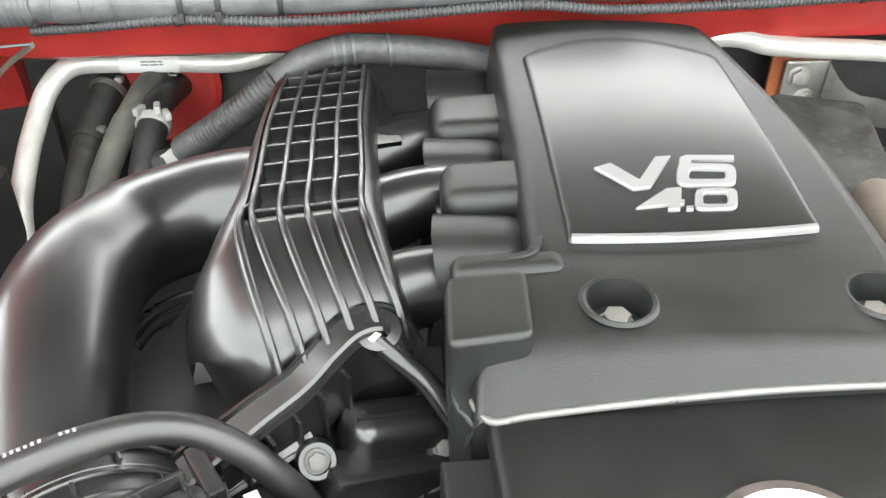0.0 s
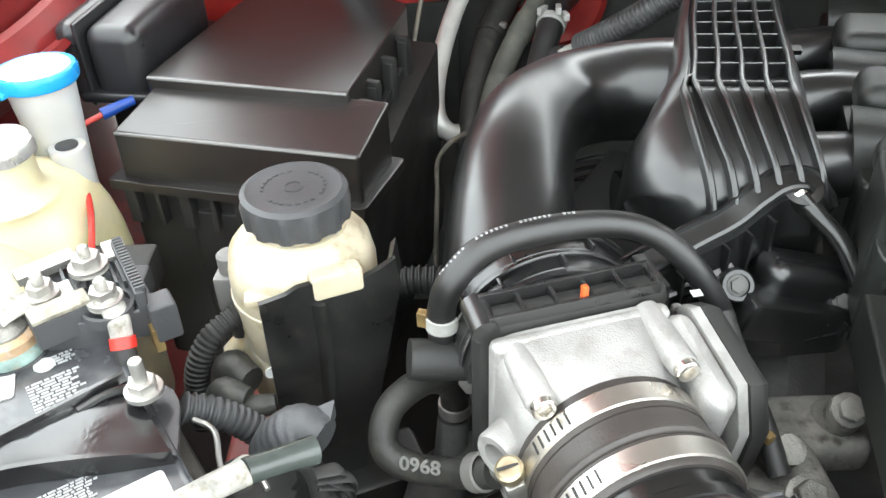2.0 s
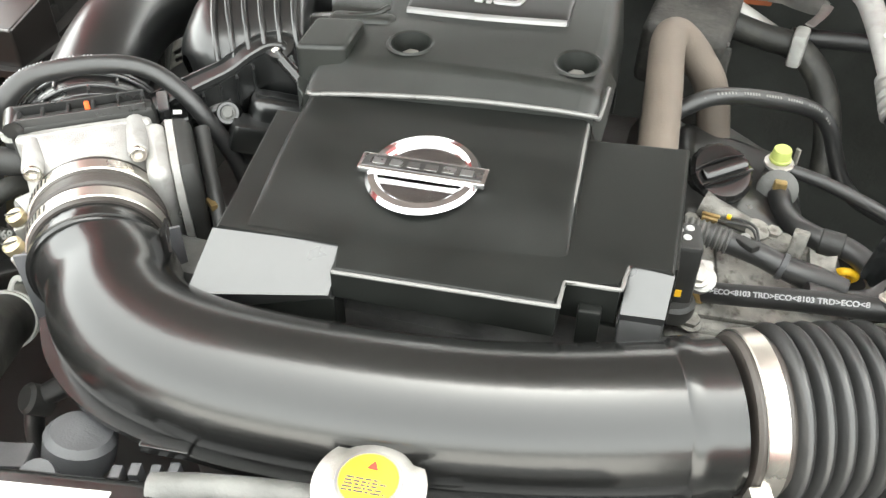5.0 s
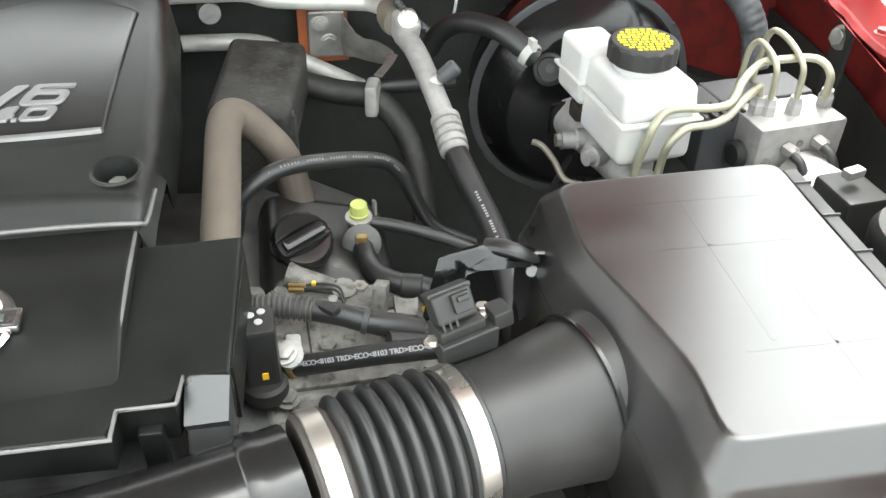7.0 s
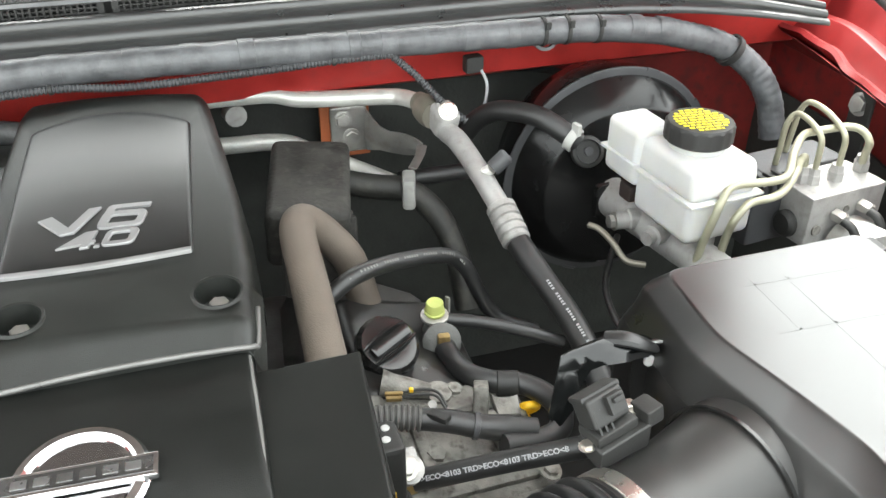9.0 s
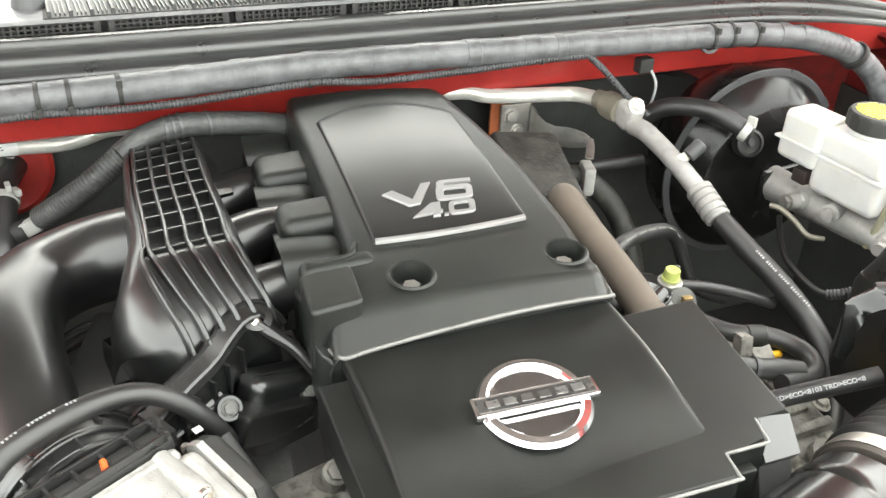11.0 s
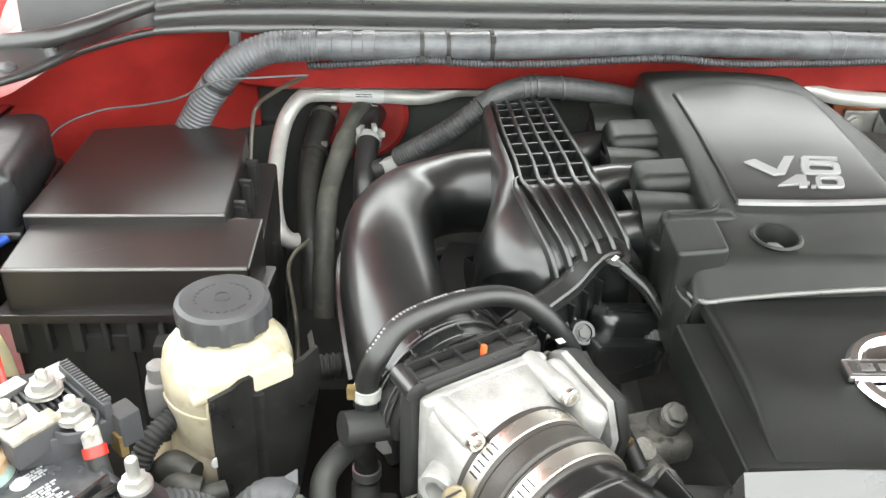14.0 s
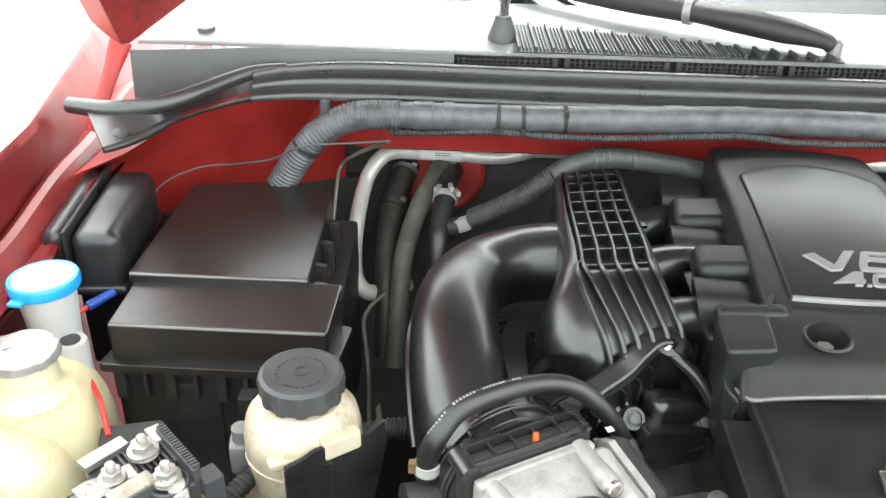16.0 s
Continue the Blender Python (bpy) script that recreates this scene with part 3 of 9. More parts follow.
# inner wings with their upper rails, and the outer wings
for side, name in ((-1, "left"), (1, "right")):
    cx = -0.760 if side < 0 else 0.842
    rail = thing("wing_panel", (cx, 0.3, 0.9), "red painted inner wing with folded upper rail", "wing", "wings", kind="structure")
    k = side
    sec = [(k * 0.085, 0.35), (k * 0.085, 0.95), (k * 0.012, 0.998), (0.0, 1.012), (k * 0.004, 1.017), (k * 0.011, 1.015), (k * 0.024, 1.006), (k * 0.040, 1.029), (k * 0.050, 1.031), (k * 0.064, 1.023), (k * 0.080, 1.074), (k * 0.092, 1.080), (k * 0.112, 1.074), (k * 0.15, 0.98), (k * 0.17, 0.6), (k * 0.15, 0.6), (k * 0.13, 0.98), (k * 0.105, 1.04), (k * 0.10, 0.35)]
    WX = ((-0.75, -0.09 * side), (0.1, -0.035 * side), (0.45, 0.0), (0.9, 0.055 * side if side < 0 else 0.04))
    rings = []
    rnd = random.Random(31 + side)
    for i in range(120):
        y = -0.75 + 1.90 * i / 119
        dz = lerp(((-0.75, -0.09), (0.0, -0.03), (0.9, 0.0)), y)
        rings.append([Vector((cx + lerp(WX, y) + a * (1 + 0.12 * math.sin(9 * y)), y, z + dz + (0.004 * math.sin(23 * y) if 1.01 < z < 1.05 else 0))) for a, z in sec])
        for i_ in (3, 4, 5):  # the folded lip is crinkled
            rings[-1][i_] += Vector((k * (0.0022 * math.sin(61 * y) + rnd.uniform(-0.0012, 0.0012)), 0, 0.0012 * math.sin(83 * y)))
        rings[-1][6].z -= 0.012 * max(0.0, math.sin(11 * y - 1.0))
        if side < 0:  # the outer wing's edge runs straight and slightly outwards
            xe = min(-0.828 - 0.286 * (y - 0.55), cx + lerp(WX, y) - 0.068)
            for i_, (o, z) in enumerate(((0.012, 1.082), (0.006, 1.090), (0.0, 1.086), (-0.035, 0.98), (-0.055, 0.6), (-0.035, 0.6), (-0.015, 0.98), (0.004, 1.04))):
                rings[-1][10 + i_] = Vector((xe + o, y, z + dz))
    part("upper_rail", skin(rings), WINGRED, rail)
    inner = [(k * 0.082, 0.35), (k * 0.082, 0.949), (k * 0.027, 0.989), (-k * 0.003, 1.007), (k * 0.003, 1.004), (k * 0.033, 0.985), (k * 0.088, 0.94), (k * 0.088, 0.35)]
    rings = []
    for i in range(28):
        y = -0.75 + 1.90 * i / 27
        dz = lerp(((-0.75, -0.09), (0.0, -0.03), (0.9, 0.0)), y)
        rings.append([Vector((cx + lerp(WX, y) + a * (1 + 0.12 * math.sin(9 * y)), y, z + dz)) for a, z in inner])
    # the hood's shade on this panel is painted as a darker red
    part("inner_panel", skin(rings), REDSHADEDUST, rail, "dusty red inner panel with hood shade in its colour")
    if side > 0:
        part("lower_black_sheet", skin([[r[0] - Vector((k * 0.004, 0, 0)), r[1] - Vector((k * 0.004, 0, 0.062 - 0.01 * math.sin(5 * r[0].y))), r[1] - Vector((k * 0.008, 0, 0.062 - 0.01 * math.sin(5 * r[0].y))), r[0] - Vector((k * 0.008, 0, 0))] for r in rings]), INSUL, rail, "black sheet low on the inner wing")
    for y in (0.15, 0.36, 0.57, 0.70) if side > 0 else ():
        part("bolt", bolt((cx + lerp(WX, y) + k * 0.018, y, 1.018 + lerp(((-0.75, -0.09), (0.0, -0.03), (0.9, 0.0)), y)), (0, 0, 1), 0.007), REDSHADEDUST, rail)

# the raised hood, its underside towards the engine
hood = thing("hood", cw(0, 0.11, 1.22), "raised red hood with dark underside, open over the engine", "hood", kind="structure")
UP = Vector((0, -math.cos(radians(50)), math.sin(radians(50))))
n = Vector((0, math.sin(radians(50)), math.cos(radians(50))))
EDGE = ((-0.850, 0.0, 1.150), (-0.815, 0.0, 1.118), (-0.79, 0.012, 1.135), (-0.74, 0.05, 1.170), (-0.66, 0.085, 1.228), (-0.55, 0.105, 1.270), (-0.3, 0.118, 1.298), (0.0, 0.122, 1.306), (0.3, 0.118, 1.298), (0.55, 0.105, 1.270), (0.66, 0.085, 1.228), (0.74, 0.05, 1.170), (0.79, 0.012, 1.135), (0.815, 0.0, 1.118))
rings = []
for u, d, z in EDGE:
    a = cw(u, d, z)
    b = cw(u * 0.93, 0.115 - 0.1 * u * u, 1.27 - 0.05 * u * u) + UP * 1.12
    pts = [a.lerp(b, i / 6) + n * (0.012 * math.sin(math.pi * i / 6)) for i in range(7)]
    rings.append(pts + [p + n * 0.028 for p in reversed(pts)])
# same darkened red, to weaken red reflections on the manifold
part("hood_skin", skin(rings), REDSHADEDUST, hood)
part("hinge_arm", sweep([cw(-0.818, 0.004, 1.125), cw(-0.826, -0.020, 1.095), cw(-0.835, -0.055, 1.055), cw(-0.838, -0.070, 1.035)], [0.014, 0.010, 0.009, 0.010], 10, squash=0.4, up=(0.3, -1, 0.2)), RED, hood, "red painted hood hinge")
h = [cw(-0.6, 0.12, 1.265), cw(0.6, 0.12, 1.265)]
mid = (h[0] + h[1]) / 2 + UP * 0.60
part("liner", box(mid - n * 0.022, (1.34, 1.04, 0.016), 0.006, x=(h[1] - h[0]), z=n), HOODLINER, hood, "dull black hood insulation")

# low dark floor of the bay and the block under the covers
solid("undertray", box((0.08, 0.30, 0.42), (2.05, 1.9, 0.02)), DARK, "dark grimy tray at the bottom of the engine bay", "tray", kind="structure")
block = thing("engine_block", (0.03, 0.5, 0.45), "dirty dark cast engine block under the covers", "engine")
part("crankcase", box((0.03, 0.50, 0.62), (0.36, 0.52, 0.38), 0.03), BAREMETAL, block)
part("left_head", box((-0.19, 0.52, 0.80), (0.16, 0.46, 0.10), 0.02, x=(1, 0, 0.5), z=(-0.5, 0, 1)), BAREMETAL, block)
part("right_head", box((0.23, 0.52, 0.79), (0.16, 0.42, 0.10), 0.02, x=(1, 0, -0.5), z=(0.5, 0, 1)), BAREMETAL, block)
part("front_case", box((0.0, 0.265, 0.72), (0.40, 0.05, 0.36), 0.015), BAREMETAL, block)

# ---- upper engine cover ----
TOPZ = ((0.386, 0.984), (0.390, 0.990), (0.396, 0.995), (0.412, 1.005), (0.425, 1.0135), (0.46, 1.018), (0.52, 1.0255), (0.56, 1.0298), (0.60, 1.0336), (0.63, 1.0361), (0.66, 1.0382), (0.68, 1.0393), (0.70, 1.0402), (0.72, 1.0408), (0.75, 1.0414), (0.78, 1.0416), (0.80, 1.0412), (0.812, 1.0395), (0.820, 1.037), (0.826, 1.025), (0.832, 0.985))
LEFTX = ((0.386, -0.108), (0.425, -0.106), (0.47, -0.102), (0.486, -0.074), (0.60, -0.078), (0.78, -0.088), (0.825, -0.085))
RIGHTX = ((0.386, 0.136), (0.425, 0.139), (0.50, 0.138), (0.60, 0.130), (0.78, 0.103), (0.825, 0.095))


def cover_z(x, y):
    xl, xr = lerp(LEFTX, y), lerp(RIGHTX, y)
    c = (x - (xl + xr) / 2) / ((xr - xl) / 2)
    return lerp(TOPZ, y) - 0.005 * c * c + 0.05 * (x - 0.015) * max(0.0, min(1.0, (0.44 - y) / 0.04))


HOLES = ((-0.030, 0.450, 0.0175), (0.112, 0.459, 0.0175))
ec = thing("engine_cover", (0.02, 0.6, 0.95), "black grained plastic engine cover with raised plate", "engine cover")
ys = [0.402, 0.4035, 0.406, 0.412, 0.418, 0.425] + [0.425 + 0.006 * i for i in range(1, 60)] + [0.785, 0.792, 0.80, 0.806, 0.812, 0.816, 0.820, 0.823, 0.826, 0.829, 0.832]
LIP = ((-0.118, 0.387), (-0.019, 0.396), (0.039, 0.4015), (0.09, 0.405), (0.127, 0.407), (0.145, 0.404))
rings = []
for y in ys:
    xl, xr = lerp(LEFTX, y), lerp(RIGHTX, y)
    ring = []
    drop = 0.065 if y > 0.48 else 0.03
    low = lerp(TOPZ, y) - drop
    r = 0.010
    ring.append(Vector((xl - 0.004, y, low)))
    for i in range(5):
        w = math.pi / 2 * i / 4
        ring.append(Vector((xl + r - r * math.cos(w), y, cover_z(xl + r, y) - r + r * math.sin(w))))
    for i in range(1, 40):
        x = xl + r + (xr - xl - 2 * r) * i / 40
        ring.append(Vector((x, y, cover_z(x, y))))
    r = 0.016
    for i in range(5):
        w = math.pi / 2 * (4 - i) / 4
        ring.append(Vector((xr - r + r * math.cos(w), y, cover_z(xr - r, y) - r + r * math.sin(w))))
    ring.append(Vector((xr + 0.006, y, low)))
    rings.append(ring)
# the front edge is bowed
for ring in rings:
    for p in ring:
        if p.y < 0.44:
            p.y += (lerp(LIP, p.x) - 0.402) * (0.44 - p.y) / 0.038
bm = skin(rings, closed=False, caps=False)
# the two bolt wells go through the top
for f in list(bm.faces):
    c = f.calc_center_median()
    if any((c.x - hx) ** 2 + (c.y - hy) ** 2 < (hr + 0.001) ** 2 for hx, hy, hr in HOLES):
        bm.faces.remove(f)
for v in bm.verts:
    for hx, hy, hr in HOLES:
        d = Vector((v.co.x - hx, v.co.y - hy))
        if v.is_boundary and d.length < hr + 0.008 and cover_z(v.co.x, v.co.y) - v.co.z < 0.004:
            d = d.normalized() * (hr + 0.0015)
            v.co.x, v.co.y = hx + d.x, hy + d.y
            v.co.z = cover_z(v.co.x, v.co.y)
part("shell", bm, COVER, ec)
for hx, hy, hr in HOLES:
    z = cover_z(hx, hy)
    part("bolt_well", lathe([(hr + 0.004, -0.0002), (hr + 0.002, 0.0012), (hr, 0.0005), (hr - 0.001, -0.006), (hr - 0.003, -0.017), (0.0005, -0.017)], (hx, hy, z), (0, -0.06, 1), 32, caps=False), COVER, ec)
    part("bolt", bolt((hx, hy, z - 0.0168), (0, 0, 1), 0.0075, 0.008), ZINC, ec, "zinc plated bolt")
# front wall under the lip
def lip_at(x, dy=0.0, dz=0.0):
    return Vector((x, lerp(LIP, x) + dy, cover_z(x, 0.402) + dz))


lx = [-0.107 + 0.243 * i / 30 for i in range(31)]
part("front_wall", grid(lambda x, v: lip_at(x, 0.0015 - 0.003 * v, -0.001 - 0.034 * v), lx, [0, 0.5, 1]), COVER, ec)
# pale bead that draws the bright line along the lip
part("front_lip", sweep([lip_at(-0.109, 0.02, -0.004)] + [lip_at(x, -0.0004, -0.0008) for x in lx[1:-1:2]] + [lip_at(0.1365, 0.003, -0.002), lip_at(0.1395, 0.012, -0.006), lip_at(0.1405, 0.05, -0.001)], 0.0021, 10, 4), EDGE_GLINT, ec)
part("recess_rim", sweep([(-0.112, 0.478, 1.012), (-0.100, 0.481, 1.017), (-0.085, 0.483, 1.019), (-0.074, 0.487, 1.0205), (-0.068, 0.500, 1.0215)], 0.0026, 8), COVER, ec)
# square pad at the corner
part("corner_pad", prism(rounded([(x, y, 1.0195 + 0.03 * (x + 0.12) + 0.05 * (y - 0.409)) for x, y in ((-0.120, 0.409), (-0.077, 0.416), (-0.078, 0.467), (-0.122, 0.462))], 0.006, 3), 0.965, 0.0040, 4), COVER, ec)
part("corner_cheek", prism(rounded([(-0.1215, 0.460, 0.994), (-0.1175, 0.400, 0.990), (-0.106, 0.389, 0.982), (-0.100, 0.455, 0.994)], 0.005, 3), 0.930, 0.003, 3), COVER, ec)
# the plate
PXL, PXR, PY0, PY1 = -0.052, 0.094, 0.492, 0.728
PLIFT = 0.0042


def plate_pt(u, v, lift):
    y0 = PY0 + 0.006 * (2 * u - 1) ** 2 * 1.0 + 0.010 * u
    y = y0 + (PY1 + 0.030 * (1 - (2 * u - 1) ** 2) - y0) * v
    x = PXL - 0.013 * v + (PXR - PXL + 0.004 * v) * u
    return Vector((x, y, cover_z(x, y) + lift))


us = [0, 0.004, 0.012, 0.03] + [0.03 + 0.94 * i / 24 for i in range(1, 24)] + [0.97, 0.988, 0.996, 1]
vs = [0, 0.003, 0.008, 0.02] + [0.02 + 0.97 * i / 40 for i in range(1, 41)]


def plate_top(u, v):
    e = min(u, 1 - u) * (PXR - PXL)
    f = v * (PY1 - PY0)
    k = min(1.0, e / 0.0035) * min(1.0, f / 0.0035) * min(1.0, (1 - v) / 0.025)
    return plate_pt(u, v, 0.0002 + PLIFT * math.sqrt(max(0, 1 - (1 - k) ** 2)))


part("plate", grid(plate_top, us, vs), PLATE, ec, "smooth black plate with silver lettering")
# silver strip added to draw the highlight of the glossy front edge
part("edge_highlight_strip", skin([[plate_pt(0.012 + 0.976 * i / 24, 0.0, 0.001) + Vector((0, dy, dz)) for dy, dz in ((-0.0012, -0.0006), (-0.0008, 0.0022), (0.0008, 0.0034), (0.0030, 0.0036), (0.0030, 0.001))] for i in range(25)]), TRIM, ec, "satin silver strip for the highlight on the plate's edge")
def raised_shape(name, outline, hole=None, label="", h=0.0022):
    """A raised figure on the plate, with a bevelled rim, from its outline in x and y and an optional hole."""
    bm = bmesh.new()

    def up_at(p, lift):
        return Vector((p[0], p[1], cover_z(p[0], p[1]) + PLIFT + lift))

    def inset(o, d):
        c = Vector((sum(p[0] for p in o) / len(o), sum(p[1] for p in o) / len(o)))
        return [c + (Vector(p[:2]) - c) * (1 - d / max(0.004, (Vector(p[:2]) - c).length)) for p in o]

    if hole is None:
        low = [bm.verts.new(up_at(p, -0.001)) for p in outline]
        mid = [bm.verts.new(up_at(p, h * 0.7)) for p in outline]
        top = [bm.verts.new(up_at(p, h)) for p in inset(outline, 0.0006)]
        for a, b in ((low, mid), (mid, top)):
            for i in range(len(a)):
                j = (i + 1) % len(a)
                bm.faces.new((a[i], a[j], b[j], b[i]))
        bm.faces.new(top)
    else:
        rows = [[bm.verts.new(up_at(p, z)) for p in o] for o, z in ((outline, -0.001), (outline, h * 0.7), (inset(outline, 0.0005), h), (inset(hole, -0.0005), h), (hole, h * 0.7), (hole, -0.001))]
        for a, b in zip(rows, rows[1:]):
            for i in range(len(a)):
                j = (i + 1) % len(a)
                bm.faces.new((a[i], a[j], b[j], b[i]))
    return part(name, bm, SATIN, ec, label, 30)


def soft_quad(a, b, c, d, r, n=4):
    return [p[:2] for p in rounded([(*q, 0.0) for q in (a, b, c, d)], r, n)]


raised_shape("letter_v", [(-0.0306, 0.5605), (-0.0101, 0.5372), (0.0007, 0.5390), (0.0188, 0.5720), (0.0092, 0.5710), (-0.0048, 0.5458), (-0.0205, 0.5650)], label="raised silver letter V")
raised_shape("figure_six", soft_quad((0.0212, 0.5640), (0.0575, 0.5640), (0.0528, 0.5412), (0.0163, 0.5402), 0.0075), soft_quad((0.0280, 0.5578), (0.0497, 0.5575), (0.0472, 0.5474), (0.0250, 0.5468), 0.003), "raised silver figure 6")
raised_shape("six_bar", [(0.0212, 0.5595), (0.0239, 0.5702), (0.0275, 0.5728), (0.0590, 0.5738), (0.0578, 0.5682), (0.0305, 0.5672), (0.0282, 0.5610)])
raised_shape("figure_four", [(-0.0112, 0.5192), (0.0098, 0.5380), (0.0192, 0.5388), (0.0164, 0.5262), (0.0186, 0.5263), (0.0174, 0.5220), (0.0152, 0.5218), (0.0140, 0.5172), (0.0070, 0.5168), (0.0082, 0.5216)], label="raised silver figure 4")
raised_shape("point", [(0.0176, 0.5172), (0.0218, 0.5174), (0.0226, 0.5206), (0.0184, 0.5204)])
raised_shape("figure_nought", soft_quad((0.0270, 0.5378), (0.0525, 0.5386), (0.0478, 0.5182), (0.0222, 0.5172), 0.006), soft_quad((0.0308, 0.5334), (0.0453, 0.5338), (0.0428, 0.5228), (0.0284, 0.5222), 0.0028), "raised silver figure 0")
# tongues over the inlet runners at the cover's flank
for y, w, z, xl, xr in ((0.785, 0.070, 1.000, -0.142, -0.076), (0.654, 0.056, 1.001, -0.140, -0.070), (0.533, 0.062, 1.0085, -0.131, -0.062)):
    rings = []
    for i in range(19):
        t = i / 18
        x = xl + (xr - xl) * t
        f = 1.0 if t < 0.62 else math.sqrt(max(0.0, 1 - ((t - 0.62) / 0.38) ** 2) * 0.985 + 0.015)
        hw = w / 2 * f * (1.06 - 0.1 * t)
        ring = [Vector((x - 0.002, y - hw - 0.002, z - 0.068))]
        for j in range(13):
            q = math.pi * j / 12
            ring.append(Vector((x + 0.006 * (1 - math.sin(q)), y - hw * math.copysign(abs(math.cos(q)) ** 0.8, math.cos(q)), z - 0.034 + 0.034 * (0.4 + 0.6 * f) * math.sin(q) ** 0.75)))
        ring.append(Vector((x - 0.002, y + hw + 0.002, z - 0.068)))
        rings.append(ring)
    part("runner_tongue", skin(rings), COVER, ec, angle=60)
for c, size, r in (((-0.1045, 0.7015, 0.993), (0.064, 0.058, 0.034), 0.0135), ((-0.0945, 0.581, 1.001), (0.064, 0.050, 0.034), 0.0130), ((-0.0865, 0.482, 1.007), (0.066, 0.023, 0.026), 0.0095)):
    part("scoop", box(c, size, r, seg=6, x=(1, 0.05, 0.05), z=(-0.05, -0.06, 1)), COVER, ec, angle=60)
part("flank", prism(rounded([(-0.122, 0.478, 0.985), (-0.060, 0.470, 0.990), (-0.066, 0.815, 0.985), (-0.142, 0.812, 0.974), (-0.134, 0.670, 0.978), (-0.127, 0.560, 0.982)], 0.006, 3), 0.925, 0.004, 3), COVER, ec)

# ---- front engine cover ----


def deck(x, y):
    return 0.9665 + (min(y, 0.34) - 0.21) * 0.115 + max(0.0, y - 0.34) * 0.03 + 0.02 * (x - 0.05)


fc = thing("front_engine_cover", (0.05, 0.3, 0.93), "black grained plastic front cover with round badge", "engine cover")
base = [(-0.123, 0.372), (-0.105, 0.228), (-0.008, 0.237), (-0.008, 0.211), (0.147, 0.219), (0.147, 0.241), (0.184, 0.243), (0.186, 0.267), (0.217, 0.263), (0.213, 0.403)]
part("deck", prism([(x, y, deck(x, y)) for x, y in base], 0.940, 0.0030, 3), DECK, fc)


def raised(u, v):
    """The middle of the deck stands up, and melts into it towards the front."""
    y = 0.236 + (0.398 - 0.236) * v
    xl, xr = -0.084 - 0.018 * v, 0.147 - 0.012 * v
    x = xl + (xr - xl) * u
    side = min(1.0, min(u, 1 - u) * (xr - xl) / 0.007)
    front = min(1.0, v / 0.42)
    front = front * front * (3 - 2 * front)
    return Vector((x, y + 0.012 * u, deck(x, y) + 0.0004 + 0.0085 * math.sqrt(max(0, 1 - (1 - side) ** 2)) * front - 0.002 * (1 - min(1.0, side * 9))))


part("raised_panel", grid(raised, [0, 0.004, 0.009, 0.015, 0.022, 0.03, 0.04] + [0.04 + 0.92 * i / 16 for i in range(1, 17)] + [0.97, 0.978, 0.985, 0.991, 0.996, 1], [i / 24 for i in range(25)]), DECK, fc, angle=60)
# sloping facets at the front corners; a paler colour holds their sky reflection
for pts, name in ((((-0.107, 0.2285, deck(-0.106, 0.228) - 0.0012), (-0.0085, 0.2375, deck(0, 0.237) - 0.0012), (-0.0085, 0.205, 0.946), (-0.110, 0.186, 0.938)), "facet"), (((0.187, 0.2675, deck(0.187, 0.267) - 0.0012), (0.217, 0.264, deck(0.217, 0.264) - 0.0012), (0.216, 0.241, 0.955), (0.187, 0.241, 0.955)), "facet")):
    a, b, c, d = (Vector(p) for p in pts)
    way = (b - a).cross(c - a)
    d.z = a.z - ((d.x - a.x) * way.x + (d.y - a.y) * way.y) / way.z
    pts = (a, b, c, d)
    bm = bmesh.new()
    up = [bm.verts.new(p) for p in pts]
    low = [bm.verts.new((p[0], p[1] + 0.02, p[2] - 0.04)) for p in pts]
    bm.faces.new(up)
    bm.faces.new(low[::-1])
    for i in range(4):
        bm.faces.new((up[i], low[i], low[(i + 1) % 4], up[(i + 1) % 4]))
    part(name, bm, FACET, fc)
part("front_skirt", box((-0.058, 0.214, 0.915), (0.104, 0.020, 0.052), 0.002, turn=4), DECK, fc)
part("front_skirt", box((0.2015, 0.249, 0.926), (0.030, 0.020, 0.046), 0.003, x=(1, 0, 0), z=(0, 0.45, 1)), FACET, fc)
# pale strips painted as the highlights of the deck and panel edges
part("deck_edge", sweep([(x, y - 0.0006, deck(x, y) - 0.0012) for x, y in ((-0.0065, 0.2105), (0.05, 0.2135), (0.10, 0.2163), (0.1455, 0.2188), (0.1478, 0.2205), (0.1478, 0.232), (0.1480, 0.2395), (0.1495, 0.2408), (0.165, 0.2418), (0.182, 0.2427), (0.1852, 0.2445), (0.1858, 0.2550), (0.1868, 0.2650))], 0.0015, 8, 3), EDGE_GLINT, fc)
part("panel_edge", sweep([raised(0.987, v) + Vector((0, 0, -0.0016)) for v in (0.24, 0.3, 0.4, 0.5, 0.6, 0.7, 0.8, 0.9, 0.98)], [0.0006, 0.0011, 0.0016, 0.0020, 0.0021, 0.0021, 0.0021, 0.0021, 0.0018], 8, 3), EDGE_GLINT, fc)
part("clip_tab", box((0.167, 0.238, 0.930), (0.016, 0.010, 0.05), 0.002, turn=4), DECK, fc)
part("side_rim", box((0.2150, 0.335, 0.950), (0.003, 0.130, 0.05), 0.001, turn=2), DECK, fc)
# badge: a ring and a cross bar, plain
badge = Vector((0.0272, 0.3085, deck(0.027, 0.3085) + 0.0088))
bn = Vector((-0.02, -0.115, 1)).normalized()
part("badge_ring", lathe([(0.0335, 0.0), (0.034, 0.0030), (0.036, 0.0045), (0.041, 0.0035), (0.0435, 0.0), (0.0335, 0.0)], badge, bn, 48), CHROME, fc, "chrome badge ring")
bx = Vector((1, 0.03, 0.02))
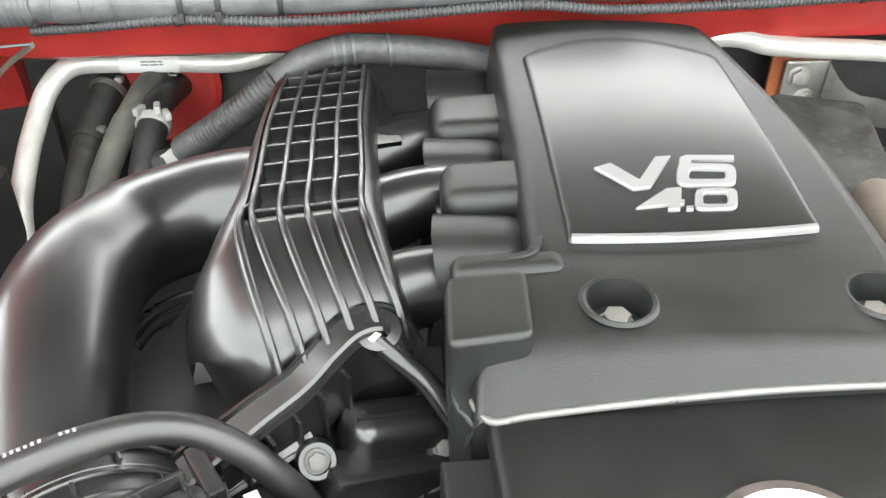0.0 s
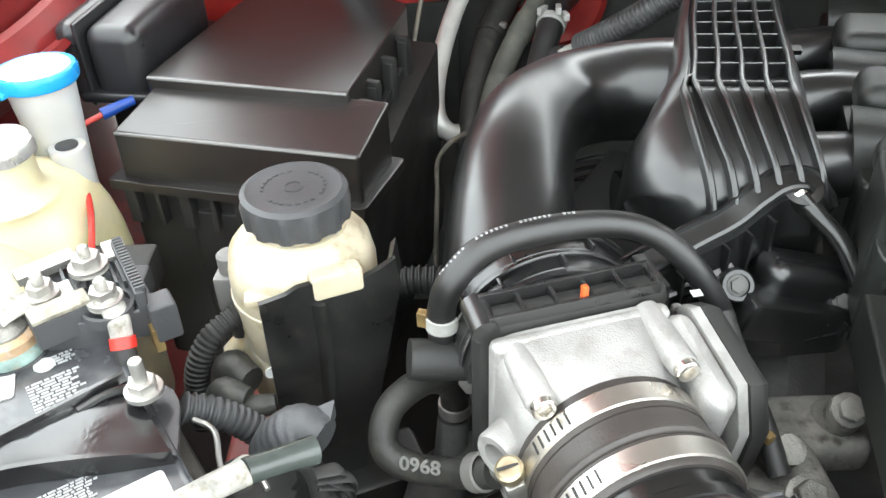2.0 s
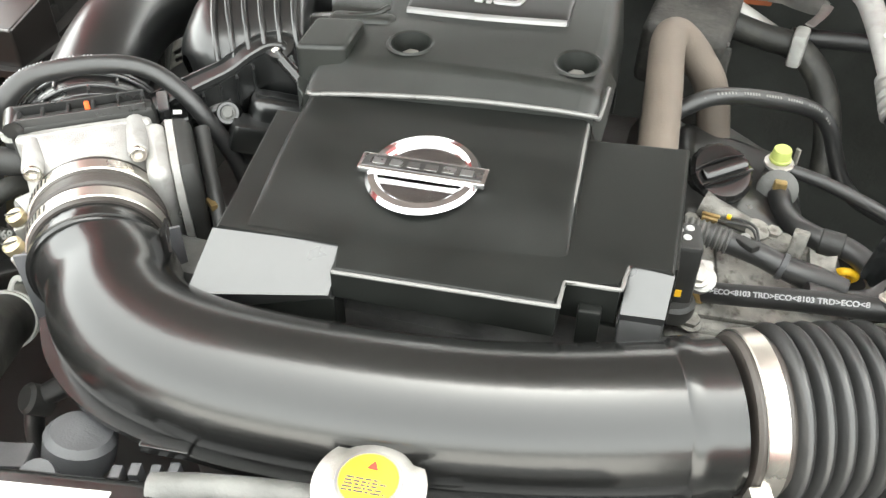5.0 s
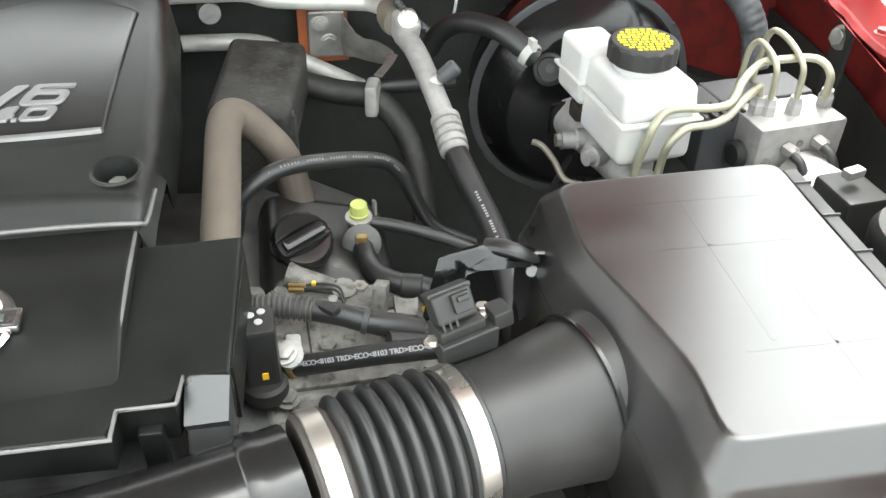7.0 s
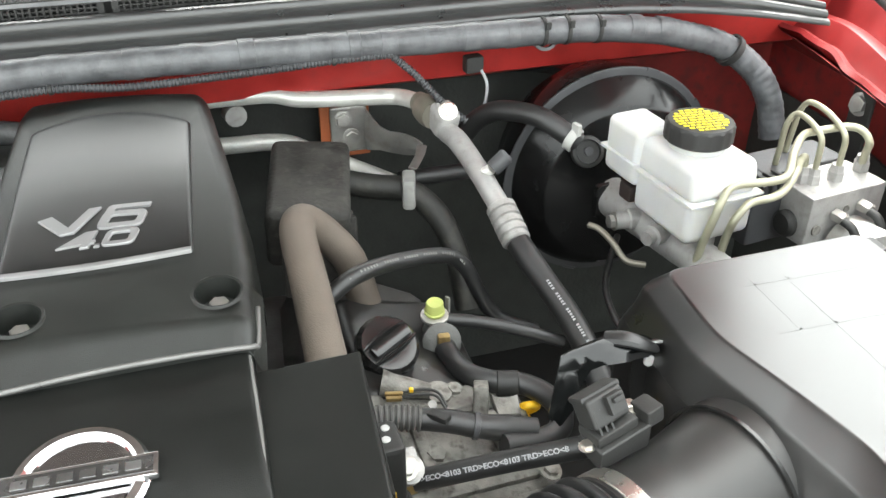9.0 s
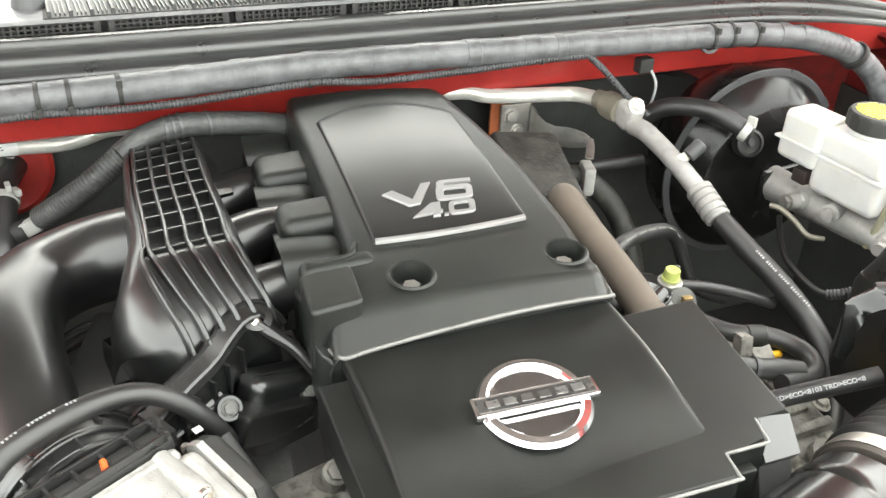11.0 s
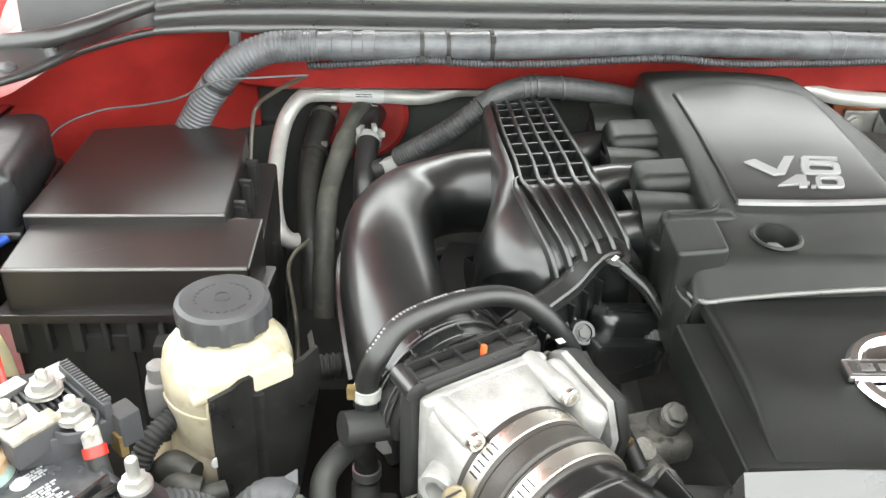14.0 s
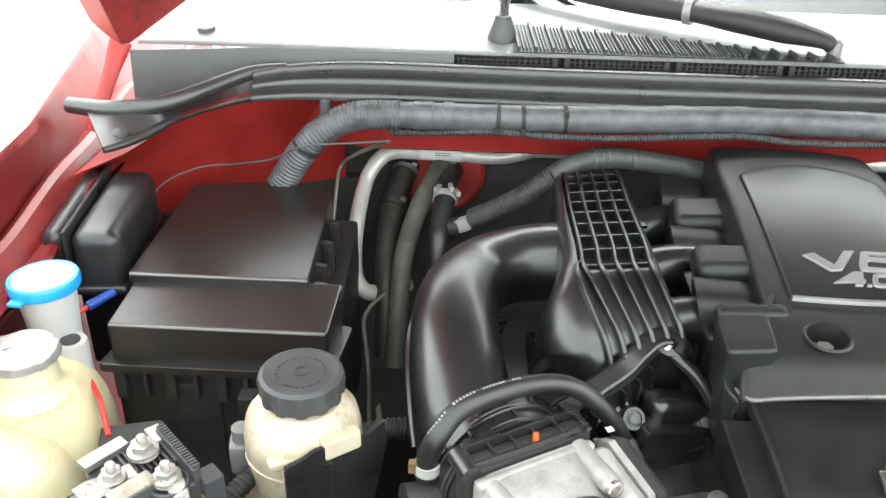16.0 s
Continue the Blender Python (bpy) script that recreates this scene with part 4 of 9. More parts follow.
part("badge_bar", box(badge + bn * 0.004, (0.0975, 0.0185, 0.006), 0.0018, x=bx, z=bn), CHROME, fc, "chrome bar across the badge")
part("badge_field", box(badge + bn * 0.0070, (0.091, 0.0125, 0.0006), x=bx, z=bn), mat("dark_chrome", (0.20, 0.20, 0.20), 0.25, metal=0.9, bump=0.02), fc, "dark grey inset of the badge bar")
for i in range(6):
    part("badge_block", box(badge + bn * 0.0076 + bx.normalized() * (-0.0335 + 0.0134 * i), (0.0095, 0.0066, 0.0007), 0.0003, x=bx, z=bn), RELIEF, fc)

# ---- inlet manifold: elbow, ribbed plenum, runners ----
im = thing("intake_manifold", (-0.25, 0.5, 0.85), "glossy black moulded intake manifold with cooling ribs", "manifold")
ELBOW = [(-0.318, 0.352, 0.918), (-0.331, 0.385, 0.928), (-0.343, 0.430, 0.944), (-0.354, 0.485, 0.957), (-0.357, 0.540, 0.961), (-0.342, 0.592, 0.958), (-0.306, 0.624, 0.957), (-0.262, 0.636, 0.958), (-0.220, 0.636, 0.955)]
part("elbow", sweep(ELBOW, [0.047, 0.046, 0.0445, 0.043, 0.0415, 0.0405, 0.041, 0.044, 0.048], 40, 10), PLENUM, im)
part("elbow_seam", sweep([(x - (0.045 if i < 6 else 0.01), y + (0.0 if i < 5 else 0.02), z - 0.030) for i, (x, y, z) in enumerate(ELBOW[1:7])], [0.004, 0.0045, 0.0045, 0.0045, 0.004, 0.004], 8), PLENUM, im)
# plenum along a line that runs forward and then turns down
PL = [Vector(p) for p in ((-0.2300, 0.800, 0.955), (-0.2295, 0.787, 0.990), (-0.2265, 0.770, 1.006), (-0.2195, 0.66, 1.017), (-0.2105, 0.575, 1.0215), (-0.207, 0.532, 1.0215), (-0.201, 0.503, 1.0165), (-0.190, 0.473, 1.003), (-0.180, 0.4535, 0.985), (-0.175, 0.447, 0.952), (-0.172, 0.444, 0.905))]
LW = (0.046, 0.046, 0.046, 0.047, 0.050, 0.062, 0.074, 0.080, 0.078, 0.070, 0.060)
RW = (0.044, 0.044, 0.044, 0.045, 0.047, 0.050, 0.050, 0.049, 0.048, 0.046, 0.044)
SLOPES = (0.30, 0.30, 0.30, 0.28, 0.25, 0.25, 0.28, 0.36, 0.43, 0.47, 0.50)
line = spline(PL, 6)


def width_at(i, table):
    k = i / 6
    q = min(int(k), len(table) - 2)
    return table[q] + (table[q + 1] - table[q]) * (k - q)


SIDE, NORM = [], []
for i, (t, s, n) in enumerate(frames_along(line, (0, 0.6, 1))):
    w = Vector((1, width_at(i, SLOPES), 0)).normalized()
    nn = w.cross(t).normalized()
    SIDE.append(w)
    NORM.append(nn if nn.dot(Vector((0, -0.2, 1))) > 0 else -nn)
rings = []
FLAT = 0.0365
for i, p in enumerate(line):
    if i < 8:
        continue
    l, r = width_at(i, LW), width_at(i, RW)
    dl = lerp(((24, 0.030), (33, 0.058), (60, 0.060)), i)
    sink = 0.009 * max(0.0, min(1.0, (i - 5) / 2)) * max(0.0, min(1.0, (31 - i) / 2))
    ring = [(-l, 0.100), (-l, dl + 0.012)]
    for j in range(9):
        q = math.pi / 2 * (8 - j) / 8
        ring.append((-FLAT - (l - FLAT) * math.sin(q), dl * (1 - math.cos(q))))
    ring += [(-FLAT + 0.0012, sink), (0, sink), (FLAT - 0.0012, sink)]
    for j in range(7):
        q = math.pi / 2 * j / 6
        ring.append((FLAT + (r - FLAT) * math.sin(q), 0.028 * (1 - math.cos(q))))
    ring.append((r, 0.100))
    rings.append([p + SIDE[i] * w - NORM[i] * dpt for w, dpt in ring])
part("plenum", skin(rings), PLENUM, im, angle=50)


def on_plenum(i, off, lift):
    return line[i] + SIDE[i] * off + NORM[i] * lift


GRID_END = 30
for k in range(6):
    rings = []
    for i in range(6 if k else GRID_END - 1, 53):
        spread = min(1.0, max(0.0, (i - GRID_END) / 14))
        o = (-0.032 + 0.066 * max(k - 1, 0) / 4) * (1 - spread) + (-0.037 + 0.073 * k / 5) * spread
        if k == 0:
            o = lerp(((GRID_END - 1, -0.0325), (GRID_END, -0.0375), (GRID_END + 2, -0.0395), (GRID_END + 14, -0.037)), i)
        hgt = 0.0038 if i < GRID_END else 0.0038 + 0.0040 * min(1.0, (i - GRID_END) / 6)
        hw = 0.0018 if i < GRID_END else 0.0018 + 0.0004 * min(1.0, (i - GRID_END) / 4)
        low = -0.010 if i < GRID_END + 1 else -0.002
        rings.append([on_plenum(i, o - hw * 1.3, low), on_plenum(i, o - hw, hgt - 0.0010), on_plenum(i, o - hw * 0.45, hgt), on_plenum(i, o + hw * 0.45, hgt), on_plenum(i, o + hw, hgt - 0.0010), on_plenum(i, o + hw * 1.3, low)])
    part("rib", skin(rings), PLENUM, im)
    if k:
        part("rib_tip", box(on_plenum(6, -0.032 + 0.066 * (k - 1) / 4, 0.002), (0.0040, 0.010, 0.016), 0.0014, x=SIDE[6], z=NORM[6]), PLENUM, im)
marks = [0.0]
for i in range(7, GRID_END + 1):
    marks.append(marks[-1] + (line[i] - line[i - 1]).length)
for j in range(10):
    want = marks[-1] * j / 9
    q = max(i for i in range(len(marks)) if marks[i] <= want + 1e-9)
    q = min(q, len(marks) - 2)
    f = (want - marks[q]) / (marks[q + 1] - marks[q])
    c = on_plenum(6 + q, 0.001, -0.0040).lerp(on_plenum(7 + q, 0.001, -0.0040), f)
    part("cross_rib", box(c, (0.067, 0.0026, 0.0105), 0.0006, x=SIDE[6 + q], z=NORM[6 + q]), PLENUM, im)
for y, z in ((0.735, 0.962), (0.625, 0.970), (0.520, 0.970)):
    part("runner", sweep([(-0.185, y - 0.015, z - 0.01), (-0.14, y, z), (-0.10, y + 0.008, z - 0.002), (-0.06, y + 0.01, z - 0.02)], [0.030, 0.026, 0.024, 0.024], 18), PLENUM, im)
part("inner_web", box((-0.27, 0.52, 0.90), (0.10, 0.16, 0.03), 0.008, turn=-12), DARK, im)
for k in range(3):
    part("inner_ring", sweep([Vector((-0.287 + 0.052 * math.cos(w), 0.545 + 0.052 * math.sin(w), 0.892 + 0.009 * k)) for w in (0.2, 0.8, 1.4, 2.0, 2.6, 3.1)], 0.0022, 6), ARCH, im)

# ---- throttle body ----
TA = Vector((0.57, -0.82, 0)).normalized()
TP = Vector((0.82, 0.57, 0)).normalized()
T0 = Vector((-0.273, 0.3135, 0.915))


def tb(a, p, z):
    return T0 + TA * a + TP * p + Vector((0, 0, z))


th = thing("throttle_body", T0 - Vector((0, 0, 0.06)), "cast aluminium throttle body with bolted flange", "throttle body")
part("flange", box(tb(0.006, 0, 0), (0.012, 0.108, 0.112), 0.0055, x=TA, seg=4), CAST, th)
rings = []
for k in range(13):
    f = k / 12
    e = 2 + 7 * (1 - f) ** 1.5
    rx, rz = 0.053 - 0.003 * f, 0.056 - 0.006 * f
    rings.append([tb(0.002 + 0.050 * f, rx * math.copysign(abs(math.cos(q)) ** (2 / e), math.cos(q)), rz * math.copysign(abs(math.sin(q)) ** (2 / e), math.sin(q))) for q in [2 * math.pi * i / 56 for i in range(56)]])
part("casting", skin(rings), CAST, th, angle=60)
part("bore", lathe([(0.0495, 0.045), (0.0495, 0.065)], tb(0.0, 0, 0), TA, 40), CAST, th)
part("casting_lip", lathe([(0.0500, 0.048), (0.0520, 0.050), (0.0520, 0.053), (0.0500, 0.055)], tb(0.0, 0, 0), TA, 40), CAST, th)
for p, z in ((-0.040, 0.047), (0.041, 0.050), (-0.045, -0.045), (0.045, -0.045)):
    part("bolt_boss", lathe([(0.0085, -0.004), (0.0085, 0.040), (0.0075, 0.043)], tb(0.006, p, z), TA, 16), CAST, th)
    part("bolt", lathe([(0.0066, 0.0), (0.0068, 0.001), (0.0068, 0.006), (0.0060, 0.007), (0.0036, 0.007), (0.0034, 0.003), (0.0, 0.003)], tb(0.047, p, z), TA, 20), STEEL, th)
GT = (TA + Vector((0, 0, -0.20))).normalized()
part("gear_housing", box(tb(0.031, 0.0545, -0.007), (0.066, 0.020, 0.116), 0.010, x=GT, seg=4), CAST, th)
EDGEO = ((-0.040, 0.046), (-0.030, 0.055), (0.024, 0.055), (0.040, 0.030), (0.043, -0.020), (0.034, -0.062), (-0.030, -0.066), (-0.040, -0.050))
GU = TP.cross(GT).normalized()
part("cover_edge", skin([[tb(0.030, p, -0.006) + GT * (a * k) + GU * (-b * k if GU.z < 0 else b * k) for a, b in EDGEO] for p, k in ((0.0640, 0.98), (0.0645, 1.0), (0.0705, 1.0), (0.0710, 0.98))]), CAST, th)
gc = part("gear_cover", skin([[tb(0.031, p, -0.008) + GT * (a * k) + GU * (-b * k if GU.z < 0 else b * k) for a, b in EDGEO] for p, k in ((0.0712, 1.03), (0.0780, 1.03), (0.0830, 0.98), (0.0850, 0.90))]), DARK, th, "black plastic gear cover")
part("connector", box(tb(0.040, 0.091, -0.040), (0.034, 0.014, 0.030), 0.003, x=GT), DARK, gc)
part("paint_mark", box(tb(-0.002, 0.0760, 0.0520), (0.005, 0.007, 0.0006), x=GT, z=(0.1, 0.1, 1)), PAPER, gc)
for a, z in ((0.062, 0.030), (0.000, 0.042), (0.066, -0.006), (0.066, -0.05)):
    part("screw", lathe([(0.0036, 0.0), (0.0036, 0.004), (0.0016, 0.0042), (0.0014, 0.002), (0.0, 0.002)], tb(a - 0.004, 0.0655, z), TA - TP * 0.5, 14), ZINC, th)
part("side_port", lathe([(0.0165, -0.004), (0.0155, 0.010), (0.0150, 0.022), (0.0135, 0.024), (0.0085, 0.0235), (0.0080, 0.012), (0.0, 0.012)], tb(0.026, -0.040, 0.000), -TP + TA * 0.55, 24), CAST, th)
part("hose_nipple", lathe([(0.0125, 0.0), (0.0115, 0.012), (0.010, 0.015), (0.010, 0.024)], tb(0.022, -0.036, -0.034), -TP - TA * 0.2, 18), OLDCAST, th)

# black inlet housing behind the throttle, with stepped arches
ih = thing("inlet_housing", tb(-0.05, 0, -0.07), "black plastic inlet housing with stepped arched ribs", "housing")
part("collar", box(tb(-0.010, 0, 0.004), (0.020, 0.118, 0.118), 0.008, x=TA), DARK, ih)
part("arch", lathe([(0.056, -0.020), (0.0585, -0.021), (0.0590, -0.030), (0.0620, -0.031), (0.0618, -0.034), (0.0625, -0.0345), (0.0635, -0.044), (0.0660, -0.0445), (0.0660, -0.047), (0.0665, -0.0475), (0.0675, -0.058), (0.0700, -0.0585), (0.0700, -0.062), (0.066, -0.065), (0.052, -0.072)], tb(0.0, 0.0, 0.002), TA, 40, side=(0, 0, 1), start=-92, turn=184), ARCH, ih)
for w, a, r in ((-44, -0.040, 0.064), (-6, -0.040, 0.064), (30, -0.040, 0.064), (-26, -0.053, 0.0680), (18, -0.053, 0.0680), (50, -0.053, 0.0680)):
    w = radians(w)
    part("rib", box(tb(a, -r * math.sin(w), 0.002 + r * math.cos(w)), (0.012, 0.0022, 0.0044), 0.0005, x=TA, z=Vector((0, 0, math.cos(w))) - TP * math.sin(w)), ARCH, ih)
for a, z in ((-0.003, 0.0605), (-0.020, 0.0635)):
    part("comb_rail", box(tb(a, 0.0, z), (0.0028, 0.104, 0.011), 0.0008, x=TA), ARCH, ih)
for i in range(6):
    part("comb_web", box(tb(-0.0115, -0.050 + 0.020 * i, 0.061), (0.015, 0.0026, 0.010), 0.0005, x=TA), ARCH, ih)
for r, a in ((0.0605, -0.0300), (0.0648, -0.0440), (0.0690, -0.0580), (0.0705, -0.0620)):
    part("arch_edge", sweep([tb(a, -r * math.sin(w), 0.003 + r * math.cos(w)) for w in [radians(-86 + 172 * j / 20) for j in range(21)]], 0.0013, 6, 2), ARCH, ih)
part("end_block", box(tb(-0.036, 0.0645, 0.030), (0.036, 0.010, 0.034), 0.002, x=TA), ARCH, ih)
part("side_lug", box(tb(-0.062, -0.036, -0.042), (0.030, 0.022, 0.034), 0.005, x=TA), ARCH, ih)
part("side_bolt", bolt(tb(-0.060, -0.0415, -0.0375), -TP + TA * 0.7 + Vector((0, 0, 0.2)), 0.0085, 0.010), ZINC, ih)
part("comb_end", sweep([tb(0.0, -0.054, 0.058), tb(-0.024, -0.054, 0.060)], 0.008, 14), ARCH, ih)
part("orange_tag", box(tb(-0.006, 0.006, 0.066), (0.004, 0.004, 0.012), 0.001, x=TA), ORANGE, ih, "small orange tag")

# vent hose arching over the housing
vh = thing("vent_hose", (-0.36, 0.32, 0.93), "black rubber vent hose with white print", "hose")
VH = [(-0.356, 0.318, 0.925), (-0.355, 0.316, 0.955), (-0.347, 0.315, 0.979), (-0.332, 0.331, 0.994), (-0.301, 0.352, 0.999), (-0.268, 0.371, 0.997), (-0.243, 0.380, 0.989), (-0.221, 0.383, 0.972), (-0.204, 0.384, 0.950), (-0.190, 0.388, 0.922), (-0.180, 0.392, 0.89), (-0.175, 0.395, 0.85)]
part("hose", sweep(VH, [0.0090, 0.0090, 0.0088, 0.0086, 0.0084, 0.0082, 0.0080, 0.0080, 0.0080, 0.0080, 0.0080, 0.0080], 16), RUBBER, vh)
bm = bmesh.new()
vl = even(spline(VH[1:6], 10), 0.0028)
rnd = random.Random(3)
for i in range(4, len(vl) - 8):
    if i % 9 in (7, 8):
        continue
    t = (vl[i + 1] - vl[i - 1]).normalized()
    u = Vector((-0.25, 0.1, 1))
    u = (u - t * u.dot(t)).normalized()
    box(vl[i] + u * 0.0087, (0.0014, rnd.uniform(0.0016, 0.0030), 0.0005), x=t, z=u, bm=bm)
part("print", bm, INK, vh)
part("clamp", hoop((-0.3555, 0.317, 0.944), (0, 0, 1), 0.0093, 0.010, 0.0014), WHITECLIP, vh, "pale spring clamp")
part("clamp_ear", box((-0.3665, 0.313, 0.946), (0.007, 0.006, 0.011), 0.001), BRASS, vh, "yellow clamp ear")
part("stub", sweep([(-0.372, 0.300, 0.922), (-0.335, 0.318, 0.915), (-0.30, 0.33, 0.91)], 0.013, 14), DARK, vh)

# ---- rubber coupling and clamps ----
co = thing("coupling_sleeve", tb(0.075, 0, -0.05), "brown black rubber coupling between throttle and duct", "sleeve")
SLEEVE = mat("brown_rubber", (0.036, 0.031, 0.028), 0.45, var=0.3, grain=500, bump=0.2)
part("throttle_cuff", lathe([(0.0505, 0.046), (0.053, 0.0485), (0.053, 0.070), (0.0515, 0.0705), (0.0505, 0.0705)], tb(0, 0, 0), TA, 40), SLEEVE, co)
part("ridge", lathe([(0.0505, 0.0705), (0.0526, 0.0708), (0.0530, 0.0770), (0.0536, 0.0835), (0.0548, 0.0850), (0.0552, 0.0865), (0.0544, 0.0880), (0.0532, 0.0888), (0.0505, 0.0890)], tb(0, 0, 0), TA, 40), SLEEVE, co)
part("duct_cuff", lathe([(0.0505, 0.0890), (0.053, 0.0892), (0.053, 0.105), (0.0515, 0.108), (0.0505, 0.108)], tb(0, 0, 0), TA, 40), SLEEVE, co)
for a in (0.060, 0.098):
    cl = thing("hose_clamp", tb(a, -0.05, 0), "bright steel worm drive hose clamp", "hose clamp", "throttle clamps")
    part("band", hoop(tb(a, 0, 0), TA, 0.0532, 0.013, 0.0012, 48), STEEL, cl)
    q = tb(a, -0.0575, 0.006)
    part("screw_housing", box(q - Vector((0, 0, 0.006)), (0.015, 0.012, 0.020), 0.003, x=TA, z=(-0.2, -0.1, 1)), ZINC, cl)
    part("screw", lathe([(0.0060, 0), (0.0078, 0.002), (0.0078, 0.008), (0.006, 0.0095), (0.0, 0.0095)], q + Vector((-0.002, 0, 0.004)), (-0.15, -0.3, 1), 18), mat("yellowed_screw", (0.42, 0.36, 0.24), 0.4, metal=0.8, var=0.2), cl)
    part("screw_slot", box(q + Vector((-0.0036, -0.0030, 0.0135)), (0.012, 0.0016, 0.0008), x=(0.8, 0.5, 0.1), z=(-0.15, -0.3, 1)), DARK, cl)
    for j in range(6):
        w = radians(124 + 5 * j)
        part("band_slot", box(tb(a, 0.0546 * math.cos(w), 0.0546 * math.sin(w)), (0.008, 0.0012, 0.0006), x=TA, z=TP * math.cos(w) + Vector((0, 0, math.sin(w)))), DARK, cl)

# ---- intake duct across the front ----
du = thing("intake_duct", (0.05, 0.15, 0.86), "satin black plastic intake duct curving across the engine front", "duct")
DU = [tb(0.100, 0, 0.0), tb(0.120, 0.001, 0.0), (-0.182, 0.199, 0.914), (-0.158, 0.172, 0.912), (-0.120, 0.153, 0.910), (-0.06, 0.145, 0.909), (0.02, 0.149, 0.909), (0.10, 0.160, 0.910), (0.17, 0.176, 0.912), (0.235, 0.197, 0.914), (0.262, 0.207, 0.915)]
part("tube", sweep(DU, [0.0495, 0.0495, 0.050, 0.0505, 0.051, 0.051, 0.0505, 0.050, 0.050, 0.0505, 0.050], 36, 8), DUCT, du)
# the plate's reflection of white sky is put into its pale colour
part("end_plate", box(tb(0.116, 0.002, -0.020), (0.003, 0.122, 0.080), 0.001, x=TA), mat("sky_pale_plastic", (0.085, 0.085, 0.09), 0.42), du, "flat square plate round the duct mouth")
part("mouth_band", lathe([(0.0500, 0.1175), (0.0520, 0.1190), (0.0520, 0.1260), (0.0500, 0.1290)], tb(0, 0, 0), TA, 40), DUCT, du)
part("end_collar", lathe([(0.050, -0.012), (0.0525, -0.009), (0.0530, 0.0), (0.0515, 0.004), (0.0515, 0.02)], (0.240, 0.199, 0.914), (0.94, 0.34, 0), 36), DUCT, du)
dl = spline(DU[2:10], 8)
rings = []
for p, (t, s, n) in zip(dl, frames_along(dl)):
    o = Vector((t.y, -t.x, 0)).normalized()
    o = o if o.dot(Vector((-0.3, -1, 0))) > 0 else -o
    c = p + o * 0.048 + Vector((0, 0, -0.016))
    rings.append([c + Vector((0, 0, 0.0025)), c + o * 0.010 + Vector((0, 0, 0.0025)), c + o * 0.010 - Vector((0, 0, 0.0025)), c - Vector((0, 0, 0.0025))])
part("seam_flange", skin(rings), DUCT, du)
for k in (22, 40):
    p = dl[k]
    part("seam_clip", box(p + Vector((0.0, -0.056, -0.0145)), (0.034, 0.010, 0.008), 0.001, turn=6), DUCT, du)
part("stop_plate", box(tb(0.145, 0.050, 0.024), (0.034, 0.003, 0.030), 0.001, x=GT, z=TP * 0.4 + Vector((0, 0, 1))), DUCT, du)
part("neck_lip", lathe([(0.0495, -0.003), (0.053, -0.002), (0.053, 0.002), (0.0495, 0.003)], tb(0.124, 0, 0), TA, 40), DUCT, du)

# ---- ribbed bellows to the air cleaner ----
BA = Vector((0.94, 0.34, 0)).normalized()
B0 = Vector((0.266, 0.209, 0.915))
be = thing("bellows", B0 + BA * 0.06 - Vector((0, 0, 0.055)), "black ribbed rubber intake bellows", "bellows")
part("front_cuff", lathe([(0.049, 0.0), (0.051, 0.0), (0.0535, 0.002), (0.0535, 0.020), (0.0505, 0.024), (0.049, 0.024)], B0, BA, 40), mat("brown_black_rubber", (0.040, 0.034, 0.030), 0.5, grain=500, bump=0.15), be)
for k in range(6):
    a = 0.0225 + 0.0122 * k
    part("pleat", lathe([(0.0500, a), (0.0510, a + 0.0008), (0.0572, a + 0.0032), (0.0586, a + 0.0050), (0.0588, a + 0.0064), (0.0574, a + 0.0088), (0.0510, a + 0.0114), (0.0500, a + 0.0122)], B0, BA, 40), RUBBER, be)
part("rear_cuff", lathe([(0.0495, 0.0950), (0.051, 0.0955), (0.054, 0.098), (0.054, 0.118), (0.051, 0.12), (0.0495, 0.12)], B0, BA, 40), RUBBER, be)
for a in (0.011, 0.108):
    cl = thing("hose_clamp", B0 + BA * a - Vector((0, 0, 0.055)), "bright steel worm drive hose clamp on the bellows", "hose clamp", "bellows clamps")
    part("band", hoop(B0 + BA * a, BA, 0.0542, 0.014, 0.0012, 48), STEEL, cl)
    q = B0 + BA * a + Vector((0.012, -0.056, -0.012))
    part("screw_housing", box(q, (0.014, 0.010, 0.022), 0.002, x=BA, z=(0, -0.2, 1)), STEEL, cl)
    part("screw", lathe([(0.005, 0), (0.0062, 0.003), (0.0062, 0.010)], q + Vector((0, -0.001, -0.012)), (0, 0.2, -1), 12), STEEL, cl)

# ---- air cleaner ----
ac = thing("air_cleaner", (0.58, 0.3, 0.80), "large black plastic air cleaner box with ribbed lid", "air filter box")
LID_TOP = [(0.468, 0.434), (0.662, 0.456), (0.665, 0.38), (0.673, 0.264), (0.675, 0.172), (0.513, 0.160), (0.511, 0.2226), (0.497, 0.268), (0.4695, 0.348)]
LID_EDGE = [(0.452, 0.452), (0.677, 0.474), (0.681, 0.38), (0.691, 0.264), (0.694, 0.150), (0.497, 0.138), (0.4945, 0.208), (0.4815, 0.258), (0.454, 0.360)]
LID_FOOT = [(0.442, 0.464), (0.690, 0.486), (0.700, 0.38), (0.710, 0.264), (0.712, 0.130), (0.483, 0.118), (0.4805, 0.203), (0.469, 0.252), (0.444, 0.361)]


def lid_ring(a, b, f, z):
    """An outline between two others, rounded at its corners."""
    return [Vector(p) for p in rounded([(p[0] + (q[0] - p[0]) * f, p[1] + (q[1] - p[1]) * f, z) for p, q in zip(a, b)], 0.016, 4)]


